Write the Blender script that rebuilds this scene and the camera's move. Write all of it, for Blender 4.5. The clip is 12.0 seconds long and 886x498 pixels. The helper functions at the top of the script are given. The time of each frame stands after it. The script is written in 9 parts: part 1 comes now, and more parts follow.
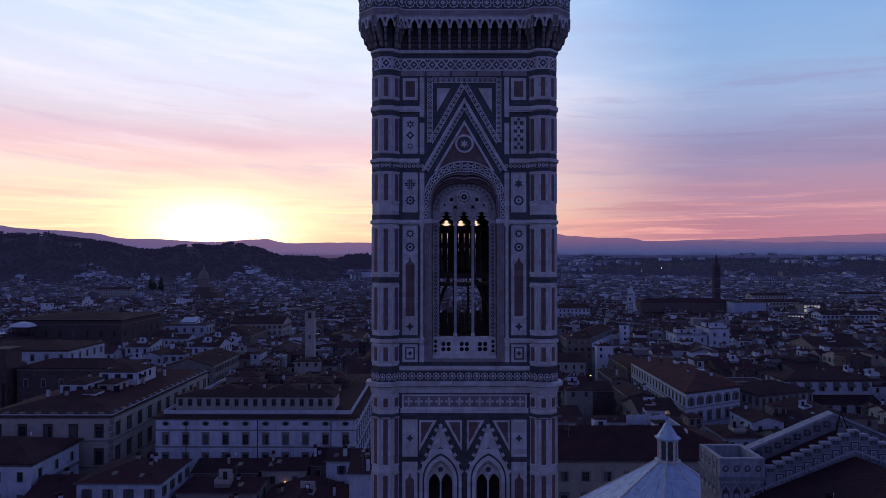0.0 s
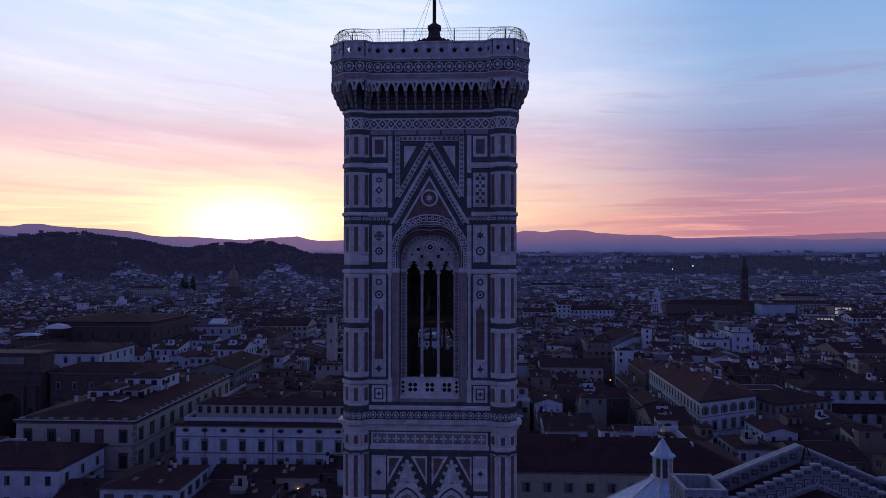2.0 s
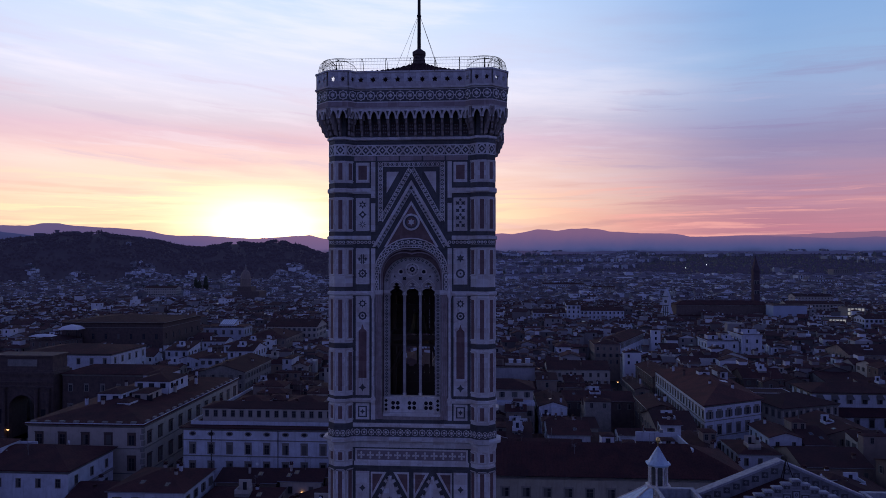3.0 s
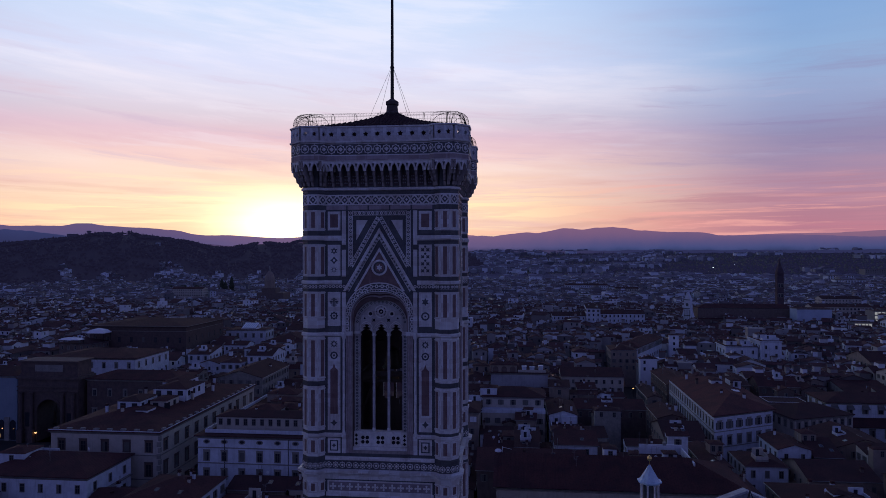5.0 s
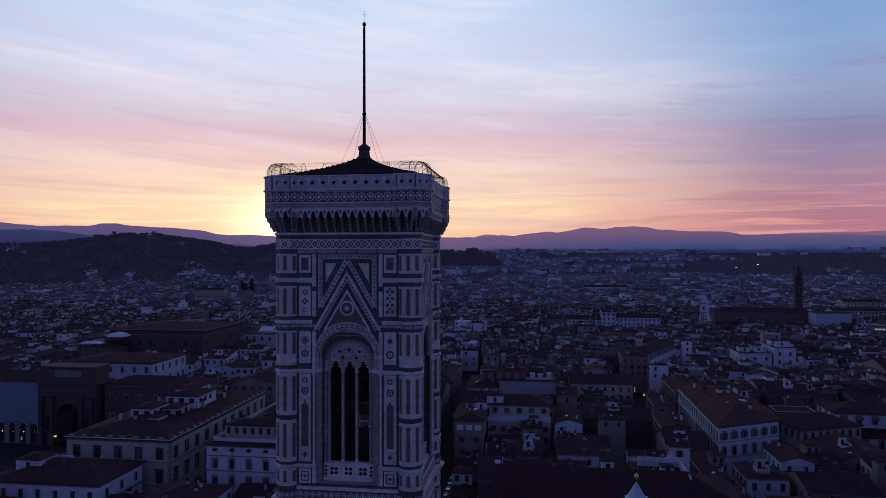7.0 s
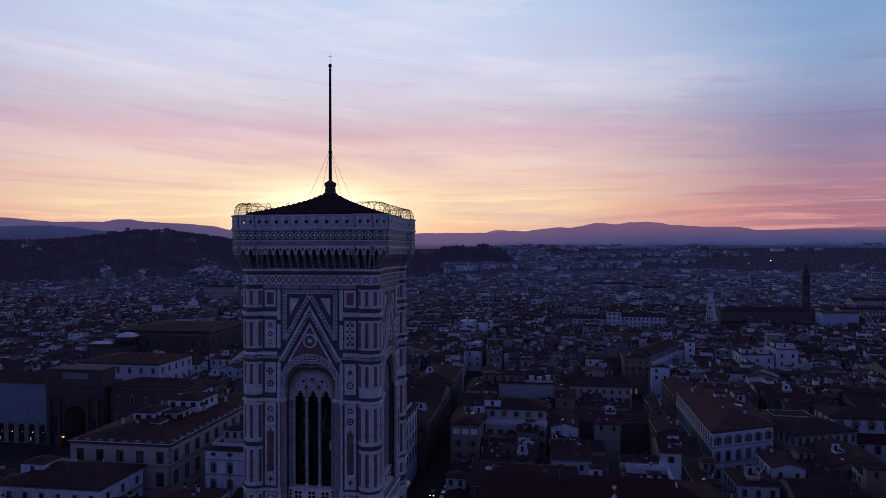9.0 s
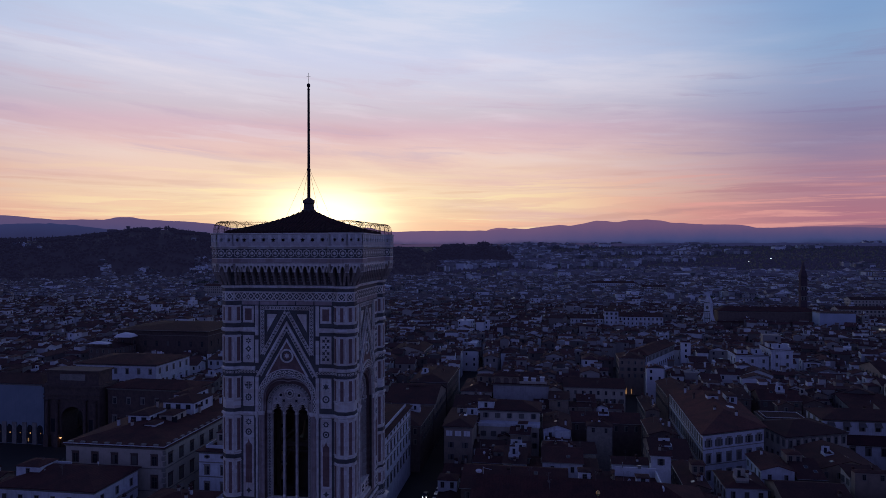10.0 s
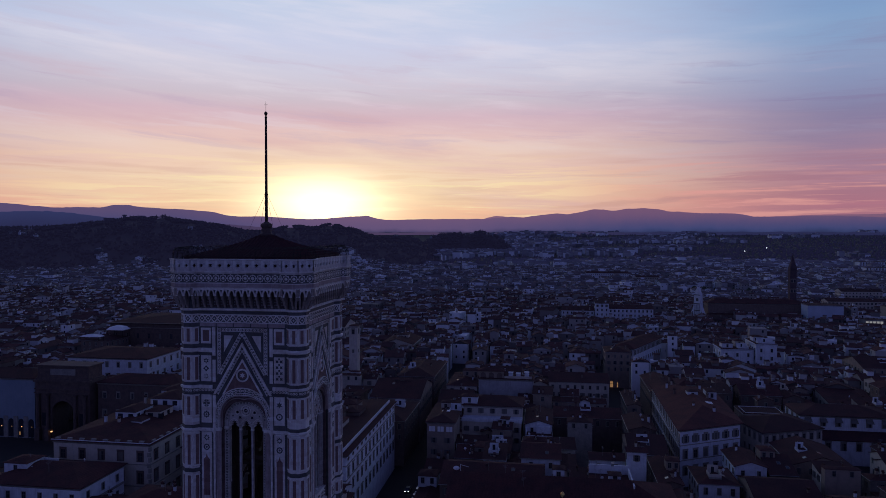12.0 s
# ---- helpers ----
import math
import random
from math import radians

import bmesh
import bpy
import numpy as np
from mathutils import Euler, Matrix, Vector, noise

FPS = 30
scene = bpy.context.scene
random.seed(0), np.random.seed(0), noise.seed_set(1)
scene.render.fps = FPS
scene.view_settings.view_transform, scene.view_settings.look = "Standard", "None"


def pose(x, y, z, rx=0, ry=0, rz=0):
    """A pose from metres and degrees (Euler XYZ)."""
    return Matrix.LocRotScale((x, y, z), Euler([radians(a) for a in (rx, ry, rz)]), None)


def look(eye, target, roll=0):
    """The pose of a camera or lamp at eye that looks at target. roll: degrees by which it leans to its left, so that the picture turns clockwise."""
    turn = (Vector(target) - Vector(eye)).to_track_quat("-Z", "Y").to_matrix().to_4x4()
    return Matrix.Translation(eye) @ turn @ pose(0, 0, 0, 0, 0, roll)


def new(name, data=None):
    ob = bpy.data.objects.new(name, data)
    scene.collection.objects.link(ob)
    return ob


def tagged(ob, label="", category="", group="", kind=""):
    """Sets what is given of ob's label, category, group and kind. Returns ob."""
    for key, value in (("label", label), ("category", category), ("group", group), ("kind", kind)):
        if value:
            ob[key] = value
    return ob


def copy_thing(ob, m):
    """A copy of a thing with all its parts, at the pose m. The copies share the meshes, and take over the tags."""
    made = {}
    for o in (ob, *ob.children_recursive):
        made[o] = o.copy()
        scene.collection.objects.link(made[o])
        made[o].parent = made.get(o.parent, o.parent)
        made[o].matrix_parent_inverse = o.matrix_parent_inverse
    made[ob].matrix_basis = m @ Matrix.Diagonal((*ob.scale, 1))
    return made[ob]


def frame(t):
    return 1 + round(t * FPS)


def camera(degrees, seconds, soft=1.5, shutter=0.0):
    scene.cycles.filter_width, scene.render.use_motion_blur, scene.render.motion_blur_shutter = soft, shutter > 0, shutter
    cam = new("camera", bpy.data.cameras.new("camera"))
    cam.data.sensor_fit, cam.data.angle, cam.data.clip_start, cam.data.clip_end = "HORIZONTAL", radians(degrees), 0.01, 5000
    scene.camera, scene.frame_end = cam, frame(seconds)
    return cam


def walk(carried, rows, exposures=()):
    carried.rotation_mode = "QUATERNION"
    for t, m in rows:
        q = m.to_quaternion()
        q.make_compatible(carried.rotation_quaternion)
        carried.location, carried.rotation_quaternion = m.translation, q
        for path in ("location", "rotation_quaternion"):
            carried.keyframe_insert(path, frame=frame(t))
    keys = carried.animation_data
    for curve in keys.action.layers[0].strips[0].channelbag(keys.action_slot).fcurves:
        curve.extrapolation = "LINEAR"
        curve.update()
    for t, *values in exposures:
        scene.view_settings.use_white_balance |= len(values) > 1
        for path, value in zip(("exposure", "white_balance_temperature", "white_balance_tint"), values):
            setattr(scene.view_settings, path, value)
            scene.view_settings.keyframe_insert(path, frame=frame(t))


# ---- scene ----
cam = camera(65.9, 12.0, soft=0.8)
METRES, EYE, TILT, LEAN, TURN = 44.8, 63.5, 0.0, 0.0, 0.2
ROWS = [
    (0.0, 0.0, 0.0, 0.0, -0.0, 0.94, -0.02),
    (0.5, 0.0272, -0.0204, 0.0218, 0.62, 0.87, -0.04),
    (1.0, 0.0569, -0.0415, 0.0455, 1.27, 0.81, -0.02),
    (1.5, 0.0846, -0.0599, 0.0676, 1.86, 0.74, -0.02),
    (2.0, 0.1152, -0.0802, 0.091, 2.49, 0.67, -0.02),
    (2.5, 0.1438, -0.0978, 0.1127, 3.0, 0.61, -0.01),
    (3.0, 0.1753, -0.1162, 0.1359, 3.54, 0.54, 0.02),
    (5.0, 0.2983, -0.183, 0.2256, 5.69, 0.42, 0.07),
    (5.5, 0.3286, -0.1977, 0.2472, 6.23, 0.41, 0.07),
    (6.0, 0.3617, -0.2133, 0.2703, 6.78, 0.39, 0.07),
    (6.5, 0.3919, -0.2272, 0.2917, 7.21, 0.37, 0.06),
    (7.0, 0.4248, -0.2425, 0.3153, 7.46, 0.33, 0.07),
    (9.0, 0.5529, -0.2949, 0.4047, 8.47, -0.09, 0.09),
    (9.5, 0.5854, -0.3083, 0.4259, 8.6, -0.2, 0.11),
    (10.0, 0.6202, -0.3228, 0.4498, 8.56, -0.3, 0.09),
    (10.5, 0.652, -0.3362, 0.4713, 8.52, -0.39, 0.07),
    (11.0, 0.6854, -0.35, 0.4943, 8.48, -0.66, 0.05),
    (11.5, 0.7167, -0.3639, 0.516, 8.45, -1.01, 0.02),
    (12.0, 0.7494, -0.378, 0.5393, 8.41, -1.33, -0.01),
]
walk(cam, [(t, pose(0, 0, EYE, TILT, LEAN, TURN) @ pose(METRES * x, METRES * y, METRES * z, 90 + pitch, roll, yaw)) for t, x, y, z, yaw, pitch, roll in ROWS], ((0.0, 0.22), (3.0, 0.19), (6.0, 0.04), (9.0, -0.10), (12.0, -0.20)))

# ---- the light: a sky after sunset, brightest round the sun in the west ----
SUN_AZ, SUN_EL = -18.55, 1.45          # degrees, from +y towards +x
SUN_DIR = Vector((math.sin(radians(SUN_AZ)) * math.cos(radians(SUN_EL)), math.cos(radians(SUN_AZ)) * math.cos(radians(SUN_EL)), math.sin(radians(SUN_EL))))


class Nodes:
    """Short hand for node trees."""

    def __init__(self, tree):
        self.t = tree
        tree.nodes.clear()

    def n(self, kind, **values):
        node = self.t.nodes.new(kind)
        for k, v in values.items():
            if k in node.inputs:
                node.inputs[k].default_value = v
        return node

    def put(self, a, b):
        self.t.links.new(a, b)
        return b.node

    def math(self, op, a, b=0.0, c=0.0, clamp=False):
        m = self.t.nodes.new("ShaderNodeMath")
        m.operation, m.use_clamp = op, clamp
        for i, v in enumerate((a, b, c)):
            if isinstance(v, (int, float)):
                m.inputs[i].default_value = v
            else:
                self.t.links.new(v, m.inputs[i])
        return m.outputs[0]

    def rng(self, v, a, b, c=0.0, d=1.0, smooth=True):
        m = self.t.nodes.new("ShaderNodeMapRange")
        m.interpolation_type = "SMOOTHSTEP" if smooth else "LINEAR"
        self.t.links.new(v, m.inputs[0])
        for i, x in enumerate((a, b, c, d)):
            m.inputs[1 + i].default_value = x
        return m.outputs[0]

    def mix(self, f, a, b, blend="MIX"):
        m = self.t.nodes.new("ShaderNodeMix")
        m.data_type, m.blend_type = "RGBA", blend
        for i, v in ((0, f), (6, a), (7, b)):
            if isinstance(v, (int, float)):
                m.inputs[i].default_value = v
            elif isinstance(v, tuple):
                m.inputs[i].default_value = (*v, 1.0)
            else:
                self.t.links.new(v, m.inputs[i])
        return m.outputs[2]

    def ramp(self, v, stops):
        r = self.t.nodes.new("ShaderNodeValToRGB")
        e = r.color_ramp.elements
        while len(e) < len(stops):
            e.new(0.5)
        for el, (p, c) in zip(e, stops):
            el.position, el.color = p, (*c, 1.0)
        self.t.links.new(v, r.inputs[0])
        return r.outputs[0]

    def noise(self, vec, scale, detail=4.0, rough=0.55, w=None):
        m = self.t.nodes.new("ShaderNodeTexNoise")
        m.inputs["Scale"].default_value, m.inputs["Detail"].default_value, m.inputs["Roughness"].default_value = scale, detail, rough
        if vec is not None:
            self.t.links.new(vec, m.inputs["Vector"])
        return m.outputs["Fac"]


def sky():
    w = bpy.data.worlds.new("sky")
    scene.world = w
    w.use_nodes = True
    N = Nodes(w.node_tree)
    d = N.n("ShaderNodeTexCoord").outputs["Generated"]
    sep = N.n("ShaderNodeSeparateXYZ")
    N.put(d, sep.inputs[0])
    x, y, z = sep.outputs
    flat = N.math("SQRT", N.math("ADD", N.math("MULTIPLY", x, x), N.math("ADD", N.math("MULTIPLY", y, y), 1e-6)))
    sx, sy = math.sin(radians(SUN_AZ)), math.cos(radians(SUN_AZ))
    ca = N.math("DIVIDE", N.math("ADD", N.math("MULTIPLY", x, sx), N.math("MULTIPLY", y, sy)), flat)     # cosine of the bearing from the sun
    sa = N.math("DIVIDE", N.math("SUBTRACT", N.math("MULTIPLY", x, sy), N.math("MULTIPLY", y, sx)), flat)
    # long thin bands of cloud
    comb = N.n("ShaderNodeCombineXYZ")
    N.put(N.math("MULTIPLY", sa, 2.2), comb.inputs[0])
    N.put(N.math("MULTIPLY", N.math("ADD", z, N.math("MULTIPLY", sa, 0.07)), 17.0), comb.inputs[1])
    N.put(N.math("MULTIPLY", ca, 1.5), comb.inputs[2])
    streak = N.noise(comb.outputs[0], 1.15, 7.0, 0.58)
    comb2 = N.n("ShaderNodeCombineXYZ")
    N.put(N.math("MULTIPLY", sa, 3.0), comb2.inputs[0])
    N.put(N.math("MULTIPLY", N.math("ADD", z, N.math("MULTIPLY", sa, 0.02)), 42.0), comb2.inputs[1])
    fine = N.noise(comb2.outputs[0], 1.3, 5.0, 0.55)
    # height with a little waver, so that the colours drift with the clouds
    zz = N.math("ADD", z, N.math("MULTIPLY", N.math("SUBTRACT", streak, 0.5), 0.07))
    zz = N.math("MAXIMUM", zz, 0.0)
    west = N.ramp(zz, SKY_WEST)
    side = N.ramp(zz, SKY_SIDE)
    east = N.ramp(zz, SKY_EAST)
    c = N.mix(N.rng(ca, 1.0, 0.752), west, side)
    # rosy thin cloud, strongest away from the sun
    lilac = N.math("MULTIPLY", N.rng(streak, 0.5, 0.72), N.rng(z, 0.42, 0.10))
    c = N.mix(N.math("MULTIPLY", lilac, 0.55), c, N.mix(N.rng(ca, 0.98, 0.78), (0.74, 0.43, 0.48), (0.27, 0.20, 0.34)))
    veil = N.math("MULTIPLY", N.math("MULTIPLY", N.rng(streak, 0.52, 0.34), N.rng(z, 0.07, 0.20)), N.rng(ca, 0.76, 0.97))
    c = N.mix(N.math("MULTIPLY", veil, 0.40), c, (0.90, 0.87, 0.98))
    grey = N.math("MULTIPLY", N.math("MULTIPLY", N.rng(fine, 0.50, 0.34), N.rng(z, 0.16, 0.05)), N.rng(ca, 0.5, 0.8))
    c = N.mix(N.math("MULTIPLY", grey, 0.42), c, N.mix(N.rng(ca, 0.95, 0.75), (0.68, 0.38, 0.33), (0.38, 0.18, 0.25)))
    gold = N.math("MULTIPLY", N.math("MULTIPLY", N.rng(fine, 0.52, 0.68), N.rng(z, 0.13, 0.04)), N.rng(ca, 0.5, 0.8))
    c = N.mix(N.math("MULTIPLY", gold, 0.65), c, N.mix(N.rng(ca, 0.985, 0.88), (1.0, 0.82, 0.50), (0.84, 0.39, 0.35)))
    # thin wisps low down, drawn out along the horizon
    comb3 = N.n("ShaderNodeCombineXYZ")
    N.put(N.math("MULTIPLY", sa, 4.2), comb3.inputs[0])
    N.put(N.math("MULTIPLY", N.math("ADD", N.math("ADD", z, N.math("MULTIPLY", sa, -0.012)), N.math("MULTIPLY", streak, 0.03)), 105.0), comb3.inputs[1])
    N.put(ca, comb3.inputs[2])
    wisp = N.noise(comb3.outputs[0], 1.0, 6.0, 0.6)
    low = N.math("MULTIPLY", N.rng(z, 0.125, 0.065), N.rng(ca, 0.4, 0.75))
    c = N.mix(N.math("MULTIPLY", N.math("MULTIPLY", N.rng(wisp, 0.51, 0.64), low), 0.75), c, N.mix(N.rng(ca, 0.99, 0.86), (1.10, 0.88, 0.52), (0.82, 0.38, 0.35)))
    c = N.mix(N.math("MULTIPLY", N.math("MULTIPLY", N.rng(wisp, 0.47, 0.33), low), 0.62), c, N.mix(N.rng(ca, 0.985, 0.80), (0.80, 0.46, 0.35), (0.42, 0.20, 0.27)))
    # faint lilac waves higher up
    comb4 = N.n("ShaderNodeCombineXYZ")
    N.put(N.math("MULTIPLY", sa, 3.4), comb4.inputs[0])
    N.put(N.math("MULTIPLY", N.math("ADD", N.math("ADD", z, N.math("MULTIPLY", sa, 0.06)), N.math("MULTIPLY", streak, 0.05)), 48.0), comb4.inputs[1])
    wave = N.noise(comb4.outputs[0], 1.0, 6.0, 0.6)
    mid = N.math("MULTIPLY", N.rng(z, 0.09, 0.14), N.rng(z, 0.30, 0.18))
    c = N.mix(N.math("MULTIPLY", N.math("MULTIPLY", N.rng(wave, 0.52, 0.70), mid), 0.58), c, N.mix(N.rng(ca, 0.98, 0.80), (0.63, 0.48, 0.62), (0.26, 0.21, 0.39)))
    c = N.mix(N.math("MULTIPLY", N.math("MULTIPLY", N.rng(wave, 0.46, 0.32), mid), 0.30), c, N.mix(N.rng(ca, 0.98, 0.80), (0.88, 0.78, 0.86), (0.46, 0.44, 0.62)))
    # the glow round the sun
    dz = N.math("SUBTRACT", z, math.sin(radians(SUN_EL)) + 0.016)
    r2 = N.math("ADD", N.math("MULTIPLY", N.math("MULTIPLY", sa, sa), 1 / 0.078 ** 2), N.math("MULTIPLY", N.math("MULTIPLY", dz, dz), 1 / 0.036 ** 2))
    glow = N.math("MULTIPLY", N.math("EXPONENT", N.math("MULTIPLY", r2, -1.0)), N.math("GREATER_THAN", ca, 0.0))
    r3 = N.math("ADD", N.math("MULTIPLY", N.math("MULTIPLY", sa, sa), 1 / 0.225 ** 2), N.math("MULTIPLY", N.math("MULTIPLY", dz, dz), 1 / 0.070 ** 2))
    wide = N.math("MULTIPLY", N.math("EXPONENT", N.math("MULTIPLY", r3, -1.0)), N.math("GREATER_THAN", ca, 0.0))
    c = N.mix(wide, c, N.mix(0.62, c, (1.16, 0.96, 0.56)))
    add = N.mix(1.0, c, N.mix(glow, (0.0, 0.0, 0.0), (1.5, 1.25, 0.80)), "ADD")
    # the small disc itself
    dz2 = N.math("SUBTRACT", z, math.sin(radians(SUN_EL)))
    disc = N.math("SQRT", N.math("ADD", N.math("MULTIPLY", sa, sa), N.math("MULTIPLY", dz2, dz2)))
    disc = N.math("MULTIPLY", N.rng(disc, 0.009, 0.005), N.math("GREATER_THAN", ca, 0.0))
    add = N.mix(1.0, add, N.mix(disc, (0.0, 0.0, 0.0), (7.0, 2.6, 0.5)), "ADD")
    # dusk over the east and overhead
    c = N.mix(N.rng(ca, 0.35, -0.25), add, east)
    bg = N.n("ShaderNodeBackground")
    N.put(c, bg.inputs["Color"])
    bg.inputs["Strength"].default_value = 1.0
    out = N.n("ShaderNodeOutputWorld")
    N.put(bg.outputs[0], out.inputs[0])


SKY_WEST = ((0.0, (0.95, 0.40, 0.28)), (0.03, (1.0, 0.49, 0.34)), (0.05, (1.0, 0.63, 0.43)), (0.075, (1.0, 0.72, 0.53)), (0.095, (0.97, 0.66, 0.55)), (0.116, (0.96, 0.70, 0.60)), (0.136, (0.90, 0.62, 0.60)), (0.168, (0.78, 0.55, 0.63)),
            (0.19, (0.71, 0.61, 0.70)), (0.22, (0.73, 0.70, 0.83)), (0.26, (0.69, 0.72, 0.92)), (0.31, (0.62, 0.71, 0.92)), (0.37, (0.52, 0.67, 0.94)), (0.48, (0.11, 0.15, 0.34)), (1.0, (0.025, 0.034, 0.150)))
SKY_SIDE = ((0.0, (0.37, 0.170, 0.235)), (0.03, (0.49, 0.200, 0.265)), (0.06, (0.47, 0.230, 0.305)), (0.10, (0.39, 0.245, 0.36)), (0.13, (0.33, 0.255, 0.40)), (0.155, (0.275, 0.25, 0.42)), (0.18, (0.29, 0.32, 0.52)), (0.21, (0.30, 0.385, 0.61)),
            (0.25, (0.27, 0.41, 0.66)), (0.30, (0.235, 0.385, 0.66)), (0.37, (0.20, 0.36, 0.67)), (0.48, (0.06, 0.10, 0.28)), (1.0, (0.025, 0.034, 0.150)))
SKY_EAST = ((0.0, (0.162, 0.188, 0.500)), (0.3, (0.126, 0.155, 0.455)), (0.55, (0.051, 0.062, 0.208)), (1.0, (0.027, 0.034, 0.148)))
sky()
sun = new("sun", bpy.data.lights.new("sun", "SUN"))
sun.data.energy, sun.data.angle, sun.data.color = 0.15, radians(0.53), (1.0, 0.42, 0.16)
sun.matrix_world = look(SUN_DIR * 100, (0, 0, 0))


# ---- materials ----
def principled(name, rough=0.8, metal=0.0, spec=0.4):
    m = bpy.data.materials.new(name)
    m.use_nodes = True
    N = Nodes(m.node_tree)
    b = N.n("ShaderNodeBsdfPrincipled", Roughness=rough, Metallic=metal)
    b.inputs["Specular IOR Level"].default_value = spec
    o = N.n("ShaderNodeOutputMaterial")
    N.put(b.outputs[0], o.inputs[0])
    return m, N, b


def bump(N, b, h, strength=0.3, dist=0.02):
    k = N.n("ShaderNodeBump")
    k.inputs["Strength"].default_value, k.inputs["Distance"].default_value = strength, dist
    N.put(h, k.inputs["Height"])
    N.put(k.outputs[0], b.inputs["Normal"])


def stone(name, base, alt, scale=1.2, stain=0.35, rough=0.75, piece=0.12, spec=0.4, courses=False):
    """Marble, plaster or stone: grain, wide stains, soft streaks down the face, a little change from piece to piece."""
    m, N, b = principled(name, rough, spec=spec)
    co = N.n("ShaderNodeTexCoord").outputs["Object"]
    a = N.noise(co, scale, 6.0, 0.65)
    g = N.noise(co, scale * 9, 3.0, 0.6)
    c = N.mix(N.rng(a, 0.35, 0.7), base, alt)
    mp = N.n("ShaderNodeMapping")
    mp.inputs["Scale"].default_value = (1.6, 1.6, 0.16)
    N.put(co, mp.inputs[0])
    s = N.noise(mp.outputs[0], 1.0, 5.0, 0.6)
    c = N.mix(N.math("MULTIPLY", N.rng(s, 0.5, 0.75), stain), c, tuple(v * 0.35 for v in base))
    c = N.mix(N.math("MULTIPLY", g, 0.25), c, tuple(v * 0.6 for v in alt))
    rnd = N.n("ShaderNodeObjectInfo").outputs["Random"]
    c = N.mix(N.math("MULTIPLY", rnd, piece), c, tuple(v * 0.4 for v in base))
    if courses:          # blocks laid in courses, each a little different
        sn = N.n("ShaderNodeVectorMath")
        sn.operation = "SNAP"
        sn.inputs[1].default_value = (0.93, 0.93, 0.41)
        N.put(co, sn.inputs[0])
        wn = N.n("ShaderNodeTexWhiteNoise")
        N.put(sn.outputs[0], wn.inputs["Vector"])
        v = wn.outputs["Value"]
        c = N.mix(N.rng(v, 0.45, 1.0, 0.0, 0.46, False), c, tuple(x * y for x, y in zip(base, (0.60, 0.49, 0.44))))
        wide = N.noise(co, 0.16, 4.0, 0.6)
        c = N.mix(N.rng(wide, 0.48, 0.70, 0.0, 0.45), c, tuple(x * y for x, y in zip(base, (0.50, 0.42, 0.38))))
        c = N.mix(N.rng(v, 0.35, 0.0, 0.0, 0.35, False), c, tuple(min(x * 1.25, 0.9) for x in base))
        blot = N.noise(co, 2.6, 6.0, 0.7)
        c = N.mix(N.rng(blot, 0.52, 0.72, 0.0, 0.55), c, tuple(x * y for x, y in zip(base, (0.46, 0.36, 0.33))))
        run = N.n("ShaderNodeMapping")
        run.inputs["Scale"].default_value = (3.4, 3.4, 0.32)
        N.put(co, run.inputs[0])
        c = N.mix(N.rng(N.noise(run.outputs[0], 1.0, 4.0, 0.65), 0.55, 0.72, 0.0, 0.5), c, tuple(min(x * 1.18, 0.86) for x in base))
    N.put(c, b.inputs["Base Color"])
    bump(N, b, g, 0.25, 0.02)
    return m


def tiles(name, base, alt, island=False, dark=(0.052, 0.031, 0.034)):
    """Roof of curved clay tiles: ribs running down the slope, mossy and sooty patches."""
    m, N, b = principled(name, 0.95, spec=0.1)
    co = N.n("ShaderNodeTexCoord").outputs["Object"]
    a = N.noise(co, 0.22, 5.0, 0.6)
    g = N.noise(co, 2.2, 4.0, 0.7)
    c = N.mix(N.rng(a, 0.35, 0.68), base, alt)
    c = N.mix(N.math("MULTIPLY", N.rng(g, 0.45, 0.7), 0.55), c, tuple(v * 0.35 for v in base))
    rnd = N.n("ShaderNodeNewGeometry").outputs["Random Per Island"] if island else N.n("ShaderNodeObjectInfo").outputs["Random"]
    c = N.mix(N.math("MULTIPLY", rnd, 0.55), c, dark)
    N.put(c, b.inputs["Base Color"])
    wv = N.n("ShaderNodeTexWave")
    wv.bands_direction = "DIAGONAL"
    wv.inputs["Scale"].default_value, wv.inputs["Distortion"].default_value = 1.6, 0.6
    N.put(co, wv.inputs["Vector"])
    bump(N, b, N.math("ADD", wv.outputs["Fac"], g), 0.5, 0.06)
    return m


def plain(name, c, rough=0.6, metal=0.0, spec=0.4, var=0.3, scale=3.0):
    m, N, b = principled(name, rough, metal, spec)
    co = N.n("ShaderNodeTexCoord").outputs["Object"]
    N.put(N.mix(N.math("MULTIPLY", N.noise(co, scale, 5.0, 0.6), var), c, tuple(v * 0.3 for v in c)), b.inputs["Base Color"])
    return m


def house_walls(name, stops):
    """Plaster of the many far houses, one colour a house."""
    m, N, b = principled(name, 0.9, spec=0.2)
    r = N.n("ShaderNodeNewGeometry").outputs["Random Per Island"]
    c = N.ramp(r, stops)
    co = N.n("ShaderNodeTexCoord").outputs["Object"]
    c = N.mix(N.math("MULTIPLY", N.noise(co, 0.6, 4.0, 0.65), 0.35), c, (0.10, 0.09, 0.08))
    N.put(c, b.inputs["Base Color"])
    return m


def glow(name, colour, strength):
    m = bpy.data.materials.new(name)
    m.use_nodes = True
    N = Nodes(m.node_tree)
    e = N.n("ShaderNodeEmission", Strength=strength)
    e.inputs[0].default_value = (*colour, 1)
    o = N.n("ShaderNodeOutputMaterial")
    N.put(e.outputs[0], o.inputs[0])
    return m


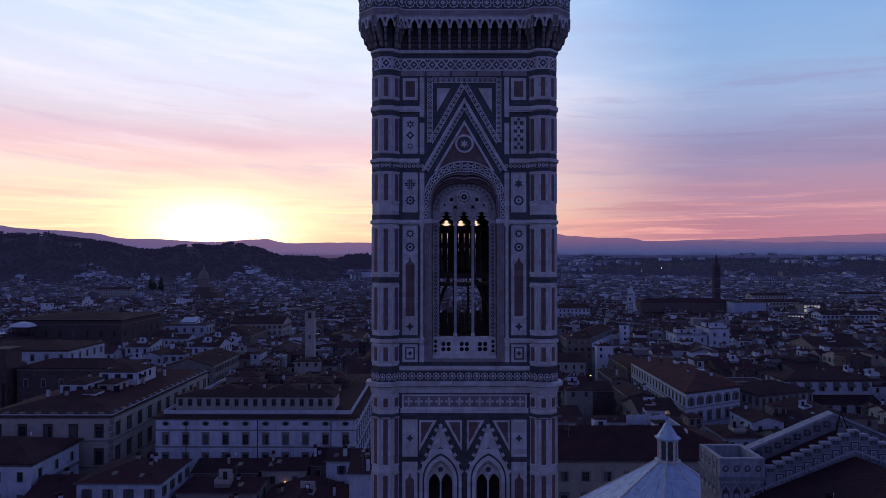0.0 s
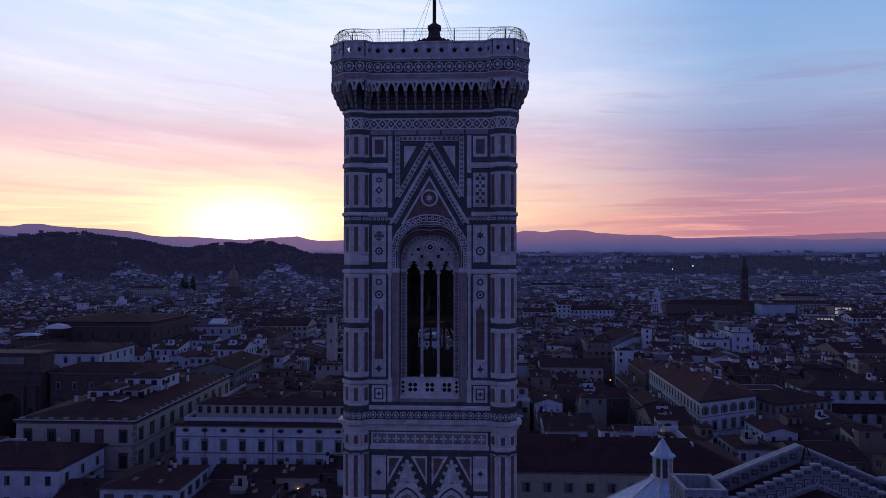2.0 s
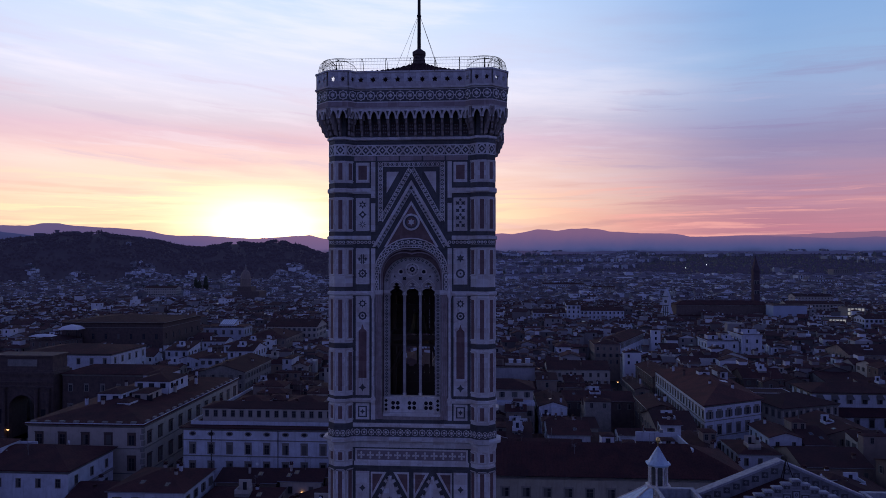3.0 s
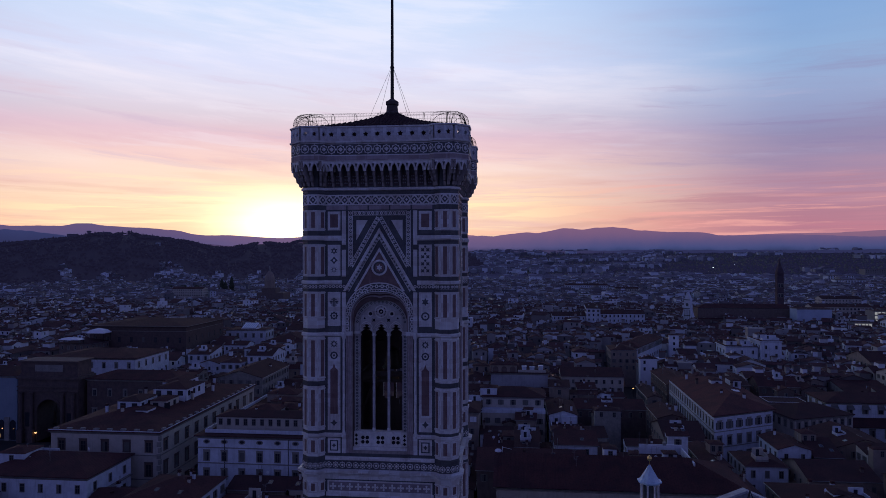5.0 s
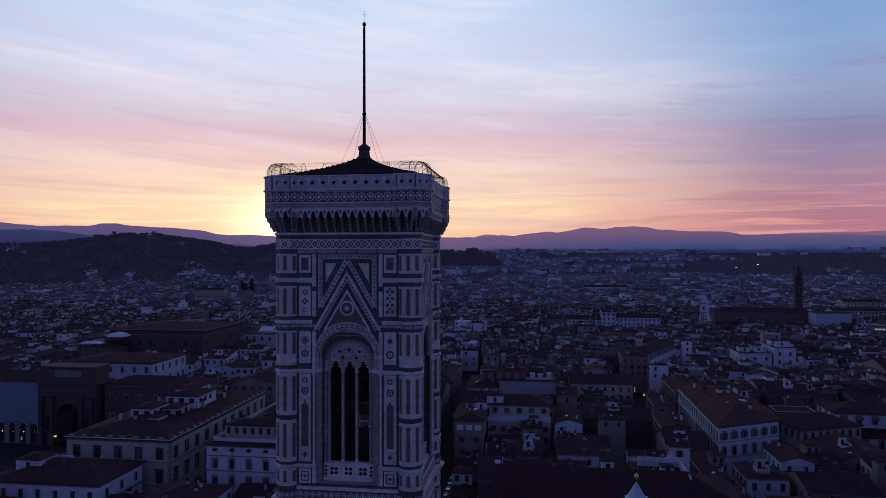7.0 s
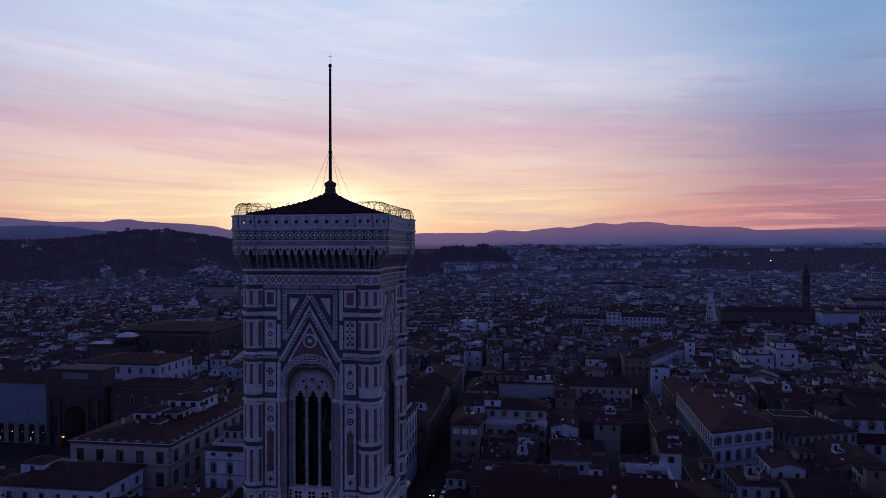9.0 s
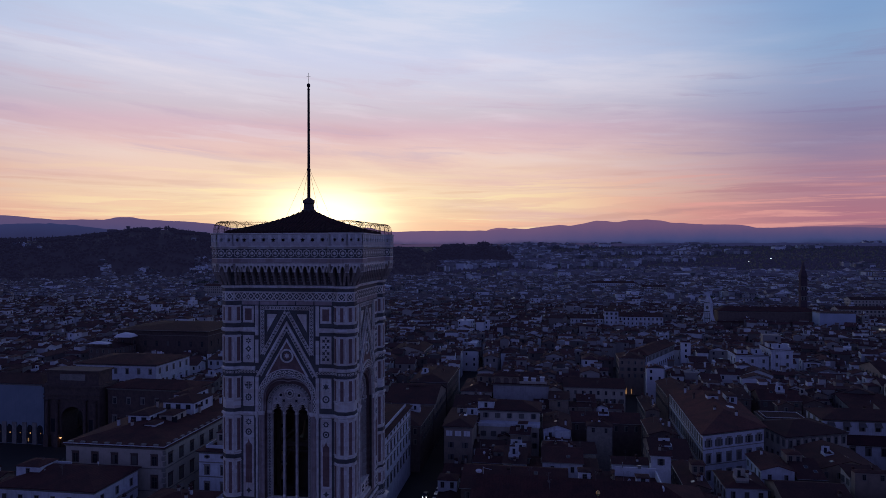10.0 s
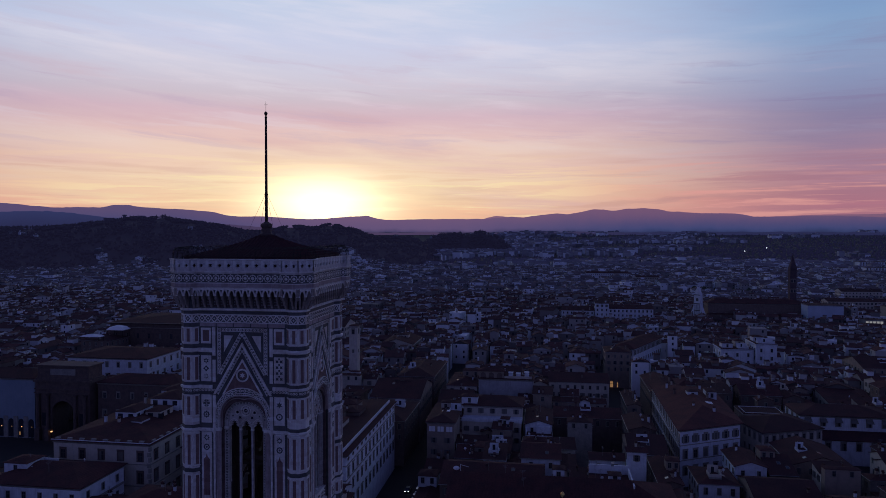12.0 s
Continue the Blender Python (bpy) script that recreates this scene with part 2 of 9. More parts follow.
WHITE = stone("white_marble", (0.83, 0.805, 0.745), (0.69, 0.67, 0.62), 1.4, 0.45, 0.6, courses=True)
OLD = stone("weathered_marble", (0.32, 0.325, 0.34), (0.18, 0.185, 0.20), 1.2, 0.55, 0.7)
GREEN = stone("green_marble", (0.112, 0.114, 0.112), (0.068, 0.073, 0.075), 1.6, 0.2, 0.55, courses=True)
PINK = stone("pink_marble", (0.25, 0.155, 0.14), (0.17, 0.105, 0.098), 1.6, 0.3, 0.6, courses=True)
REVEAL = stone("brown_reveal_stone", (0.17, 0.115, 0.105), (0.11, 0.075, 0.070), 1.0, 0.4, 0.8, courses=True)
DULL = stone("dull_rose_marble", (0.46, 0.38, 0.37), (0.33, 0.27, 0.27), 1.2, 0.5, 0.7, courses=True)
# dimmer than the white marble: the recess's shade is put into its colour
PLATE = stone("tracery_marble", (0.60, 0.575, 0.54), (0.45, 0.43, 0.41), 1.6, 0.5, 0.7, courses=True)
CORBEL_STONE = stone("brown_corbel_stone", (0.42, 0.36, 0.32), (0.26, 0.22, 0.20), 2.4, 0.5, 0.8)
MOTTLED = stone("mottled_parapet_marble", (0.80, 0.80, 0.79), (0.44, 0.44, 0.45), 2.2, 0.6, 0.7, courses=True)
SLATE = stone("violet_grey_marble", (0.33, 0.27, 0.27), (0.24, 0.20, 0.20), 1.5, 0.3, 0.6)
GREY = stone("grey_stone", (0.30, 0.28, 0.25), (0.20, 0.185, 0.17), 0.7, 0.4, 0.85)
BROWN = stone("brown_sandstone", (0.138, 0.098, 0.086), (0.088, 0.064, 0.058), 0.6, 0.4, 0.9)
OLIVE_PLASTER = stone("old_cream_plaster", (0.44, 0.40, 0.325), (0.35, 0.315, 0.26), 0.5, 0.4, 0.9, spec=0.2)
GREY_PLASTER = stone("grey_plaster", (0.40, 0.40, 0.42), (0.30, 0.30, 0.32), 0.5, 0.45, 0.9, spec=0.2)
CREAM = stone("cream_plaster", (0.54, 0.49, 0.42), (0.44, 0.40, 0.34), 0.5, 0.3, 0.9, spec=0.2)
PALE = stone("pale_plaster", (0.69, 0.72, 0.775), (0.54, 0.56, 0.60), 0.5, 0.4, 0.9, spec=0.2)
OCHRE = stone("ochre_plaster", (0.33, 0.265, 0.215), (0.25, 0.205, 0.17), 0.5, 0.35, 0.9, spec=0.2)
UMBER = stone("umber_plaster", (0.19, 0.145, 0.125), (0.13, 0.10, 0.09), 0.5, 0.35, 0.9, spec=0.2)
BRICK = stone("dark_old_brick", (0.118, 0.086, 0.096), (0.080, 0.061, 0.070), 0.5, 0.35, 0.9, spec=0.1)
AGED = stone("aged_white_marble", (0.50, 0.52, 0.55), (0.31, 0.325, 0.35), 2.0, 0.55, 0.7)
LEAD = stone("weathered_marble_slab", (0.64, 0.80, 0.90), (0.46, 0.60, 0.72), 0.8, 0.5, 0.55)
TILE = tiles("clay_tiles", (0.104, 0.045, 0.043), (0.064, 0.034, 0.035), dark=(0.047, 0.031, 0.033))
TILE_RED = tiles("red_clay_tiles", (0.145, 0.058, 0.052), (0.092, 0.044, 0.043))
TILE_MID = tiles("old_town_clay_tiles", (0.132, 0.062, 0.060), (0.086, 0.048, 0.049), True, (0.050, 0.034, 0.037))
# suburb and far roofs are paler and bluer: haze put into their colour
TILE_PLAIN = tiles("hazed_suburb_tiles", (0.275, 0.240, 0.275), (0.195, 0.175, 0.205), True, (0.115, 0.105, 0.13))
TILE_FAR = tiles("hazed_far_tiles", (0.195, 0.155, 0.165), (0.135, 0.110, 0.120), True, (0.075, 0.062, 0.072))
# bluish whites: aerial haze put into the wall colours
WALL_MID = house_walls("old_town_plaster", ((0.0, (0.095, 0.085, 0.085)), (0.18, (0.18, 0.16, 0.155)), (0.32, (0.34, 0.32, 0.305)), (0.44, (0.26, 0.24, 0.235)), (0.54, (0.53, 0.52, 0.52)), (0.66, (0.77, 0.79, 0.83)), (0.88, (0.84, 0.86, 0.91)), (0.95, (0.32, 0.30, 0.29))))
WALL_FAR = house_walls("hazed_far_plaster", ((0.0, (0.13, 0.13, 0.14)), (0.20, (0.24, 0.24, 0.25)), (0.34, (0.47, 0.47, 0.49)), (0.46, (0.32, 0.32, 0.34)), (0.56, (0.80, 0.83, 0.90)), (0.90, (0.84, 0.87, 0.94)), (0.95, (0.38, 0.37, 0.39))))
ANTENNA = plain("zinc", (0.30, 0.30, 0.31), 0.5, 0.7)
GLASS = plain("window_glass", (0.03, 0.033, 0.042), 0.18, spec=0.5, var=0.2)
# roof glass with the sky's reflection put into its pale base colour
SKY_GLASS = plain("sky_toned_roof_glass", (0.60, 0.70, 0.82), 0.3, spec=0.5, var=0.2)
SHUTTER = plain("shutter_paint", (0.13, 0.125, 0.115), 0.7)
IRON = plain("iron", (0.030, 0.026, 0.024), 0.6, 0.6)
TIMBER = plain("old_timber", (0.11, 0.080, 0.060), 0.8)
BRONZE = plain("bell_bronze", (0.06, 0.05, 0.03), 0.5, 0.8)
GILT = plain("gilt_copper", (0.75, 0.50, 0.18), 0.3, 1.0)
PAVING = stone("street_paving", (0.026, 0.025, 0.025), (0.020, 0.019, 0.020), 0.08, 0.2, 0.85)
FIELDS = plain("far_fields", (0.13, 0.125, 0.115), 0.95, spec=0.05, var=0.7, scale=0.004)
LEAF = plain("foliage", (0.068, 0.078, 0.052), 0.9, spec=0.1, var=0.6, scale=0.4)
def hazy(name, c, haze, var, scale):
    """Far woods and stone of the backdrop; the haze of kilometres of lit air is put in as emission."""
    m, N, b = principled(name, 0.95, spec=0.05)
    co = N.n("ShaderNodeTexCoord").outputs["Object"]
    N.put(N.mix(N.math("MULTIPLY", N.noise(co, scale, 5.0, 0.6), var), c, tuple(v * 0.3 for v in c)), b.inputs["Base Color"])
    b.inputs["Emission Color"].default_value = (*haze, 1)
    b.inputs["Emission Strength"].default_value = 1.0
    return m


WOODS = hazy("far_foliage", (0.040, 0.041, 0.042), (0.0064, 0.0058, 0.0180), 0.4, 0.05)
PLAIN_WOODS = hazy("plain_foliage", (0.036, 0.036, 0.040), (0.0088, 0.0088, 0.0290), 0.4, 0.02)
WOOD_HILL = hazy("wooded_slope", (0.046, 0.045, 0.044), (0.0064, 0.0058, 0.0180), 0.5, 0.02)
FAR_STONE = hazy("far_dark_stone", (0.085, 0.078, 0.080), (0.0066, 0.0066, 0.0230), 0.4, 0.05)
TENT = plain("pale_canvas", (0.78, 0.79, 0.80), 0.7, var=0.15)
LAMP = glow("warm_lamp", (1.0, 0.52, 0.22), 1.6)
LAMP_DIM = glow("dim_lamp", (1.0, 0.55, 0.25), 0.25)
PALE_SHEET = stone("pale_sheeting", (0.46, 0.52, 0.62), (0.38, 0.44, 0.53), 0.15, 0.15, 0.8)
SHEET = stone("blue_sheeting", (0.24, 0.29, 0.34), (0.20, 0.25, 0.30), 0.15, 0.15, 0.8)
LIT_WINDOW = glow("lit_window", (0.95, 0.95, 1.0), 0.26)
LAMP_COLD = glow("white_lamp", (0.9, 0.95, 1.0), 4.0)


# ---- mesh building ----
class B:
    """Collects vertices and faces; every face has a material slot."""

    def __init__(self):
        self.v, self.f, self.m = [], [], []

    def poly(self, pts, mat=0):
        i = len(self.v)
        self.v += [tuple(p) for p in pts]
        self.f.append(tuple(range(i, i + len(pts))))
        self.m.append(mat)

    def box(self, x0, x1, y0, y1, z0, z1, mat=0):
        i = len(self.v)
        self.v += [(x, y, z) for z in (z0, z1) for x, y in ((x0, y0), (x1, y0), (x1, y1), (x0, y1))]
        for q in ((3, 2, 1, 0), (4, 5, 6, 7), (0, 1, 5, 4), (1, 2, 6, 5), (2, 3, 7, 6), (3, 0, 4, 7)):
            self.f.append(tuple(i + k for k in q))
            self.m.append(mat)

    def loft(self, rings, mat=0, caps=True):
        """Rings of equally many points, counterclockwise from above, from the bottom up."""
        i, n = len(self.v), len(rings[0])
        for r in rings:
            self.v += [tuple(p) for p in r]
        for k in range(len(rings) - 1):
            for j in range(n):
                a, b = i + k * n + j, i + k * n + (j + 1) % n
                self.f.append((a, b, b + n, a + n))
                self.m.append(mat)
        if caps:
            self.f.append(tuple(i + j for j in reversed(range(n))))
            self.f.append(tuple(i + (len(rings) - 1) * n + j for j in range(n)))
            self.m += [mat, mat]

    def lathe(self, profile, n=12, cx=0.0, cy=0.0, mat=0, caps=True):
        self.loft([[(cx + r * math.cos(2 * math.pi * (j + 0.5) / n), cy + r * math.sin(2 * math.pi * (j + 0.5) / n), z) for j in range(n)] for r, z in profile], mat, caps)

    def tube(self, pts, r, n=5, mat=0):
        rings = []
        for k, p in enumerate(pts):
            p = Vector(p)
            t = (Vector(pts[min(k + 1, len(pts) - 1)]) - Vector(pts[max(k - 1, 0)])).normalized()
            s = t.cross(Vector((0, 0, 1)) if abs(t.z) < 0.9 else Vector((1, 0, 0))).normalized()
            q = t.cross(s)
            rings.append([p + (s * math.cos(2 * math.pi * j / n) + q * math.sin(2 * math.pi * j / n)) * r for j in range(n)])
        self.loft(rings, mat)

    def slab(self, pts, y0, y1, mat=0):
        """A flat outline (x, z), seen from the front (-y), with thickness from y0 (front) to y1."""
        n, i = len(pts), len(self.v)
        self.v += [(x, y0, z) for x, z in pts] + [(x, y1, z) for x, z in pts]
        self.f.append(tuple(i + j for j in range(n)))
        self.f.append(tuple(i + n + j for j in reversed(range(n))))
        self.m += [mat, mat]
        for j in range(n):
            k = (j + 1) % n
            self.f.append((i + j, i + n + j, i + n + k, i + k))
            self.m.append(mat)

    def weld(self):
        """Joins vertices that lie on one another."""
        ids, to = {}, []
        for p in self.v:
            k = (round(p[0], 3), round(p[1], 3), round(p[2], 3))
            to.append(ids.setdefault(k, len(ids)))
        faces = [(tuple(dict.fromkeys(to[i] for i in f)), m) for f, m in zip(self.f, self.m)]
        self.v = list(ids)
        self.f, self.m = [f for f, m in faces if len(f) > 2], [m for f, m in faces if len(f) > 2]

    def mesh(self, name, mats):
        me = bpy.data.meshes.new(name)
        me.from_pydata(self.v, [], self.f)
        for m in (mats if isinstance(mats, (list, tuple)) else [mats]):
            me.materials.append(m)
        me.polygons.foreach_set("material_index", self.m)
        me.update()
        return me


def thing(name, label, category, m=None, group="", kind=""):
    """An Empty that carries the parts of one thing."""
    ob = tagged(new(name), label, category, group, kind)
    if m is not None:
        ob.matrix_world = m
    return ob


def part(name, b, mats, parent, label="", m=None):
    ob = new(name, b.mesh(name, mats) if isinstance(b, B) else b)
    ob.parent = parent
    if m is not None:
        ob.matrix_basis = m
    if label:
        ob["label"] = label
    return ob


def single(name, b, mats, label, category, kind="", m=None, group=""):
    ob = new(name, b.mesh(name, mats) if isinstance(b, B) else b)
    if m is not None:
        ob.matrix_world = m
    return tagged(ob, label, category, group, kind)


# ---- ground, hills, mountains ----
def lie(x, y):
    """Height of the ground: flat under the old town, raised over the far plain to fit the camera's view."""
    q = min(max((math.hypot(x, y) - 1500) / 3150, 0.0), 1.0)
    return 92.0 * q * q


b = B()
rings = [0.0, 400, 900, 1500, 1900, 2300, 2700, 3100, 3500, 3900, 4300, 4650, 4960]
for r in rings[1:]:
    b.v += [(r * math.cos(a * math.pi / 48), r * math.sin(a * math.pi / 48), lie(r, 0)) for a in range(96)]
b.f.append(tuple(range(96)))
for k in range(len(rings) - 2):
    for a in range(96):
        i, j = k * 96 + a, k * 96 + (a + 1) % 96
        b.f.append((i, i + 96, j + 96, j))
b.m = [0 if k < 1 + 96 * 3 else 1 for k in range(len(b.f))]
single("ground", b, [PAVING, FIELDS], "dark city ground, stone-paved streets and fields", "ground", "structure")


def along(table, a):
    return float(np.interp(a, [p[0] for p in table], [p[1] for p in table]))


FAR_RANGE = ((-75, 1.88), (-60, 2.18), (-50, 1.98), (-44, 2.18), (-41, 2.30), (-38.2, 2.02), (-36.5, 2.08), (-35, 2.07), (-34.1, 2.27), (-33.1, 2.32), (-32, 2.12), (-29.8, 2.06), (-28.4, 1.96), (-26.9, 1.82), (-25.7, 1.53), (-22.9, 1.50), (-21, 1.38), (-19.5, 1.28), (-17.7, 1.36))
FAR_RANGE += ((-16.1, 1.52), (-14.6, 1.62), (-13.9, 1.40), (-13, 1.27), (-11.6, 1.24), (-10, 1.32), (-6, 1.34), (-4.6, 1.33), (-3.9, 1.43), (-2.4, 1.50), (-1.5, 1.47), (-0.1, 1.65), (1.3, 1.79), (2.2, 1.69), (3.1, 1.87), (4.1, 2.10), (5.0, 2.06), (5.9, 1.96), (6.8, 2.12), (8.1, 2.16), (9.4, 2.08),
             (9.9, 1.90), (12, 1.75), (13.4, 1.70), (14.9, 1.70), (16.1, 1.44), (18.1, 1.36), (20.5, 1.44), (22.5, 1.38), (24.5, 1.26), (26.4, 1.20), (28.6, 1.24), (32.8, 1.15), (45, 1.2), (60, 1.3), (75, 1.3))
FARTHEST = ((-75, 0.6), (-5.4, 0.9), (-4.7, 1.40), (-3.9, 1.58), (-3.2, 1.56), (-2.4, 1.40), (-1.5, 0.9), (13, 1.1), (16.1, 1.40), (18.1, 1.42), (20.5, 1.50), (22.5, 1.50), (24.5, 1.52), (26.4, 1.62), (28.6, 1.66), (32.8, 1.78), (45, 1.5), (75, 1.5))


def backdrop_range(name, dist, table, wob, low, high, top, label, west=(0.60, 0.80, 0.95), foot=1.0):
    """A glowing range of far mountains: haze and sunset put into its colour, bluer at its foot and away from the sun.
    """
    m = bpy.data.materials.new(name)
    m.use_nodes = True
    N = Nodes(m.node_tree)
    sep = N.n("ShaderNodeSeparateXYZ")
    co = N.n("ShaderNodeTexCoord").outputs["Object"]
    N.put(co, sep.inputs[0])
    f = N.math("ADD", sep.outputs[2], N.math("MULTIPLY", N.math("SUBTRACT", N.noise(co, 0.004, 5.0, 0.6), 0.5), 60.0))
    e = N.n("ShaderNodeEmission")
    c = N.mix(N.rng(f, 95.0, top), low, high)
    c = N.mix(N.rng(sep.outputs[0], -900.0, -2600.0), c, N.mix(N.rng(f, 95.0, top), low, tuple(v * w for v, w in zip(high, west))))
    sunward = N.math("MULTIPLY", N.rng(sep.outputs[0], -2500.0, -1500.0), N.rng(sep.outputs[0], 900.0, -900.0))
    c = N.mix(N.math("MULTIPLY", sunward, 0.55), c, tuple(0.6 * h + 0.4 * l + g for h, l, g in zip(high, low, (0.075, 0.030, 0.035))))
    c = N.mix(N.rng(f, 128.0, 72.0), c, tuple(v * foot for v in low)) if foot < 1.0 else c        # haze put in as a darker tone at its foot
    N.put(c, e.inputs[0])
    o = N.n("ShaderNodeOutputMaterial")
    N.put(e.outputs[0], o.inputs[0])
    b = B()
    az = [-75 + 0.25 * k for k in range(601)]
    crest = []
    for a in az:
        h = 75 + dist * math.tan(radians(along(table, a) + wob * (noise.fractal((a * 0.75, dist * 0.01, 3.1), 1.0, 2.0, 5) * 0.5) + 0.022 * noise.noise((a * 5.0, dist * 0.01, 6.0))))
        crest.append((dist * math.sin(radians(a)), dist * math.cos(radians(a)), h))
    for p, q in zip(crest, crest[1:]):
        b.poly([(p[0], p[1], -1), (q[0], q[1], -1), q, p])
        r, s = (q[0] * 1.02, q[1] * 1.02, q[2] - 30), (p[0] * 1.02, p[1] * 1.02, p[2] - 30)
        b.poly([p, q, r, s])
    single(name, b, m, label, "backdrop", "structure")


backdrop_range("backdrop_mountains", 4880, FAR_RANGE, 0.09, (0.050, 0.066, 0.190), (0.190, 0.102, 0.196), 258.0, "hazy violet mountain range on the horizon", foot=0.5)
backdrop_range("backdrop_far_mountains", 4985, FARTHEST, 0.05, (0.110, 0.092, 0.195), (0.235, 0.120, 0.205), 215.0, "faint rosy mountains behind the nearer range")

# the low part right of -17 degrees stands in for hazy far plain
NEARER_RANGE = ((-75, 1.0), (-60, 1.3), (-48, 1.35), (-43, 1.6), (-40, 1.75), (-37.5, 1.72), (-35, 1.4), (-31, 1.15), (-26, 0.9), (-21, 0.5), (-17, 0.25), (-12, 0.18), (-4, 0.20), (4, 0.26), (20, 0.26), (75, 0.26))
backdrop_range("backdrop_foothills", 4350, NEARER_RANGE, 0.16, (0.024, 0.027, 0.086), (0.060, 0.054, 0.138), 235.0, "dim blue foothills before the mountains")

HILL_FOOT, HILL_TOP = 1500, 2300        # distance of the hill's foot and crest
HILL = ((-75, 1.2), (-50, 0.9), (-41, 0.9), (-37.9, 1.0), (-35.4, 1.3), (-33.2, 1.62), (-32.5, 1.75), (-31.5, 1.68), (-30.3, 1.84), (-29.5, 1.62), (-27.9, 1.42), (-26, 1.18), (-25, 0.90), (-24, 0.72), (-23, 0.70), (-22, 0.86), (-20.8, 1.10), (-19.5, 1.12),
        (-18.9, 1.02), (-18.2, 1.02), (-17.8, 1.26), (-16.7, 1.24), (-16.1, 0.98), (-15.4, 0.92), (-14.8, 0.68), (-14.2, 0.42), (-13.4, 0.26), (-12.1, 0.20), (-10.7, 0.18), (-9.5, -0.1), (-8, -1.4), (0, -1.4))


def ridge(a, r, r0, r1, table):
    """Height of a hill at bearing a and distance r."""
    top = 63.5 + r1 * math.tan(radians(along(table, a)))
    s = min(max((r - r0) / (r1 - r0), 0.0), 1.0)
    s = s * s * (3 - 2 * s)
    return max(top, 0.0) * s * (1.0 + 0.16 * (1 - s) * noise.noise((a * 0.3, r * 0.004, 1.7)))


def wooded_hill(name, r0, r1, table, az0, az1, count, tree, label):
    """A ridge of woods: a sheet of ground and many clumps of leaves, with cypresses on its crest."""
    def height(a, r):
        return ridge(a, r, r0, r1, table)
    b = B()
    na, nr = int((az1 - az0) * 3), 24
    g = {}
    for i in range(na + 1):
        a = az0 + (az1 - az0) * i / na
        for j in range(nr + 1):
            r = r0 + (r1 - r0) * 1.35 * j / nr
            h = height(a, r) if r <= r1 else height(a, r1) * max(0.0, 1 - ((r - r1) / (0.35 * (r1 - r0))) ** 2)
            g[i, j] = len(b.v)
            b.v.append((r * math.sin(radians(a)), r * math.cos(radians(a)), h - 1.5))
    for i in range(na):
        for j in range(nr):
            b.f.append((g[i, j], g[i + 1, j], g[i + 1, j + 1], g[i, j + 1]))
            b.m.append(0)
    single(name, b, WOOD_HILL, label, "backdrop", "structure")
    rng = random.Random(5)
    b = B()
    for k in range(count):
        a = rng.uniform(az0, az1)
        r = r0 + (r1 - r0) * (1.0 - rng.random() ** 1.6)
        h = height(a, r)
        if r < r0 + 0.36 * (r1 - r0) and -35.5 < a < -12.5 and rng.random() < 0.7:     # houses and gardens at the hill's foot
            continue
        if h < 4 or noise.noise((a * 0.9, r * 0.011, 4.0)) > 0.22:      # clearings
            continue
        x, y, s = r * math.sin(radians(a)), r * math.cos(radians(a)), tree * rng.uniform(0.6, 1.3)
        if rng.random() < 0.10:
            b.lathe([(s * 0.12, h - 1), (s * 0.28, h + s * 0.4), (s * 0.22, h + s * 1.1), (0.05, h + s * 1.8)], 5, x, y)
        else:
            rr = [s * rng.uniform(0.5, 0.8), s * rng.uniform(0.8, 1.2), s * rng.uniform(0.5, 0.9)]
            b.lathe([(s * 0.3, h - 1), (rr[0], h + s * 0.3), (rr[1], h + s * 0.75), (rr[2], h + s * 1.15), (s * 0.15, h + s * rng.uniform(1.3, 1.6))], 6, x + rng.uniform(-2, 2), y)
    for k in range(int((az1 - az0) * 16)):         # the trees of the crest, singly and in rows
        a = rng.uniform(az0, az1)
        n = noise.noise((a * 0.8, 5.0, 1.0))
        if n < -0.2 and rng.random() < 0.8:
            continue
        r = r1 * rng.uniform(0.965, 1.0)
        h, s = height(a, r), tree * rng.uniform(0.5, 1.15)
        if h < 6:
            continue
        x, y = r * math.sin(radians(a)), r * math.cos(radians(a))
        if rng.random() < 0.5 + n:                 # cypress
            s *= 1.25
            b.lathe([(s * 0.12, h - 2), (s * 0.33, h + s * 0.4), (s * 0.27, h + s * 1.1), (0.05, h + s * rng.uniform(1.7, 2.3))], 5, x, y)
        elif rng.random() < 0.35:                  # umbrella pine: bare stem, flat crown
            b.lathe([(s * 0.1, h - 2), (s * 0.10, h + s * 1.1), (s * 1.15, h + s * 1.3), (s * 1.0, h + s * 1.55), (s * 0.2, h + s * 1.75)], 7, x, y)
        else:
            for e in range(3):
                q = s * rng.uniform(0.45, 0.7)
                z0 = h + rng.uniform(-0.1, 0.5) * s
                b.lathe([(q * 0.3, z0), (q * 0.95, z0 + q * 0.5), (q * 0.8, z0 + q * 1.1), (q * 0.15, z0 + q * 1.5)], 6, x + rng.uniform(-0.8, 0.8) * s, y)
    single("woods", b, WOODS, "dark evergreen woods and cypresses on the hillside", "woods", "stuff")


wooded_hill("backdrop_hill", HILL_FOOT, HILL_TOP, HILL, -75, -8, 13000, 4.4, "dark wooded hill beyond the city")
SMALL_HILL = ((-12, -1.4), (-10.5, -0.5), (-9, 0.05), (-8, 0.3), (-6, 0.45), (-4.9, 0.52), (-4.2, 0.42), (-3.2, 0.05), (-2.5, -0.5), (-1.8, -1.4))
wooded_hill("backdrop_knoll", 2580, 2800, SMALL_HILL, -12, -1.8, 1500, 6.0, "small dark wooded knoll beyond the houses")

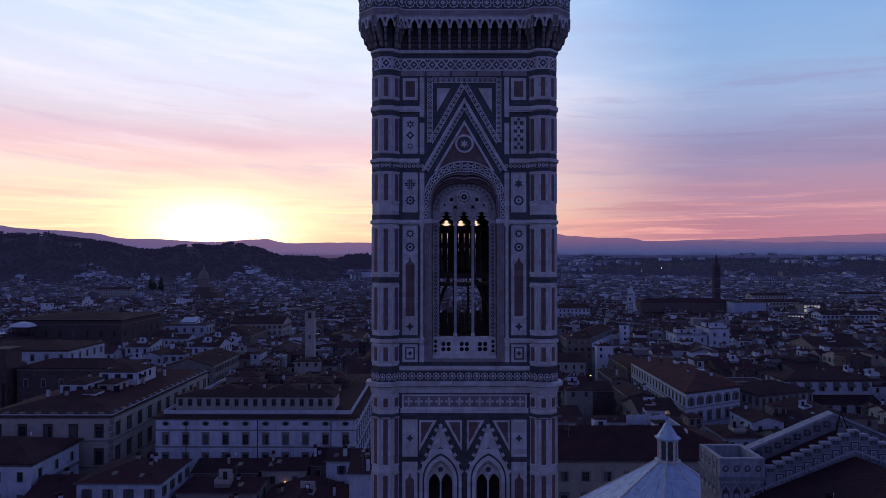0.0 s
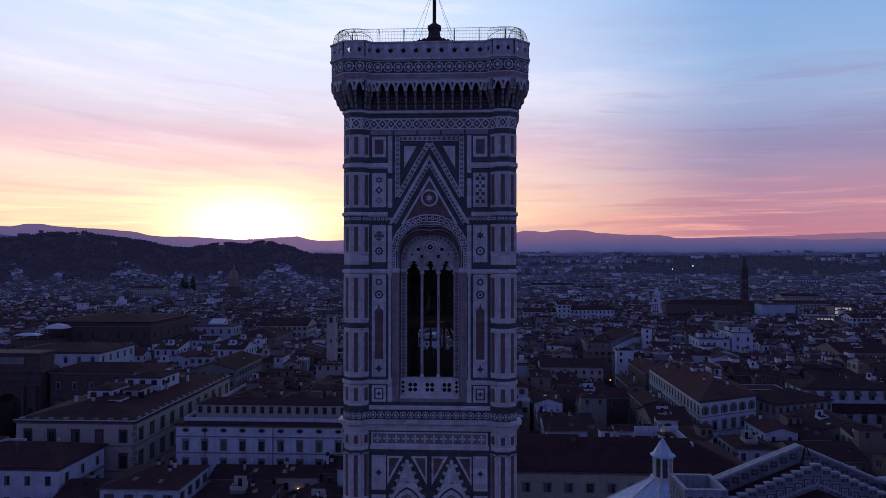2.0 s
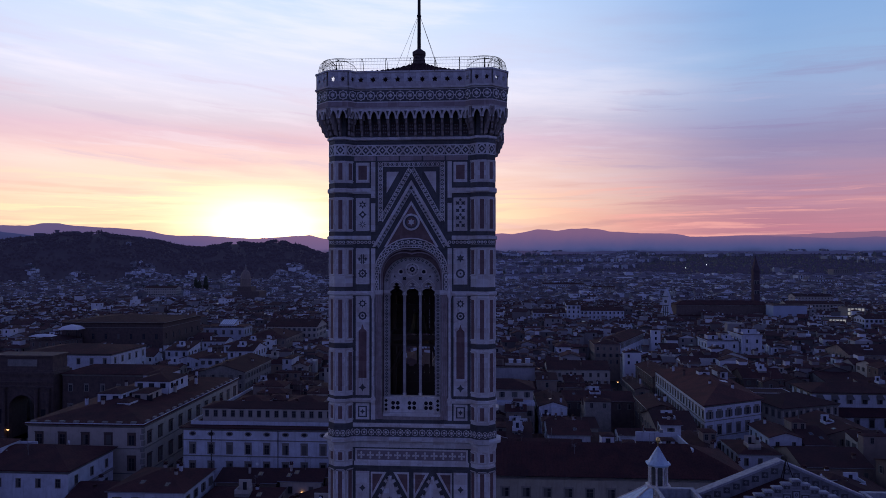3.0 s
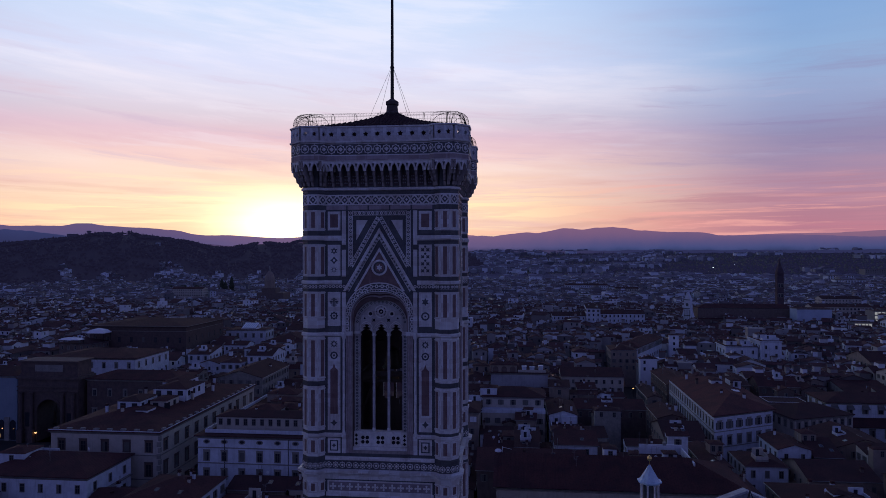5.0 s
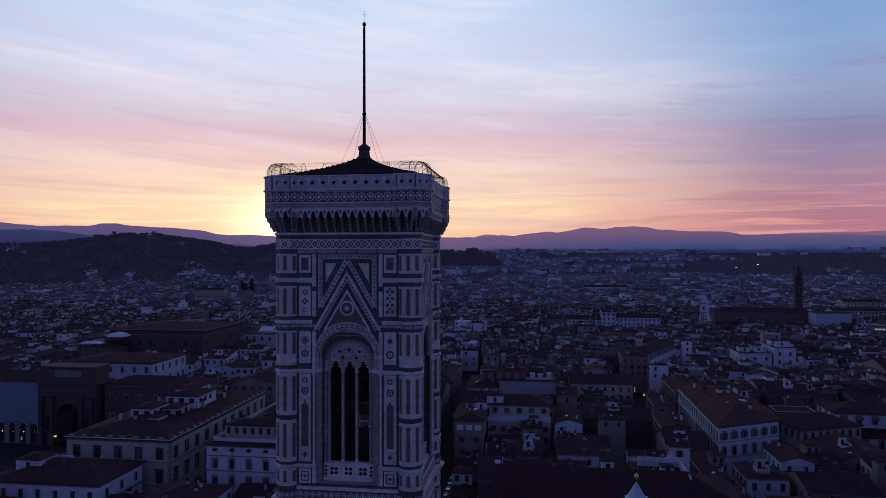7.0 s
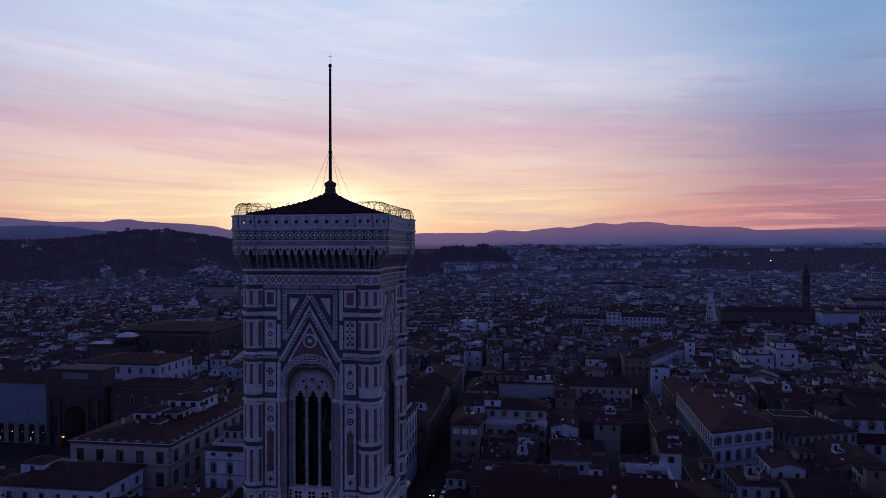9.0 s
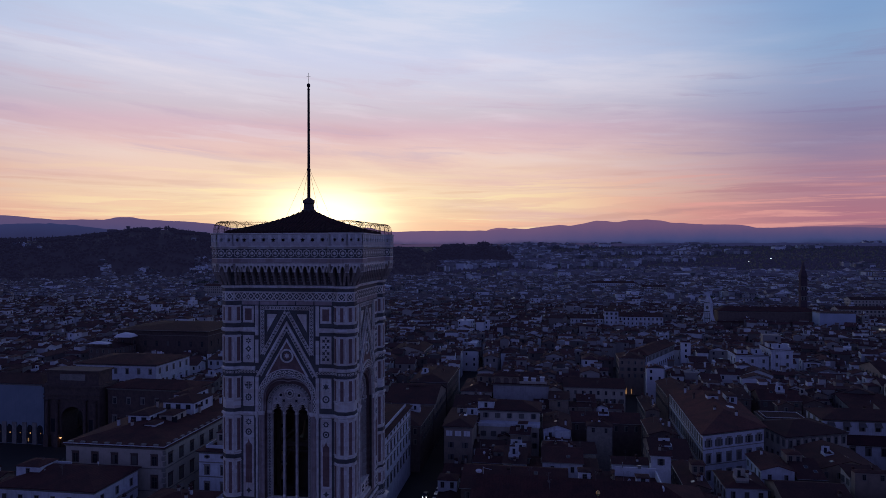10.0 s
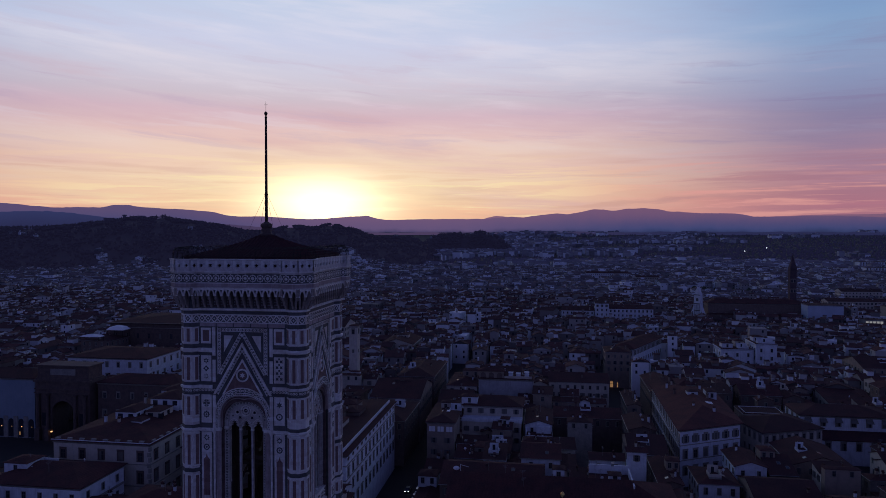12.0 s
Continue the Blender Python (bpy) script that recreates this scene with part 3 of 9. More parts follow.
# a villa with a broad tower on the crest of the hill
def on_crest(a):
    r = HILL_TOP * 0.985
    return r * math.sin(radians(a)), r * math.cos(radians(a)), ridge(a, r, HILL_FOOT, HILL_TOP, HILL) - 2.0


for label, a, wide, high, roof in (("dark battlemented villa block on the hill's crest", -34.2, 14.0, 13.0, 1.0), ("dark villa tower with a wider top on the hill's crest", -33.1, 4.5, 13.0, 0.0), ("long dark villa among the crest's trees", -31.9, 13.0, 9.0, 3.0), ("dark villa with a low roof under the pines", -27.6, 12.0, 8.0, 3.0)):
    t = thing("hilltop_villa", label, "villa", pose(*on_crest(a), 0, 0, -a))
    b = B(); b.box(-wide, wide, -6, 6, 0, high)
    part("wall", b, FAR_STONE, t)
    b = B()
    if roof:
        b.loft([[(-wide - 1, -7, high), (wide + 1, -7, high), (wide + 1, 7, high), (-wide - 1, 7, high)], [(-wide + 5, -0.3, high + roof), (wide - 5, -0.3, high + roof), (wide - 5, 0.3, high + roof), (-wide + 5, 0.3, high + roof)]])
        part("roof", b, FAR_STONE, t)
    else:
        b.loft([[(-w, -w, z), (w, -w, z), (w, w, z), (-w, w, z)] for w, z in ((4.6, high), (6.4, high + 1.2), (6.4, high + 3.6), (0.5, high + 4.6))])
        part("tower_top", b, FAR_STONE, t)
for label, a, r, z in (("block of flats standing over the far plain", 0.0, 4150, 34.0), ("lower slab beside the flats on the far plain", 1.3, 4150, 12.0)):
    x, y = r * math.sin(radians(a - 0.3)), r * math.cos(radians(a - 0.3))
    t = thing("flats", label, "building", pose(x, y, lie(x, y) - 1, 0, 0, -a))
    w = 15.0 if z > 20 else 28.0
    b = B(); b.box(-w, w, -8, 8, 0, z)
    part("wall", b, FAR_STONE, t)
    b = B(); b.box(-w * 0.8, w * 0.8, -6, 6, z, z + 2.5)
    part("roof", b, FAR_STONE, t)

# ---- the bell tower ----
TX, TY = 1.45, 58.7                     # its axis
OC, OA, TB = 5.95, 1.10, 6.55           # corner turrets: centre and half width; half width of the body


def plan(z, out=0.0):
    """Outline of the tower with its eight-sided corner turrets, 'out' beyond the wall."""
    A, W = OA + out, TB + out
    s = A * math.tan(radians(22.5))
    u1 = OC - s - (OC + A - W)
    corner = [(W, u1), (OC + A, OC - s), (OC + A, OC + s), (OC + s, OC + A), (OC - s, OC + A), (u1, W)]
    pts = []
    for k in range(4):
        c, n = (1, 0, -1, 0)[k], (0, 1, 0, -1)[k]
        pts += [(c * x - n * y, n * x + c * y, z) for x, y in corner]
    return pts


def octagon(cx, cy, r, z):
    s = r * math.tan(radians(22.5))
    return [(cx + x, cy + y, z) for x, y in ((r, -s), (r, s), (s, r), (-s, r), (-r, s), (-r, -s), (-s, -r), (s, -r))]


def arch_points(hw, zs, rise, n=8):
    """A pointed arch from its left to its right spring."""
    R = (hw * hw + rise * rise) / (2 * hw)
    top = math.atan2(rise, R - hw)
    left = [(R - hw - R * math.cos(top * k / n), zs + R * math.sin(top * k / n)) for k in range(n + 1)]
    return left + [(-x, z) for x, z in reversed(left[:-1])]


def pierced(b, u0, u1, z0, z1, holes, y0, y1, mat=0, back=0):
    """A wall from u0 to u1 with pointed openings (centre, half width, sill, spring, rise)."""
    def q(pts):
        b.poly([(u, y0, z) for u, z in pts], mat)
        b.poly([(u, y1, z) for u, z in reversed(pts)], back)
    at = u0
    for c, hw, zb, zs, rise in holes:
        q([(at, z0), (c - hw, z0), (c - hw, z1), (at, z1)])
        q([(c - hw, z0), (c + hw, z0), (c + hw, zb), (c - hw, zb)])
        arc = [(c + u, z) for u, z in arch_points(hw, zs, rise)]
        for p, r in zip(arc, arc[1:]):
            q([p, r, (r[0], z1), (p[0], z1)])
        loop = [(c - hw, zb)] + arc + [(c + hw, zb)]
        for p, r in zip(loop, loop[1:] + loop[:1]):
            b.poly([(p[0], y0, p[1]), (r[0], y0, r[1]), (r[0], y1, r[1]), (p[0], y1, p[1])], mat)
        at = c + hw
    q([(at, z0), (u1, z0), (u1, z1), (at, z1)])


def arc_band(b, hw0, hw1, zs, rise0, rise1, y0, y1, mat=0, down=0.0):
    """A moulding between two pointed arches, with legs 'down' below the spring."""
    a, c = arch_points(hw0, zs, rise0), arch_points(hw1, zs, rise1)
    if down:
        a = [(a[0][0], zs - down)] + a + [(a[-1][0], zs - down)]
        c = [(c[0][0], zs - down)] + c + [(c[-1][0], zs - down)]
    for k in range(len(a) - 1):
        p, q, r, s = a[k], a[k + 1], c[k + 1], c[k]
        b.slab([s, r, q, p], y0, y1, mat)


def star(r, k=6, inner=0.45, cx=0.0, cz=0.0, turn=0.0):
    pts = []
    for j in range(2 * k):
        a, rr = math.pi * j / k + turn, r if j % 2 == 0 else r * inner
        pts.append((cx + rr * math.sin(a), cz + rr * math.cos(a)))
    return pts[::-1]


def disc(r, n=12, cx=0.0, cz=0.0):
    return [(cx + r * math.sin(2 * math.pi * j / n), cz + r * math.cos(2 * math.pi * j / n)) for j in range(n)][::-1]


def ring_flat(b, r0, r1, y0, y1, n=16, mat=0, cx=0.0, cz=0.0, squeeze=1.0):
    """A flat ring, one connected piece."""
    i = len(b.v)
    for j in range(n):
        a = 2 * math.pi * j / n
        for r, y in ((r0, y0), (r1, y0), (r1, y1), (r0, y1)):
            b.v.append((cx + r * math.sin(a), y, cz + squeeze * r * math.cos(a)))
    for j in range(n):
        p, q = i + 4 * j, i + 4 * ((j + 1) % n)
        for k in range(4):
            m = (k + 1) % 4
            b.f.append((p + k, p + m, q + m, q + k))
            b.m.append(mat)


def rect(u0, u1, z0, z1):
    return [(u0, z0), (u1, z0), (u1, z1), (u0, z1)]


tower = thing("bell_tower", "tall Gothic bell tower of white, green and pink marble", "bell tower", pose(TX, TY, 0))
FACES = [pose(0, 0, 0, 0, 0, 90 * k) for k in range(4)]     # front (-y), then round
TURRETS = [(sx * OC, sy * OC) for sx, sy in ((-1, -1), (1, -1), (1, 1), (-1, 1))]


def belt(name, mat, *profile, label=""):
    b = B()
    b.loft([plan(z, o) for z, o in profile])
    return part(name, b, mat, tower, label)


# solid foot, lower storeys below the view, then the two hollow storeys
belt("shaft", WHITE, (0.0, 0.25), (1.2, 0.25), (1.4, 0.0), (36.5, 0.0))
for zc in (9.0, 14.5, 25.0):
    belt("cornice", WHITE, (zc, 0.02), (zc + 0.2, 0.25), (zc + 0.5, 0.3), (zc + 0.6, 0.02))
belt("cornice", WHITE, (36.45, 0.02), (36.7, 0.3), (37.0, 0.35), (37.2, 0.02))
# added block, there only so the windows before it read dark
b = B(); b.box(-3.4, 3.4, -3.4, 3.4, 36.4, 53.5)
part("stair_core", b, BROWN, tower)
# dark brown floor: the chamber's shade put into its colour
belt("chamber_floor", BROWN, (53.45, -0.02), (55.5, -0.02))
belt("chamber_vault", GREEN, (78.6, -0.03), (79.5, -0.03))
for cx, cy in TURRETS:
    b = B()
    b.loft([octagon(cx, cy, OA, z) for z in (36.4, 79.6)])
    part("corner_turret", b, WHITE, tower)

b = B()
pierced(b, -5.3, 5.3, 36.6, 53.5, [(-1.81, 0.98, 38.2, 46.9, 1.45), (1.81, 0.98, 38.2, 46.9, 1.45)], -TB, -TB + 0.9)
low_wall = b.mesh("lower_wall", [GREEN])
b = B()
ZS, ZI = 68.0, 67.3                     # spring of the great arch and of the inner one
pierced(b, -5.3, 5.3, 55.4, 78.7, [(0.0, 2.68, 55.75, ZS, 2.26)], -TB, -TB + 0.35)
wall_a = b.mesh("chamber_wall", [GREEN])
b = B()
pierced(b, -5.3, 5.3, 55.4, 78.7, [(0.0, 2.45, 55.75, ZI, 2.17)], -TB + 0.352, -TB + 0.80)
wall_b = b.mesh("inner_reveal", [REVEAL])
LIGHTS = (-1.36, 0.0, 1.36)
HOLES = [(c, 0.575, 57.62, 66.45, 0.80) for c in LIGHTS]
b = B()
# back face in dark brown stands in for the shaded interior
pierced(b, -5.3, 5.3, 55.4, 78.7, HOLES, -TB + 0.802, -TB + 1.15, 0, 1)
wall_c = b.mesh("tracery", [PLATE, BROWN])

# strips of lozenges beside the lights
b = B()
for s in (-1, 1):
    b.slab(rect(s * 2.20 - 0.23, s * 2.20 + 0.23, 57.5, 66.4), -TB + 0.70, -TB + 0.81)
    for e in (-0.2, 0.2):
        b.slab(rect(s * 2.20 + e - 0.025, s * 2.20 + e + 0.025, 57.5, 66.4), -TB + 0.66, -TB + 0.70)
    for k in range(29):
        zc = 57.70 + 0.30 * k
        b.slab([(s * 2.20, zc - 0.135), (s * 2.20 + 0.14, zc), (s * 2.20, zc + 0.135), (s * 2.20 - 0.14, zc)], -TB + 0.688, -TB + 0.70, 1)
        b.slab([(s * 2.20, zc - 0.05), (s * 2.20 + 0.05, zc), (s * 2.20, zc + 0.05), (s * 2.20 - 0.05, zc)], -TB + 0.680, -TB + 0.688, 0)
        b.slab([(s * 1.985, zc - 0.12), (s * 1.985, zc + 0.12), (s * 1.90, zc)][::s], -TB + 0.83, -TB + 0.95, 0)      # scalloped edge of the light
strips = b.mesh("inlaid_strip", [PLATE, GREEN])
b = B()
arc_band(b, 1.97, 2.435, ZI, 1.74, 2.15, -TB + 0.70, -TB + 0.81, 0, 0.65)
arc_band(b, 2.375, 2.435, ZI, 2.09, 2.15, -TB + 0.65, -TB + 0.70, 0, 0.65)
arc_band(b, 1.97, 2.03, ZI, 1.74, 1.80, -TB + 0.65, -TB + 0.70, 0, 0.65)
b.weld()
inner_arch = b.mesh("inner_arch_moulding", [PLATE])
b = B()
b.slab(star(0.15, 4, 0.62), -0.012, 0.0, 0)
b.slab(disc(0.05, 6), -0.020, -0.012, 1)
ARCH_STAR = b.mesh("star_inlay", [GREEN, PLATE])
ARCH_STARS = [((p[0] + q[0]) / 2, (p[1] + q[1]) / 2) for a in (arch_points(2.20, ZI, 1.95, 9),) for p, q in zip(a, a[1:])]

# stepped jambs: slim shafts, and the rolls of the splayed arch above them
JAMBS = []
for s in (-1, 1):
    a0, a1 = sorted((s * 2.47, s * 3.05))
    b = B()
    b.slab(rect(a0, a1, 55.78, 66.30), -TB - 0.02, -TB + 0.02)
    JAMBS.append(("jamb_panel", b.mesh("jamb_panel", [CORBEL_STONE])))
    for u, y, r in ((2.98, -0.03, 0.075), (2.80, 0.0, 0.055), (2.64, 0.02, 0.075), (2.50, 0.03, 0.045)):
        b = B()
        b.lathe([(r * 1.5, 55.8), (r * 1.5, 56.1), (r, 56.2), (r, 66.1), (r * 1.5, 66.3)], 6, s * u, -TB + y)
        JAMBS.append(("jamb_shaft", b.mesh("jamb_shaft", [DULL])))
    b = B()
    b.slab(rect(a0 - 0.05, a1 + 0.05, 66.30, 66.44), -TB - 0.13, -TB + 0.02)
    b.slab(rect(a0 - 0.08, a1 + 0.08, 66.44, 66.66), -TB - 0.17, -TB + 0.02)
    JAMBS.append(("capital", b.mesh("capital", [WHITE])))
    a0, a1 = sorted((s * 1.93, s * 2.44))
    b = B()
    b.slab(rect(a0, a1, 66.34, 66.62), -TB + 0.60, -TB + 0.81)
    JAMBS.append(("capital", b.mesh("capital", [WHITE])))
for h0, h1, r0, r1, y in ((2.54, 2.62, 2.0, 2.14, 0.10), (2.46, 2.52, 1.66, 1.80, 0.24)):
    b = B()
    arc_band(b, h0, h1, ZS, r0, r1, -TB + y, -TB + 0.36, 0, 1.35)
    b.weld()
    JAMBS.append(("arch_roll", b.mesh("arch_roll", [DULL])))
b = B()
ring_flat(b, 0.50, 0.60, -TB + 0.72, -TB + 0.81, 18, 0, 0, 68.40)
ring_flat(b, 0.22, 0.34, -TB + 0.70, -TB + 0.81, 14, 0, 0, 68.40)
# iron-dark discs and stars stand in for shaded holes through the plate
b.slab(disc(0.22, 12, 0, 68.40), -TB + 0.785, -TB + 0.80, 1)
b.slab(star(0.12, 5, 0.4, 0, 68.40), -TB + 0.775, -TB + 0.785, 0)
for k in range(8):
    a = math.pi * k / 4
    b.slab(disc(0.045, 6, 0.42 * math.sin(a), 68.40 + 0.42 * math.cos(a)), -TB + 0.79, -TB + 0.80, 1)
for s in (-1, 1):
    ring_flat(b, 0.17, 0.28, -TB + 0.72, -TB + 0.81, 12, 0, s * 0.98, 68.20)
    b.slab(star(0.17, 6, 0.8, s * 0.98, 68.20), -TB + 0.785, -TB + 0.80, 1)
    b.slab(star(0.21, 4, 0.5, s * 0.68, 67.62, math.pi / 4), -TB + 0.785, -TB + 0.80, 1)
    b.slab(star(0.13, 3, 0.5, s * 1.52, 67.78), -TB + 0.785, -TB + 0.80, 1)
for c in LIGHTS:
    for h0, h1, r0, r1 in ((0.59, 0.64, 0.86, 0.94), (0.69, 0.76, 1.02, 1.12)):
        ar = [(c + u, z) for u, z in arch_points(h0, 66.45, r0)]
        br = [(c + u, z) for u, z in arch_points(h1, 66.45, r1)]
        for k in range(len(ar) - 1):
            b.slab([br[k], br[k + 1], ar[k + 1], ar[k]], -TB + 0.73, -TB + 0.81)
    for s in (-1, 1):          # cusps of the three lights
        b.slab([(c + s * 0.59, 66.50), (c + s * 0.20, 66.78), (c + s * 0.52, 66.92)][::s], -TB + 0.84, -TB + 1.1)
        b.slab([(c + s * 0.50, 66.86), (c + s * 0.10, 67.00), (c + s * 0.30, 67.22)][::s], -TB + 0.84, -TB + 1.1)
        b.slab([(c + s * 0.60, 66.10), (c + s * 0.46, 66.26), (c + s * 0.60, 66.42)][::s], -TB + 0.84, -TB + 1.1)
rose = b.mesh("rosette_tracery", [WHITE, IRON])
b1 = B(); b1.lathe([(0.16, 57.6), (0.17, 57.8), (0.10, 57.95), (0.095, 61.9), (0.13, 61.95), (0.13, 62.05), (0.095, 62.1), (0.09, 66.1), (0.16, 66.3), (0.18, 66.55)], 8, 0, 0)
mullion = b1.mesh("mullion", [WHITE])
b = B()
b.slab(rect(-2.45, 2.45, 55.75, 56.0), -TB + 0.02, -TB + 0.81, 2)
b.slab(rect(-2.44, 2.44, 56.0, 56.3), -TB + 0.16, -TB + 0.81)
b.slab(rect(-2.42, 2.42, 56.3, 57.45), -TB + 0.40, -TB + 0.81)
for s in (-1, 1):
    for k in range(3):
        zc = 56.55 + 0.36 * k
        b.slab([(s * 2.2, zc - 0.16), (s * 2.2 + 0.15, zc), (s * 2.2, zc + 0.16), (s * 2.2 - 0.15, zc)], -TB + 0.387, -TB + 0.40, 1)
b.slab(rect(-2.4, 2.4, 57.45, 57.62), -TB + 0.34, -TB + 0.81)
# dark discs on the solid panel stand in for shaded quatrefoil holes
for c in (-1.4, 0, 1.4):
    for u, v in ((-0.2, -0.2), (0.2, -0.2), (-0.2, 0.2), (0.2, 0.2)):
        b.slab(disc(0.17, 8, c + u, 56.88 + v), -TB + 0.385, -TB + 0.40, 1)
    b.slab(disc(0.13, 8, c, 56.88), -TB + 0.37, -TB + 0.385, 0)
    ring_flat(b, 0.46, 0.52, -TB + 0.375, -TB + 0.40, 16, 0, c, 56.88)
sill = b.mesh("window_parapet", [WHITE, IRON, CORBEL_STONE])

# the big arch with its flowered bands, the gable over it
def chain(b, p, q, w, n, y0, y1):
    """An inlaid strip from p to q: dark ground, white edges, a chain of white rings."""
    d = Vector((q[0] - p[0], q[1] - p[1]))
    d.normalize()
    s = Vector((-d.y, d.x))
    P, Q = Vector(p), Vector(q)

    def bar(o0, o1, y, m):
        pts = [P + s * o0, Q + s * o0, Q + s * o1, P + s * o1]
        area = sum(pts[k].x * pts[k - 3].y - pts[k - 3].x * pts[k].y for k in range(4))
        b.slab([tuple(v) for v in (pts if area > 0 else pts[::-1])], y, y1, m)
    bar(-w / 2, w / 2, y0, 1)
    e = w * 0.14
    bar(-w / 2, -w / 2 + e, y0 - 0.02, 0)
    bar(w / 2 - e, w / 2, y0 - 0.02, 0)
    for k in range(n):
        c = P.lerp(Q, (k + 0.5) / n)
        b.slab(star(w * 0.37, 6, 0.86, c.x, c.y), y0 - 0.015, y0, 0)
        b.slab(disc(w * 0.19, 6, c.x, c.y), y0 - 0.022, y0 - 0.015, 1)
        b.slab(star(w * 0.12, 4, 0.5, c.x, c.y), y0 - 0.028, y0 - 0.022, 0)
        if k:
            c = P.lerp(Q, k / n)
            for o in (-0.26, 0.26):
                v = c + s * (w * o)
                b.slab(disc(w * 0.085, 4, v.x, v.y), y0 - 0.014, y0, 0)


b = B()
for h0, h1, r0, r1, y, back, m in ((3.08, 3.17, 2.97, 3.08, 0.15, 0.02, 0), (2.80, 3.08, 2.50, 2.97, 0.06, 0.02, 1), (2.745, 2.80, 2.42, 2.50, 0.12, 0.02, 0), (2.665, 2.745, 2.28, 2.42, 0.03, 0.02, 1), (2.62, 2.665, 2.20, 2.28, 0.08, 0.10, 0)):
    arc_band(b, h0, h1, ZS, r0, r1, -TB - y, -TB + back, m, 1.34)
a = arch_points(2.94, ZS, 2.735, 9)
a = [(a[0][0], ZS - 1.26 + 0.42 * k) for k in range(3)] + a + [(a[-1][0], ZS - 0.42 * (k + 1)) for k in range(3)]
for p, q in zip(a, a[1:]):
    c = ((p[0] + q[0]) / 2, (p[1] + q[1]) / 2)
    b.slab(disc(0.17, 10, *c), -TB - 0.075, -TB - 0.06, 0)
    b.slab(disc(0.08, 8, *c), -TB - 0.085, -TB - 0.075, 1)
for p in a:
    b.slab(star(0.10, 4, 0.45, *p), -TB - 0.08, -TB - 0.06, 0)
a = arch_points(2.705, ZS, 2.35, 17)
for p, q in zip(a, a[1:]):
    c = ((p[0] + q[0]) / 2, (p[1] + q[1]) / 2)
    b.slab(disc(0.05, 6, *c), -TB - 0.045, -TB - 0.03, 0)
big_arch = b.mesh("arch_moulding", [WHITE, GREEN])
b = B()
for s in (-1, 1):
    o = [(0, 75.95), (s * 3.30, 70.3), (s * 3.05, 70.3), (0, 75.50)]
    b.slab(o[::-s], -TB - 0.17, -TB + 0.01, 0)
    chain(b, (s * 0.02, 75.22), (s * 2.90, 70.3), 0.30, 17, -TB - 0.10, -TB + 0.01)
    o = [(0, 74.20), (s * 2.30, 70.3), (s * 2.10, 70.3), (0, 73.86)]
    b.slab(o[::-s], -TB - 0.12, -TB + 0.01, 0)
gable = b.mesh("gable_moulding", [WHITE, GREEN])
b = B()
b.slab([(0, 73.86), (-2.1, 70.3)] + [p for p in arch_points(3.10, ZS, 3.0, 24) if abs(p[0]) < 1.95] + [(2.1, 70.3)], -TB - 0.03, -TB + 0.01, 0)
ring_flat(b, 0.55, 0.72, -TB - 0.12, -TB - 0.03, 18, 1, 0, 72.4)
ring_flat(b, 0.42, 0.55, -TB - 0.06, -TB - 0.03, 18, 2, 0, 72.4)
b.slab(star(0.30, 6, 0.55, 0, 72.4), -TB - 0.07, -TB - 0.03, 1)
tympanum = b.mesh("gable_field", [PINK, WHITE, GREEN])
# square frame of chain strips behind the gable
b = B()
for s in (-1, 1):
    chain(b, (s * 2.62, 72.45), (s * 2.62, 77.5), 0.42, 13, -TB - 0.05, -TB + 0.01)
    chain(b, (0.0, 77.28), (s * 2.40, 77.28), 0.40, 6, -TB - 0.046, -TB + 0.01)
    chain(b, (s * 0.05, 76.95), (s * 2.60, 72.5), 0.40, 13, -TB - 0.06, -TB + 0.01)
    o = [(s * 2.10, 76.66), (s * 1.06, 76.66), (s * 2.10, 74.85)]
    b.slab(o[::s], -TB - 0.03, -TB + 0.01, 0)
square = b.mesh("inlaid_frame", [WHITE, GREEN, WHITE])


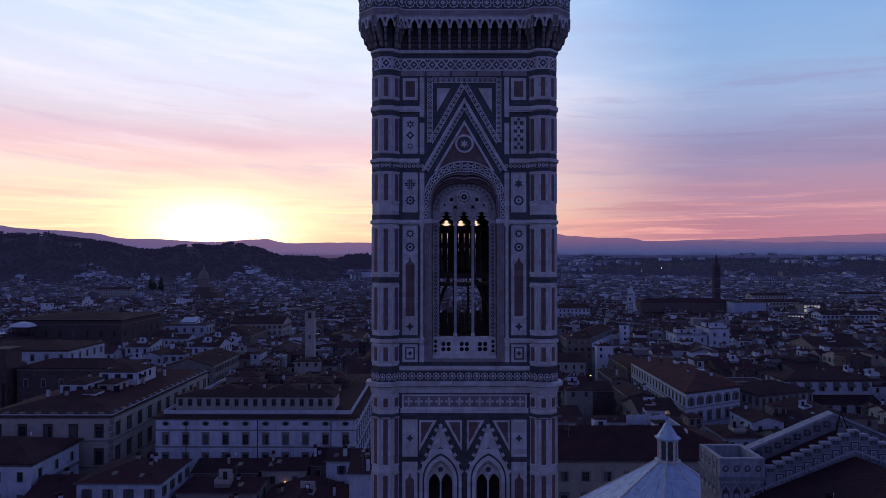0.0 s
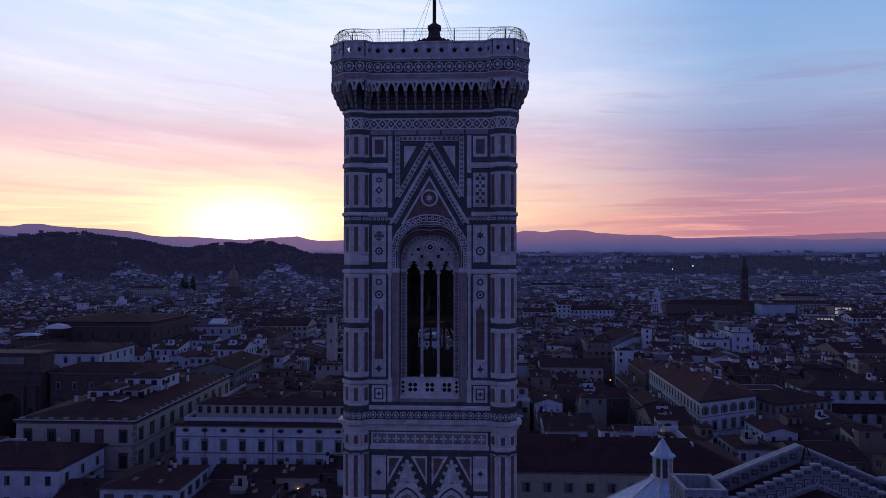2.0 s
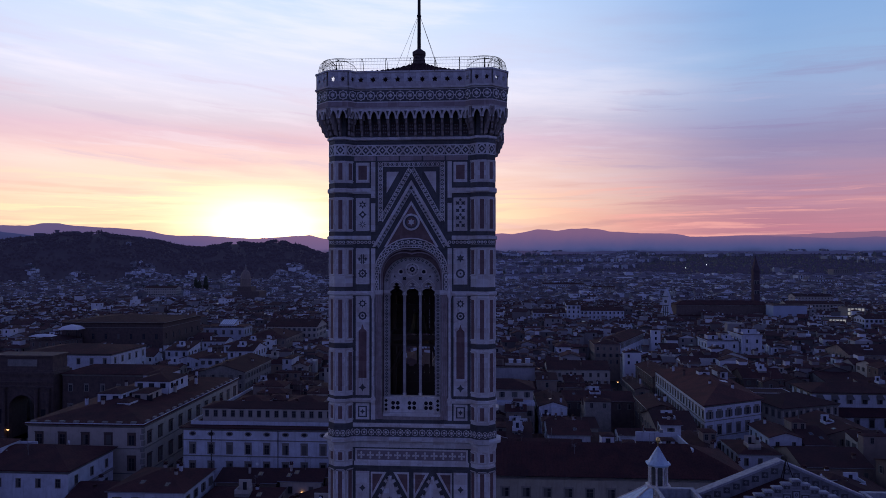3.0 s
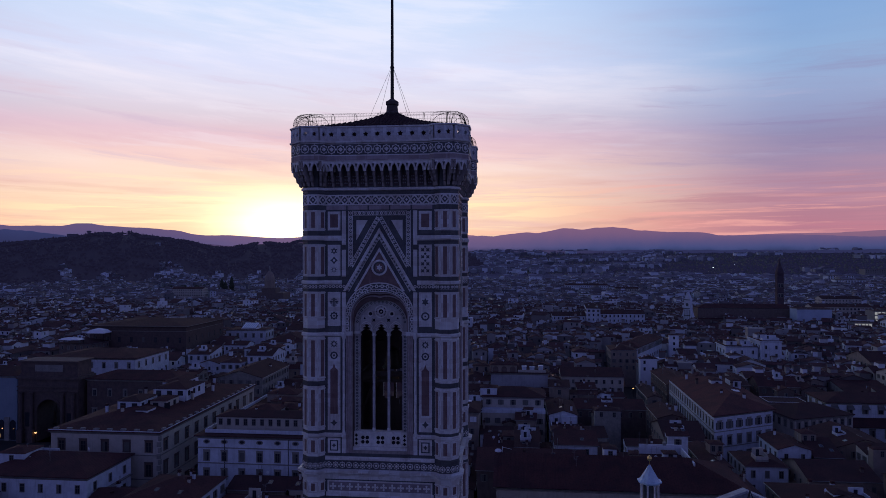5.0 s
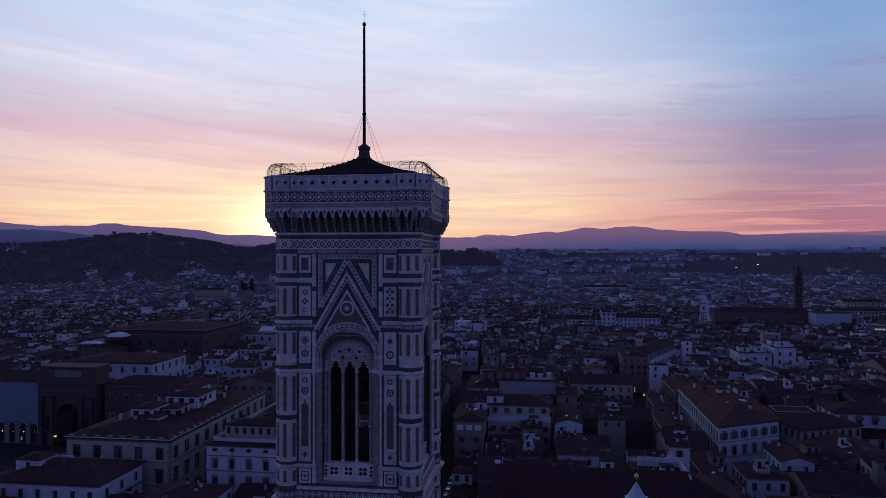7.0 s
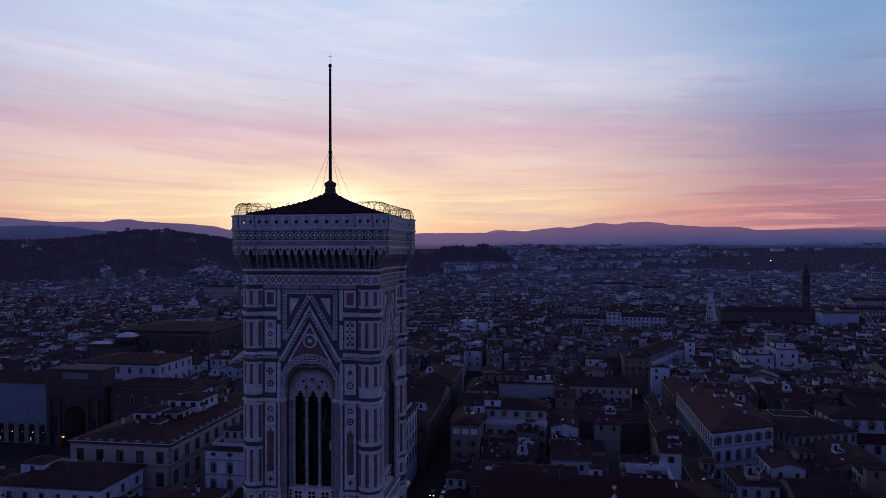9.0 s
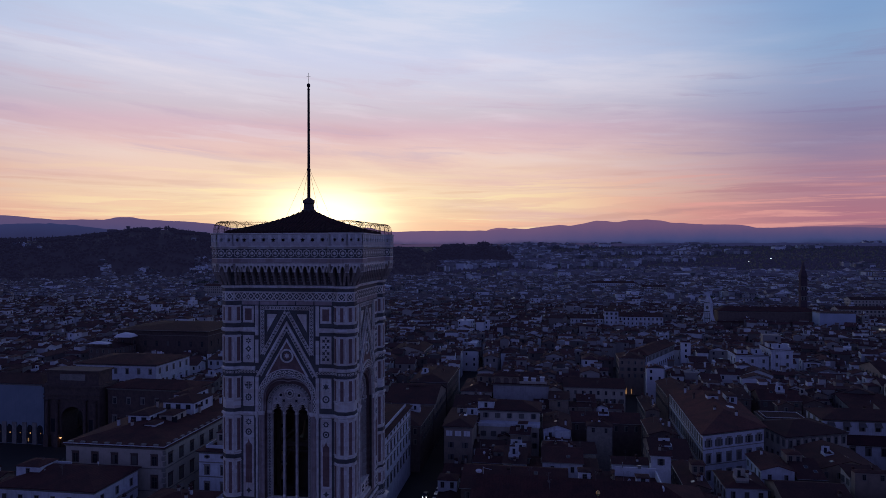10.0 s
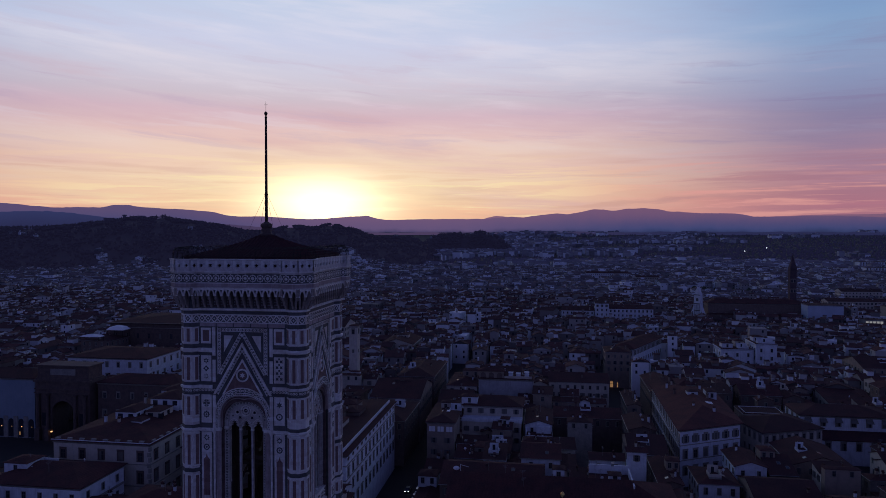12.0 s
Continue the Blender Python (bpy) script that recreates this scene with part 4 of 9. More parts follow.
def panel(u0, u1, z0, z1, inlay, frame_mat=0):
    """An upright white panel with an inlay; the wall behind it shows as a dark border."""
    b = B()
    b.slab(rect(u0, u1, z0, z1), -TB - 0.06, -TB + 0.01, 0)
    c, w = (u0 + u1) / 2, u1 - u0
    if inlay == "pink":
        b.slab(rect(u0 + 0.22, u1 - 0.22, z0 + 0.25, z1 - 0.25), -TB - 0.075, -TB - 0.06, 2)
    elif inlay == "stars":
        h = z1 - z0
        for k, f in enumerate((0.2, 0.5, 0.8)):
            b.slab(star(w * 0.30, (8, 4, 6)[k], (0.35, 0.62, 0.5)[k], c, z0 + h * f), -TB - 0.075, -TB - 0.06, 1)
            b.slab(disc(w * 0.10, 8, c, z0 + h * f), -TB - 0.085, -TB - 0.075, 0)
    elif inlay == "lattice":
        h, n = z1 - z0 - 0.3, 4
        for k in range(n):
            zc = z0 + 0.15 + h * (k + 0.5) / n
            for s in (-1, 1):
                b.slab(star(w * 0.19, 4, 0.5, c + s * w * 0.2, zc, math.pi / 4), -TB - 0.075, -TB - 0.06, 1)
            b.slab(disc(w * 0.10, 6, c, zc + h / n / 2 * 0.9), -TB - 0.075, -TB - 0.06, 1)
    elif inlay == "cross":
        h = z1 - z0
        zc = z0 + h * 0.70
        for i in (-1, 1):      # a cross of four barred arms
            for u, v in ((0.07, 0), (0.26, 1)):
                b.slab(rect(c + i * u - 0.045, c + i * u + 0.045, zc - 0.40 + 0.26 * v, zc + 0.40 - 0.26 * v), -TB - 0.075, -TB - 0.06, 1)
            for u, v in ((0.07, 0), (0.26, 1)):
                a0, a1 = sorted((c + i * 0.12, c + i * (0.40 - 0.16 * v)))
                for e in (-1, 1):
                    b.slab(rect(a0, a1, zc + e * u - 0.04, zc + e * u + 0.04), -TB - 0.076, -TB - 0.06, 1)
        b.slab(star(0.40, 8, 0.72, c, z0 + h * 0.30), -TB - 0.075, -TB - 0.06, 1)
        b.slab(disc(0.20, 8, c, z0 + h * 0.30), -TB - 0.085, -TB - 0.075, 0)
        b.slab(star(0.15, 4, 0.5, c, z0 + h * 0.30), -TB - 0.095, -TB - 0.085, 1)
    elif inlay == "circles":
        h = z1 - z0
        b.slab(star(0.36, 6, 0.5, c, z0 + h * 0.72), -TB - 0.075, -TB - 0.06, 1)
        ring_flat(b, 0.24, 0.38, -TB - 0.075, -TB - 0.06, 14, 1, c, z0 + h * 0.30)
        b.slab(disc(0.08, 6, c, z0 + h * 0.30), -TB - 0.075, -TB - 0.06, 1)
    elif inlay == "niche":
        b.slab(star(0.36, 8, 0.6, c, z1 - 0.62), -TB - 0.075, -TB - 0.06, 1)
        b.slab(disc(0.15, 8, c, z1 - 0.62), -TB - 0.085, -TB - 0.075, 0)
        ring_flat(b, 0.22, 0.36, -TB - 0.075, -TB - 0.06, 8, 1, c, z1 - 1.65)
        b.slab(disc(0.12, 6, c, z1 - 1.65), -TB - 0.075, -TB - 0.06, 1)
        b.slab([(c - 0.34, z0 + 1.45), (c + 0.34, z0 + 1.45), (c + 0.34, z1 - 2.95), (c + 0.12, z1 - 2.75), (c, z1 - 2.35), (c - 0.12, z1 - 2.75), (c - 0.34, z1 - 2.95)], -TB - 0.08, -TB - 0.06, 2)
        b.slab(star(0.33, 4, 0.5, c, z0 + 0.65), -TB - 0.075, -TB - 0.06, 1)
    elif inlay == "square":
        b.slab(rect(u0 + 0.2, u1 - 0.2, z0 + 0.2, z1 - 0.2), -TB - 0.075, -TB - 0.06, 1)
        b.slab(rect(u0 + 0.32, u1 - 0.32, z0 + 0.30, z1 - 0.30), -TB - 0.085, -TB - 0.075, 0)
        b.slab(star(0.22, 4, 0.5, c, (z0 + z1) / 2), -TB - 0.095, -TB - 0.085, 1)
    elif inlay == "quatrefoil":
        b.slab(star(0.28, 4, 0.55, c, (z0 + z1) / 2), -TB - 0.075, -TB - 0.06, 1)
    elif inlay == "pointed":
        b.slab([(c - 0.33, z0 + 0.3), (c + 0.33, z0 + 0.3), (c + 0.33, z1 - 1.35), (c + 0.1, z1 - 1.15), (c, z1 - 0.75), (c - 0.1, z1 - 1.15), (c - 0.33, z1 - 1.35)], -TB - 0.08, -TB - 0.06, 2)
    return b.mesh("panel", [WHITE, GREEN, PINK])


PU = (-4.72, -3.56)
panels = []
for s in (-1, 1):
    u0, u1 = (PU[0], PU[1]) if s < 0 else (-PU[1], -PU[0])
    panels += [panel(u0, u1, 75.75, 77.45, "pink"), panel(u0, u1, 71.65, 74.45, "stars" if s < 0 else "lattice"), panel(u0, u1, 67.15, 70.20, "cross" if s < 0 else "circles"),
               panel(u0, u1, 57.80, 66.15, "niche"), panel(u0, u1, 55.75, 57.10, "square"), panel(u0, u1, 48.60, 51.40, "quatrefoil"), panel(u0, u1, 38.5, 48.20, "pointed")]
    a0, a1 = sorted((s * 3.42, s * 3.06))
    for z0, z1 in ((74.45, 77.5), (71.6, 74.0), (66.55, 70.2), (55.75, 57.4)):
        b = B()
        b.slab(rect(a0, a1, z0, z1), -TB - 0.07, -TB + 0.01)
        panels.append(b.mesh("pilaster_strip", [WHITE]))
b = B()
b.lathe([(0.20, 57.2), (0.24, 57.5), (0.13, 57.7), (0.12, 65.9), (0.2, 66.15), (0.26, 66.5), (0.14, 66.7), (0.03, 67.1)], 8, 0, 0)
colonnette = b.mesh("colonnette", [WHITE])

# paired windows of the storey below
b = B()
for c in (-1.81, 1.81):
    ar = [(c + u, z) for u, z in arch_points(0.98, 46.9, 1.45)]
    br = [(c + u, z) for u, z in arch_points(1.60, 46.9, 2.35)]
    for k in range(len(ar) - 1):
        b.slab([br[k], br[k + 1], ar[k + 1], ar[k]], -TB - 0.18, -TB + 0.01)
    ar = [(c + u, z) for u, z in arch_points(1.24, 46.9, 1.83)]
    br = [(c + u, z) for u, z in arch_points(1.36, 46.9, 2.00)]
    for k in range(len(ar) - 1):
        b.slab([br[k], br[k + 1], ar[k + 1], ar[k]], -TB - 0.195, -TB - 0.18, 1)
    for s in (-1, 1):
        b.slab(rect(c + s * 1.30 - 0.06, c + s * 1.30 + 0.06, 38.4, 46.9), -TB - 0.195, -TB - 0.18, 1)
        o = [(c + s * 0.98, 38.2), (c + s * 1.60, 38.2), (c + s * 1.60, 46.9), (c + s * 0.98, 46.9)]
        b.slab(o[::s], -TB - 0.18, -TB + 0.01)
        o = [(c, 51.1), (c, 49.2), (c + s * 1.25, 48.25), (c + s * 1.52, 47.3)]
        b.slab(o[::s], -TB - 0.14, -TB + 0.01)
        for k in range(6):
            f = (k + 0.5) / 6
            b.slab(star(0.20, 5, 0.5, c + s * (0.20 + 1.50 * f), 50.95 - 3.75 * f, 0.4 * s), -TB - 0.20, -TB - 0.03)
    b.slab(star(0.20, 6, 0.55, c, 50.95), -TB - 0.20, -TB - 0.05)
    b.slab(star(0.23, 6, 0.5, c, 49.15), -TB - 0.155, -TB - 0.14, 1)
bifora = b.mesh("window_gable", [WHITE, GREEN])
b = B()
for c in (-1.81, 1.81):
    pierced(b, c - 1.0, c + 1.0, 38.2, 48.4, [(c - 0.47, 0.41, 38.9, 46.5, 0.72), (c + 0.47, 0.41, 38.9, 46.5, 0.72)], -TB + 0.30, -TB + 0.50)
    ring_flat(b, 0.22, 0.42, -TB + 0.2, -TB + 0.30, 14, 0, c, 47.55)
    b.slab(star(0.27, 5, 0.6, c, 47.55), -TB + 0.27, -TB + 0.29, 1)
bifora_in = b.mesh("window_tracery", [WHITE, GREEN])
spandrels = []
for c in (-1.81, 1.81):
    for s in (-1, 1):
        b = B()
        o = [(c + s * 0.30, 51.35), (c + s * 1.62, 51.35), (c + s * 1.62, 49.0)]
        b.slab(o[::-s], -TB - 0.05, -TB + 0.01, 0)
        o = [(c + s * 0.62, 51.2), (c + s * 1.48, 51.2), (c + s * 1.48, 49.6)]
        b.slab(o[::-s], -TB - 0.065, -TB - 0.05, 1)
        spandrels.append(b.mesh("spandrel_panel", [WHITE, PINK]))
b = B()
b.slab(rect(-4.75, 4.75, 52.25, 53.3), -TB - 0.05, -TB + 0.01, 0)
b.slab(rect(-4.6, 4.6, 52.38, 53.17), -TB - 0.055, -TB - 0.05, 1)
frieze = b.mesh("frieze", [WHITE, SLATE])
b = B()
b.slab(rect(-0.30, 0.30, -0.07, 0.07), -0.05, 0.0); b.slab(rect(-0.07, 0.07, -0.30, 0.30), -0.055, 0.0)
for dx, dz in ((-0.26, 0), (0.26, 0), (0, -0.26), (0, 0.26)):
    b.slab(disc(0.115, 8, dx, dz), -0.06, 0.0)
leaf4 = b.mesh("frieze_flower", [WHITE])
b = B()
b.slab(rect(-4.85, 4.85, 51.9, 52.25), -TB - 0.10, -TB + 0.01)
shelf = b.mesh("string_course", [WHITE])


def diamond():
    b = B()
    b.slab([(0, -0.30), (0.27, 0), (0, 0.30), (-0.27, 0)], -0.02, 0.0, 0)
    b.slab([(0, -0.13), (0.12, 0), (0, 0.13), (-0.12, 0)], -0.03, -0.02, 1)
    for s in (-1, 1):
        o = [(s * 0.335, 0.36), (s * 0.335, 0.12), (s * 0.15, 0.36)]
        b.slab(o[::-s], -0.02, 0.0, 0)
        o = [(s * 0.335, -0.36), (s * 0.15, -0.36), (s * 0.335, -0.12)]
        b.slab(o[::-s], -0.02, 0.0, 0)
    return b.mesh("lozenge_inlay", [GREEN, WHITE])


def roundel(r, mats, size=6):
    b = B()
    b.slab(star(r, size, 0.82), -0.02, 0.0, 0)
    b.slab(disc(r * 0.72, 10), -0.03, -0.02, 1)
    b.slab(star(r * 0.55, size, 0.5), -0.04, -0.03, 0)
    return b.mesh("roundel_inlay", mats)


LOZ = diamond()
RND = roundel(0.295, [WHITE, GREEN], 8)
RND_G = roundel(0.425, [WHITE, GREEN], 8)
b = B(); b.slab(disc(0.135, 8), -0.015, 0.0, 0); b.slab(star(0.08, 4, 0.5), -0.022, -0.015, 1)
DOT = b.mesh("band_flower", [WHITE, GREEN])


def round_band(name, mesh, z, out, step, width=None):
    """Pieces set along a band, on the four faces and on the five free sides of every corner turret."""
    A, W = OA + out, TB + out
    s = A * math.tan(radians(22.5))
    u1 = OC - s - (OC + A - W)
    span = 2 * u1 - 0.1
    n = max(int(span / step), 1)
    for F in FACES:
        for k in range(n):
            part(name, mesh, None, tower, m=F @ pose((k - (n - 1) / 2) * span / n, -W, z))
    side = 2 * s
    m = max(int(round(side / step)), 1)
    fit = min(1.0, side / m / step)
    for cx, cy in TURRETS:
        base = math.degrees(math.atan2(cy, cx))
        for j in (-90, -45, 0, 45, 90):
            a = base + j
            if abs(j) == 90 and (OC + A - W) < 0.3:
                continue
            for k in range(m):
                part(name, mesh, None, tower, m=pose(cx, cy, 0, 0, 0, a + 90) @ pose((k - (m - 1) / 2) * side / m, -A, z) @ Matrix.Diagonal((fit, 1, 1, 1)))


# dress the four faces
for F in FACES:
    for me, nm in ((low_wall, "wall"), (wall_a, "wall"), (wall_b, "inner_reveal"), (wall_c, "tracery"), (strips, "inlaid_strip"), (inner_arch, "inner_arch"), (rose, "rosette_tracery"),
                   (sill, "window_parapet"), (big_arch, "arch_moulding"), (gable, "gable"), (tympanum, "gable_field"), (square, "inlaid_frame"), (bifora, "window_gable"),
                   (bifora_in, "window_tracery"), *((me, "spandrel_panel") for me in spandrels), (frieze, "frieze"), (shelf, "string_course")):
        part(nm, me, None, tower, m=F)
    for nm, me in JAMBS:
        part(nm, me, None, tower, m=F)
    for u, z in ARCH_STARS:
        part("star_inlay", ARCH_STAR, None, tower, m=F @ pose(u, -TB + 0.70, z))
    for me in panels:
        part("panel" if me.name.startswith("panel") else "pilaster_strip", me, None, tower, m=F)
    for s in (-0.68, 0.68):
        part("mullion", mullion, None, tower, m=F @ pose(s, -TB + 0.92, 0))
    for s in (-3.24, 3.24):
        part("colonnette", colonnette, None, tower, m=F @ pose(s, -TB - 0.05, 0))
    for k in range(12):
        part("frieze_flower", leaf4, None, tower, m=F @ pose(-4.24 + 0.77 * k, -TB - 0.055, 52.78) @ Matrix.Diagonal((0.82, 1, 0.82, 1)))

# pink strips on the sides of the turrets, storey by storey
for z0, z1 in ((75.85, 77.5), (71.7, 74.4), (67.9, 70.15), (62.5, 66.0), (58.1, 61.55), (55.75, 57.05), (48.0, 51.6), (52.3, 53.2), (37.6, 47.4)):
    b = B()
    b.slab(rect(-0.17, 0.17, z0 + 0.12, z1 - 0.12), -0.02, 0.01, 0)
    for s in (-1, 1):
        b.slab(rect(s * 0.40 - 0.045, s * 0.40 + 0.045, z0, z1), -0.05, 0.01, 1)
    for z in (z0 - 0.04, z1 - 0.04):
        b.slab(rect(-0.352, 0.352, z, z + 0.1), -0.045, 0.01, 1)
    me = b.mesh("turret_panel", [PINK, WHITE])
    for cx, cy in TURRETS:
        base = math.degrees(math.atan2(cy, cx))
        for j in (-90, -45, 0, 45, 90):
            part("turret_panel", me, None, tower, m=pose(cx, cy, 0, 0, 0, base + j + 90) @ pose(0, -OA, 0))

# dark bands and white mouldings that run right round
for z0, z1 in ((78.98, 79.32), (75.25, 75.7), (74.5, 74.84), (71.25, 71.6), (70.25, 70.5), (66.6, 66.95), (61.8, 62.22), (57.55, 57.8), (55.08, 55.5), (51.5, 51.9)):
    for cx, cy in TURRETS:
        b = B()
        b.loft([octagon(cx, cy, OA + 0.03, z) for z in (z0, z1)])
        part("dark_band", b, GREEN, tower)
for z0, z1, o in ((79.3, 79.6, 0.16), (74.82, 75.27, 0.14), (70.88, 71.25, 0.16), (66.22, 66.58, 0.14), (57.2, 57.55, 0.13)):
    for k, F in enumerate(FACES):
        if z0 > 79:
            break
        for s in (-1, 1):
            b = B()
            e = 3.42 if z0 < 72 else 3.42
            a0, a1 = sorted((s * 5.0, s * e))
            b.slab(rect(a0, a1, z0, z1), -TB - o, -TB + 0.01)
            b.slab(rect(a0, a1, z0 + 0.1, z1 - 0.1), -TB - o - 0.05, -TB - o)
            part("string_course", b, WHITE, tower, m=F)
    if z0 > 79:
        belt("cornice", WHITE, (z0, 0.04), (z0 + 0.06, o), (z1 - 0.06, o), (z1, 0.04))
    else:
        for cx, cy in TURRETS:
            b = B()
            b.loft([octagon(cx, cy, OA + q, z) for z, q in ((z0, 0.02), (z0 + 0.08, o), (z1 - 0.08, o), (z1, 0.02))])
            part("turret_moulding", b, WHITE, tower)
belt("patterned_band", WHITE, (78.0, 0.04), (78.95, 0.04))
belt("upper_frieze", GREEN, (77.55, 0.02), (78.0, 0.02))
for F in FACES:
    for k in range(5):
        b = B(); b.slab(rect(-4.85 + 1.95 * k, -3.03 + 1.95 * k, 77.60, 77.98), -TB - 0.045, -TB - 0.015)
        part("frieze_block", b, DULL, tower, m=F)
round_band("lozenge_inlay", LOZ, 78.47, 0.04, 0.67)
for F in FACES:
    for s in (-1, 1):
        b = B()
        a0, a1 = sorted((s * 5.0, s * 3.06))
        b.slab(rect(a0, a1, 70.52, 70.88), -TB - 0.03, -TB + 0.01, 0)
        n = 6
        for k in range(n):
            b.slab(disc(0.15, 8, a0 + (a1 - a0) * (k + 0.5) / n, 70.70), -TB - 0.045, -TB - 0.03, 1)
            b.slab(star(0.09, 4, 0.5, a0 + (a1 - a0) * (k + 0.5) / n, 70.70), -TB - 0.055, -TB - 0.045, 0)
        part("flowered_band", b, [GREEN, WHITE], tower, m=F)
for cx, cy in TURRETS:
    b = B()
    b.loft([octagon(cx, cy, OA + 0.035, z) for z in (70.52, 70.88)])
    part("flowered_band", b, GREEN, tower)
for cx, cy in TURRETS:
    base = math.degrees(math.atan2(cy, cx))
    for j in (-90, -45, 0, 45, 90):
        for k in (-1, 0, 1):
            part("band_flower", DOT, None, tower, m=pose(cx, cy, 0, 0, 0, base + j + 90) @ pose(k * 0.28, -OA - 0.035, 70.70))
for F in FACES:
    b = B(); b.slab(rect(-4.95, 4.95, 55.13, 55.46), -TB - 0.10, -TB + 0.03)
    b.slab(rect(-4.95, 4.95, 55.22, 55.37), -TB - 0.14, -TB - 0.10)
    part("ledge", b, WHITE, tower, m=F)
# cornice between the two storeys
belt("patterned_band", GREEN, (54.33, 0.06), (55.08, 0.06))
round_band("roundel_inlay", RND, 54.70, 0.06, 0.58)
belt("cornice", WHITE, (53.42, 0.06), (53.9, 0.16), (54.02, 0.42), (54.26, 0.46), (54.33, 0.08))

# the corbelled gallery
belt("gallery_core", GREEN, (79.55, 0.0), (81.952, 0.0))
b = B()
prof = [(0.0, 79.622), (0.22, 79.709), (0.30, 79.983), (0.48, 80.092), (0.55, 80.475), (0.75, 80.639), (0.80, 80.968), (0.95, 81.132), (0.98, 81.843), (0.0, 81.843)]
n, i = len(prof), 0
b.v = [(-0.095, -p, z) for p, z in prof] + [(0.095, -p, z) for p, z in prof]
b.f = [tuple(range(n)), tuple(reversed(range(n, 2 * n)))] + [(j, n + j, n + (j + 1) % n, (j + 1) % n) for j in range(n)]
b.m = [0] * len(b.f)
CORBEL = b.mesh("corbel", [CORBEL_STONE])
b = B()      # small pointed arch between two corbels
b.slab([(-0.40, 80.968), (-0.26, 80.968)] + arch_points(0.26, 81, 0.62, 5) + [(0.26, 80.968), (0.40, 80.968), (0.40, 81.876), (-0.40, 81.876)], -0.99, -0.80)
ARCHLET = b.mesh("archlet", [WHITE])
b = B()
b.slab([(0, 81.219), (0.12, 81.624), (-0.12, 81.624)], -1.005, -0.99, 0)
NOTCH = b.mesh("spandrel_inlay", [GREEN])
# dark panels: the shade of the gaps between corbels put into their colour
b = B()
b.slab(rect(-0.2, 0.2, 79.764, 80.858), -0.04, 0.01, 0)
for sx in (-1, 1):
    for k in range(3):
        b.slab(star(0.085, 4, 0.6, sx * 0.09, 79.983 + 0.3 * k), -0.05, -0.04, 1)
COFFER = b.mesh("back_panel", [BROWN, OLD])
NB = 13
for F in FACES:
    sp = 2 * 4.93 / NB
    for k in range(NB + 1):
        x = -4.93 + sp * k
        part("corbel", CORBEL, None, tower, m=F @ pose(x, -TB, 0))
        part("spandrel_inlay", NOTCH, None, tower, m=F @ pose(x, -TB, 0))
    for k in range(NB):
        x = -4.93 + sp * (k + 0.5)
        part("archlet", ARCHLET, None, tower, m=F @ pose(x, -TB, 0) @ Matrix.Diagonal((sp / 0.79, 1, 1, 1)))
        part("back_panel", COFFER, None, tower, m=F @ pose(x, -TB, 0))
for cx, cy in TURRETS:
    base = math.degrees(math.atan2(cy, cx))
    for j in (-90, -45, 0, 45, 90):
        T = pose(cx, cy, 0, 0, 0, base + j + 90)
        wide = 2 * (OA + 0.97) * math.tan(radians(22.5))
        for k in (-1, 0, 1):
            if abs(j) == 90 and k != 0:
                continue
            part("corbel", CORBEL, None, tower, m=T @ pose(k * wide * 0.42, -OA, 0, 0, 0, k * 14))
            part("spandrel_inlay", NOTCH, None, tower, m=T @ pose(k * wide * 0.42, -OA, 0))
        for k in (-0.5, 0.5):
            part("archlet", ARCHLET, None, tower, m=T @ pose(k * wide * 0.46, -OA, 0) @ Matrix.Diagonal((0.95, 1, 1, 1)))
belt("gallery_band", DULL, (81.875, 0.98), (82.315, 1.0))
belt("gallery_moulding", WHITE, (81.795, 0.99), (81.895, 1.04))
belt("gallery_floor", WHITE, (82.315, 0.98), (83.435, 0.98))
belt("gallery_inlay_ground", GREEN, (82.415, 0.992), (83.355, 0.992))
round_band("roundel_inlay", RND_G, 82.885, 0.992, 0.80)
belt("gallery_cornice", WHITE, (83.415, 0.98), (83.475, 1.12), (83.615, 1.14), (83.655, 1.0))
# parapet: upright slabs right round, each pierced by a star
def pierced_slab(w, z0, z1, r, points, y0, y1):
    b, n, zc = B(), points * 2, (z0 + z1) / 2 - 0.04
    ang = [2 * math.pi * k / n for k in range(n)]
    inner = [((r if k % 2 == 0 else r * 0.55) * math.sin(a), zc + (r if k % 2 == 0 else r * 0.55) * math.cos(a)) for k, a in enumerate(ang)]
    outer = []
    for a in ang:
        s, c = math.sin(a), math.cos(a)
        f = min((w / 2) / max(abs(s), 1e-6), ((z1 - zc) if c > 0 else (zc - z0)) / max(abs(c), 1e-6))
        outer.append((f * s, zc + f * c))
    corners = ((w / 2, z1), (w / 2, z0), (-w / 2, z0), (-w / 2, z1))
    for k in range(n):
        m = (k + 1) % n
        ring = [outer[k]]
        for cx, cz in corners:
            a = math.atan2(cx, cz - zc) % (2 * math.pi)
            if ang[k] < a < (ang[m] if m else 2 * math.pi):
                ring.append((cx, cz))
        ring += [outer[m], inner[m], inner[k]]
        b.poly([(u, y0, z) for u, z in reversed(ring)])
        b.poly([(u, y1, z) for u, z in ring])
        b.poly([(*(inner[k][0], y0), inner[k][1]), (*(inner[m][0], y0), inner[m][1]), (*(inner[m][0], y1), inner[m][1]), (*(inner[k][0], y1), inner[k][1])])
    b.weld()
    return b.mesh("parapet_slab", [MOTTLED])


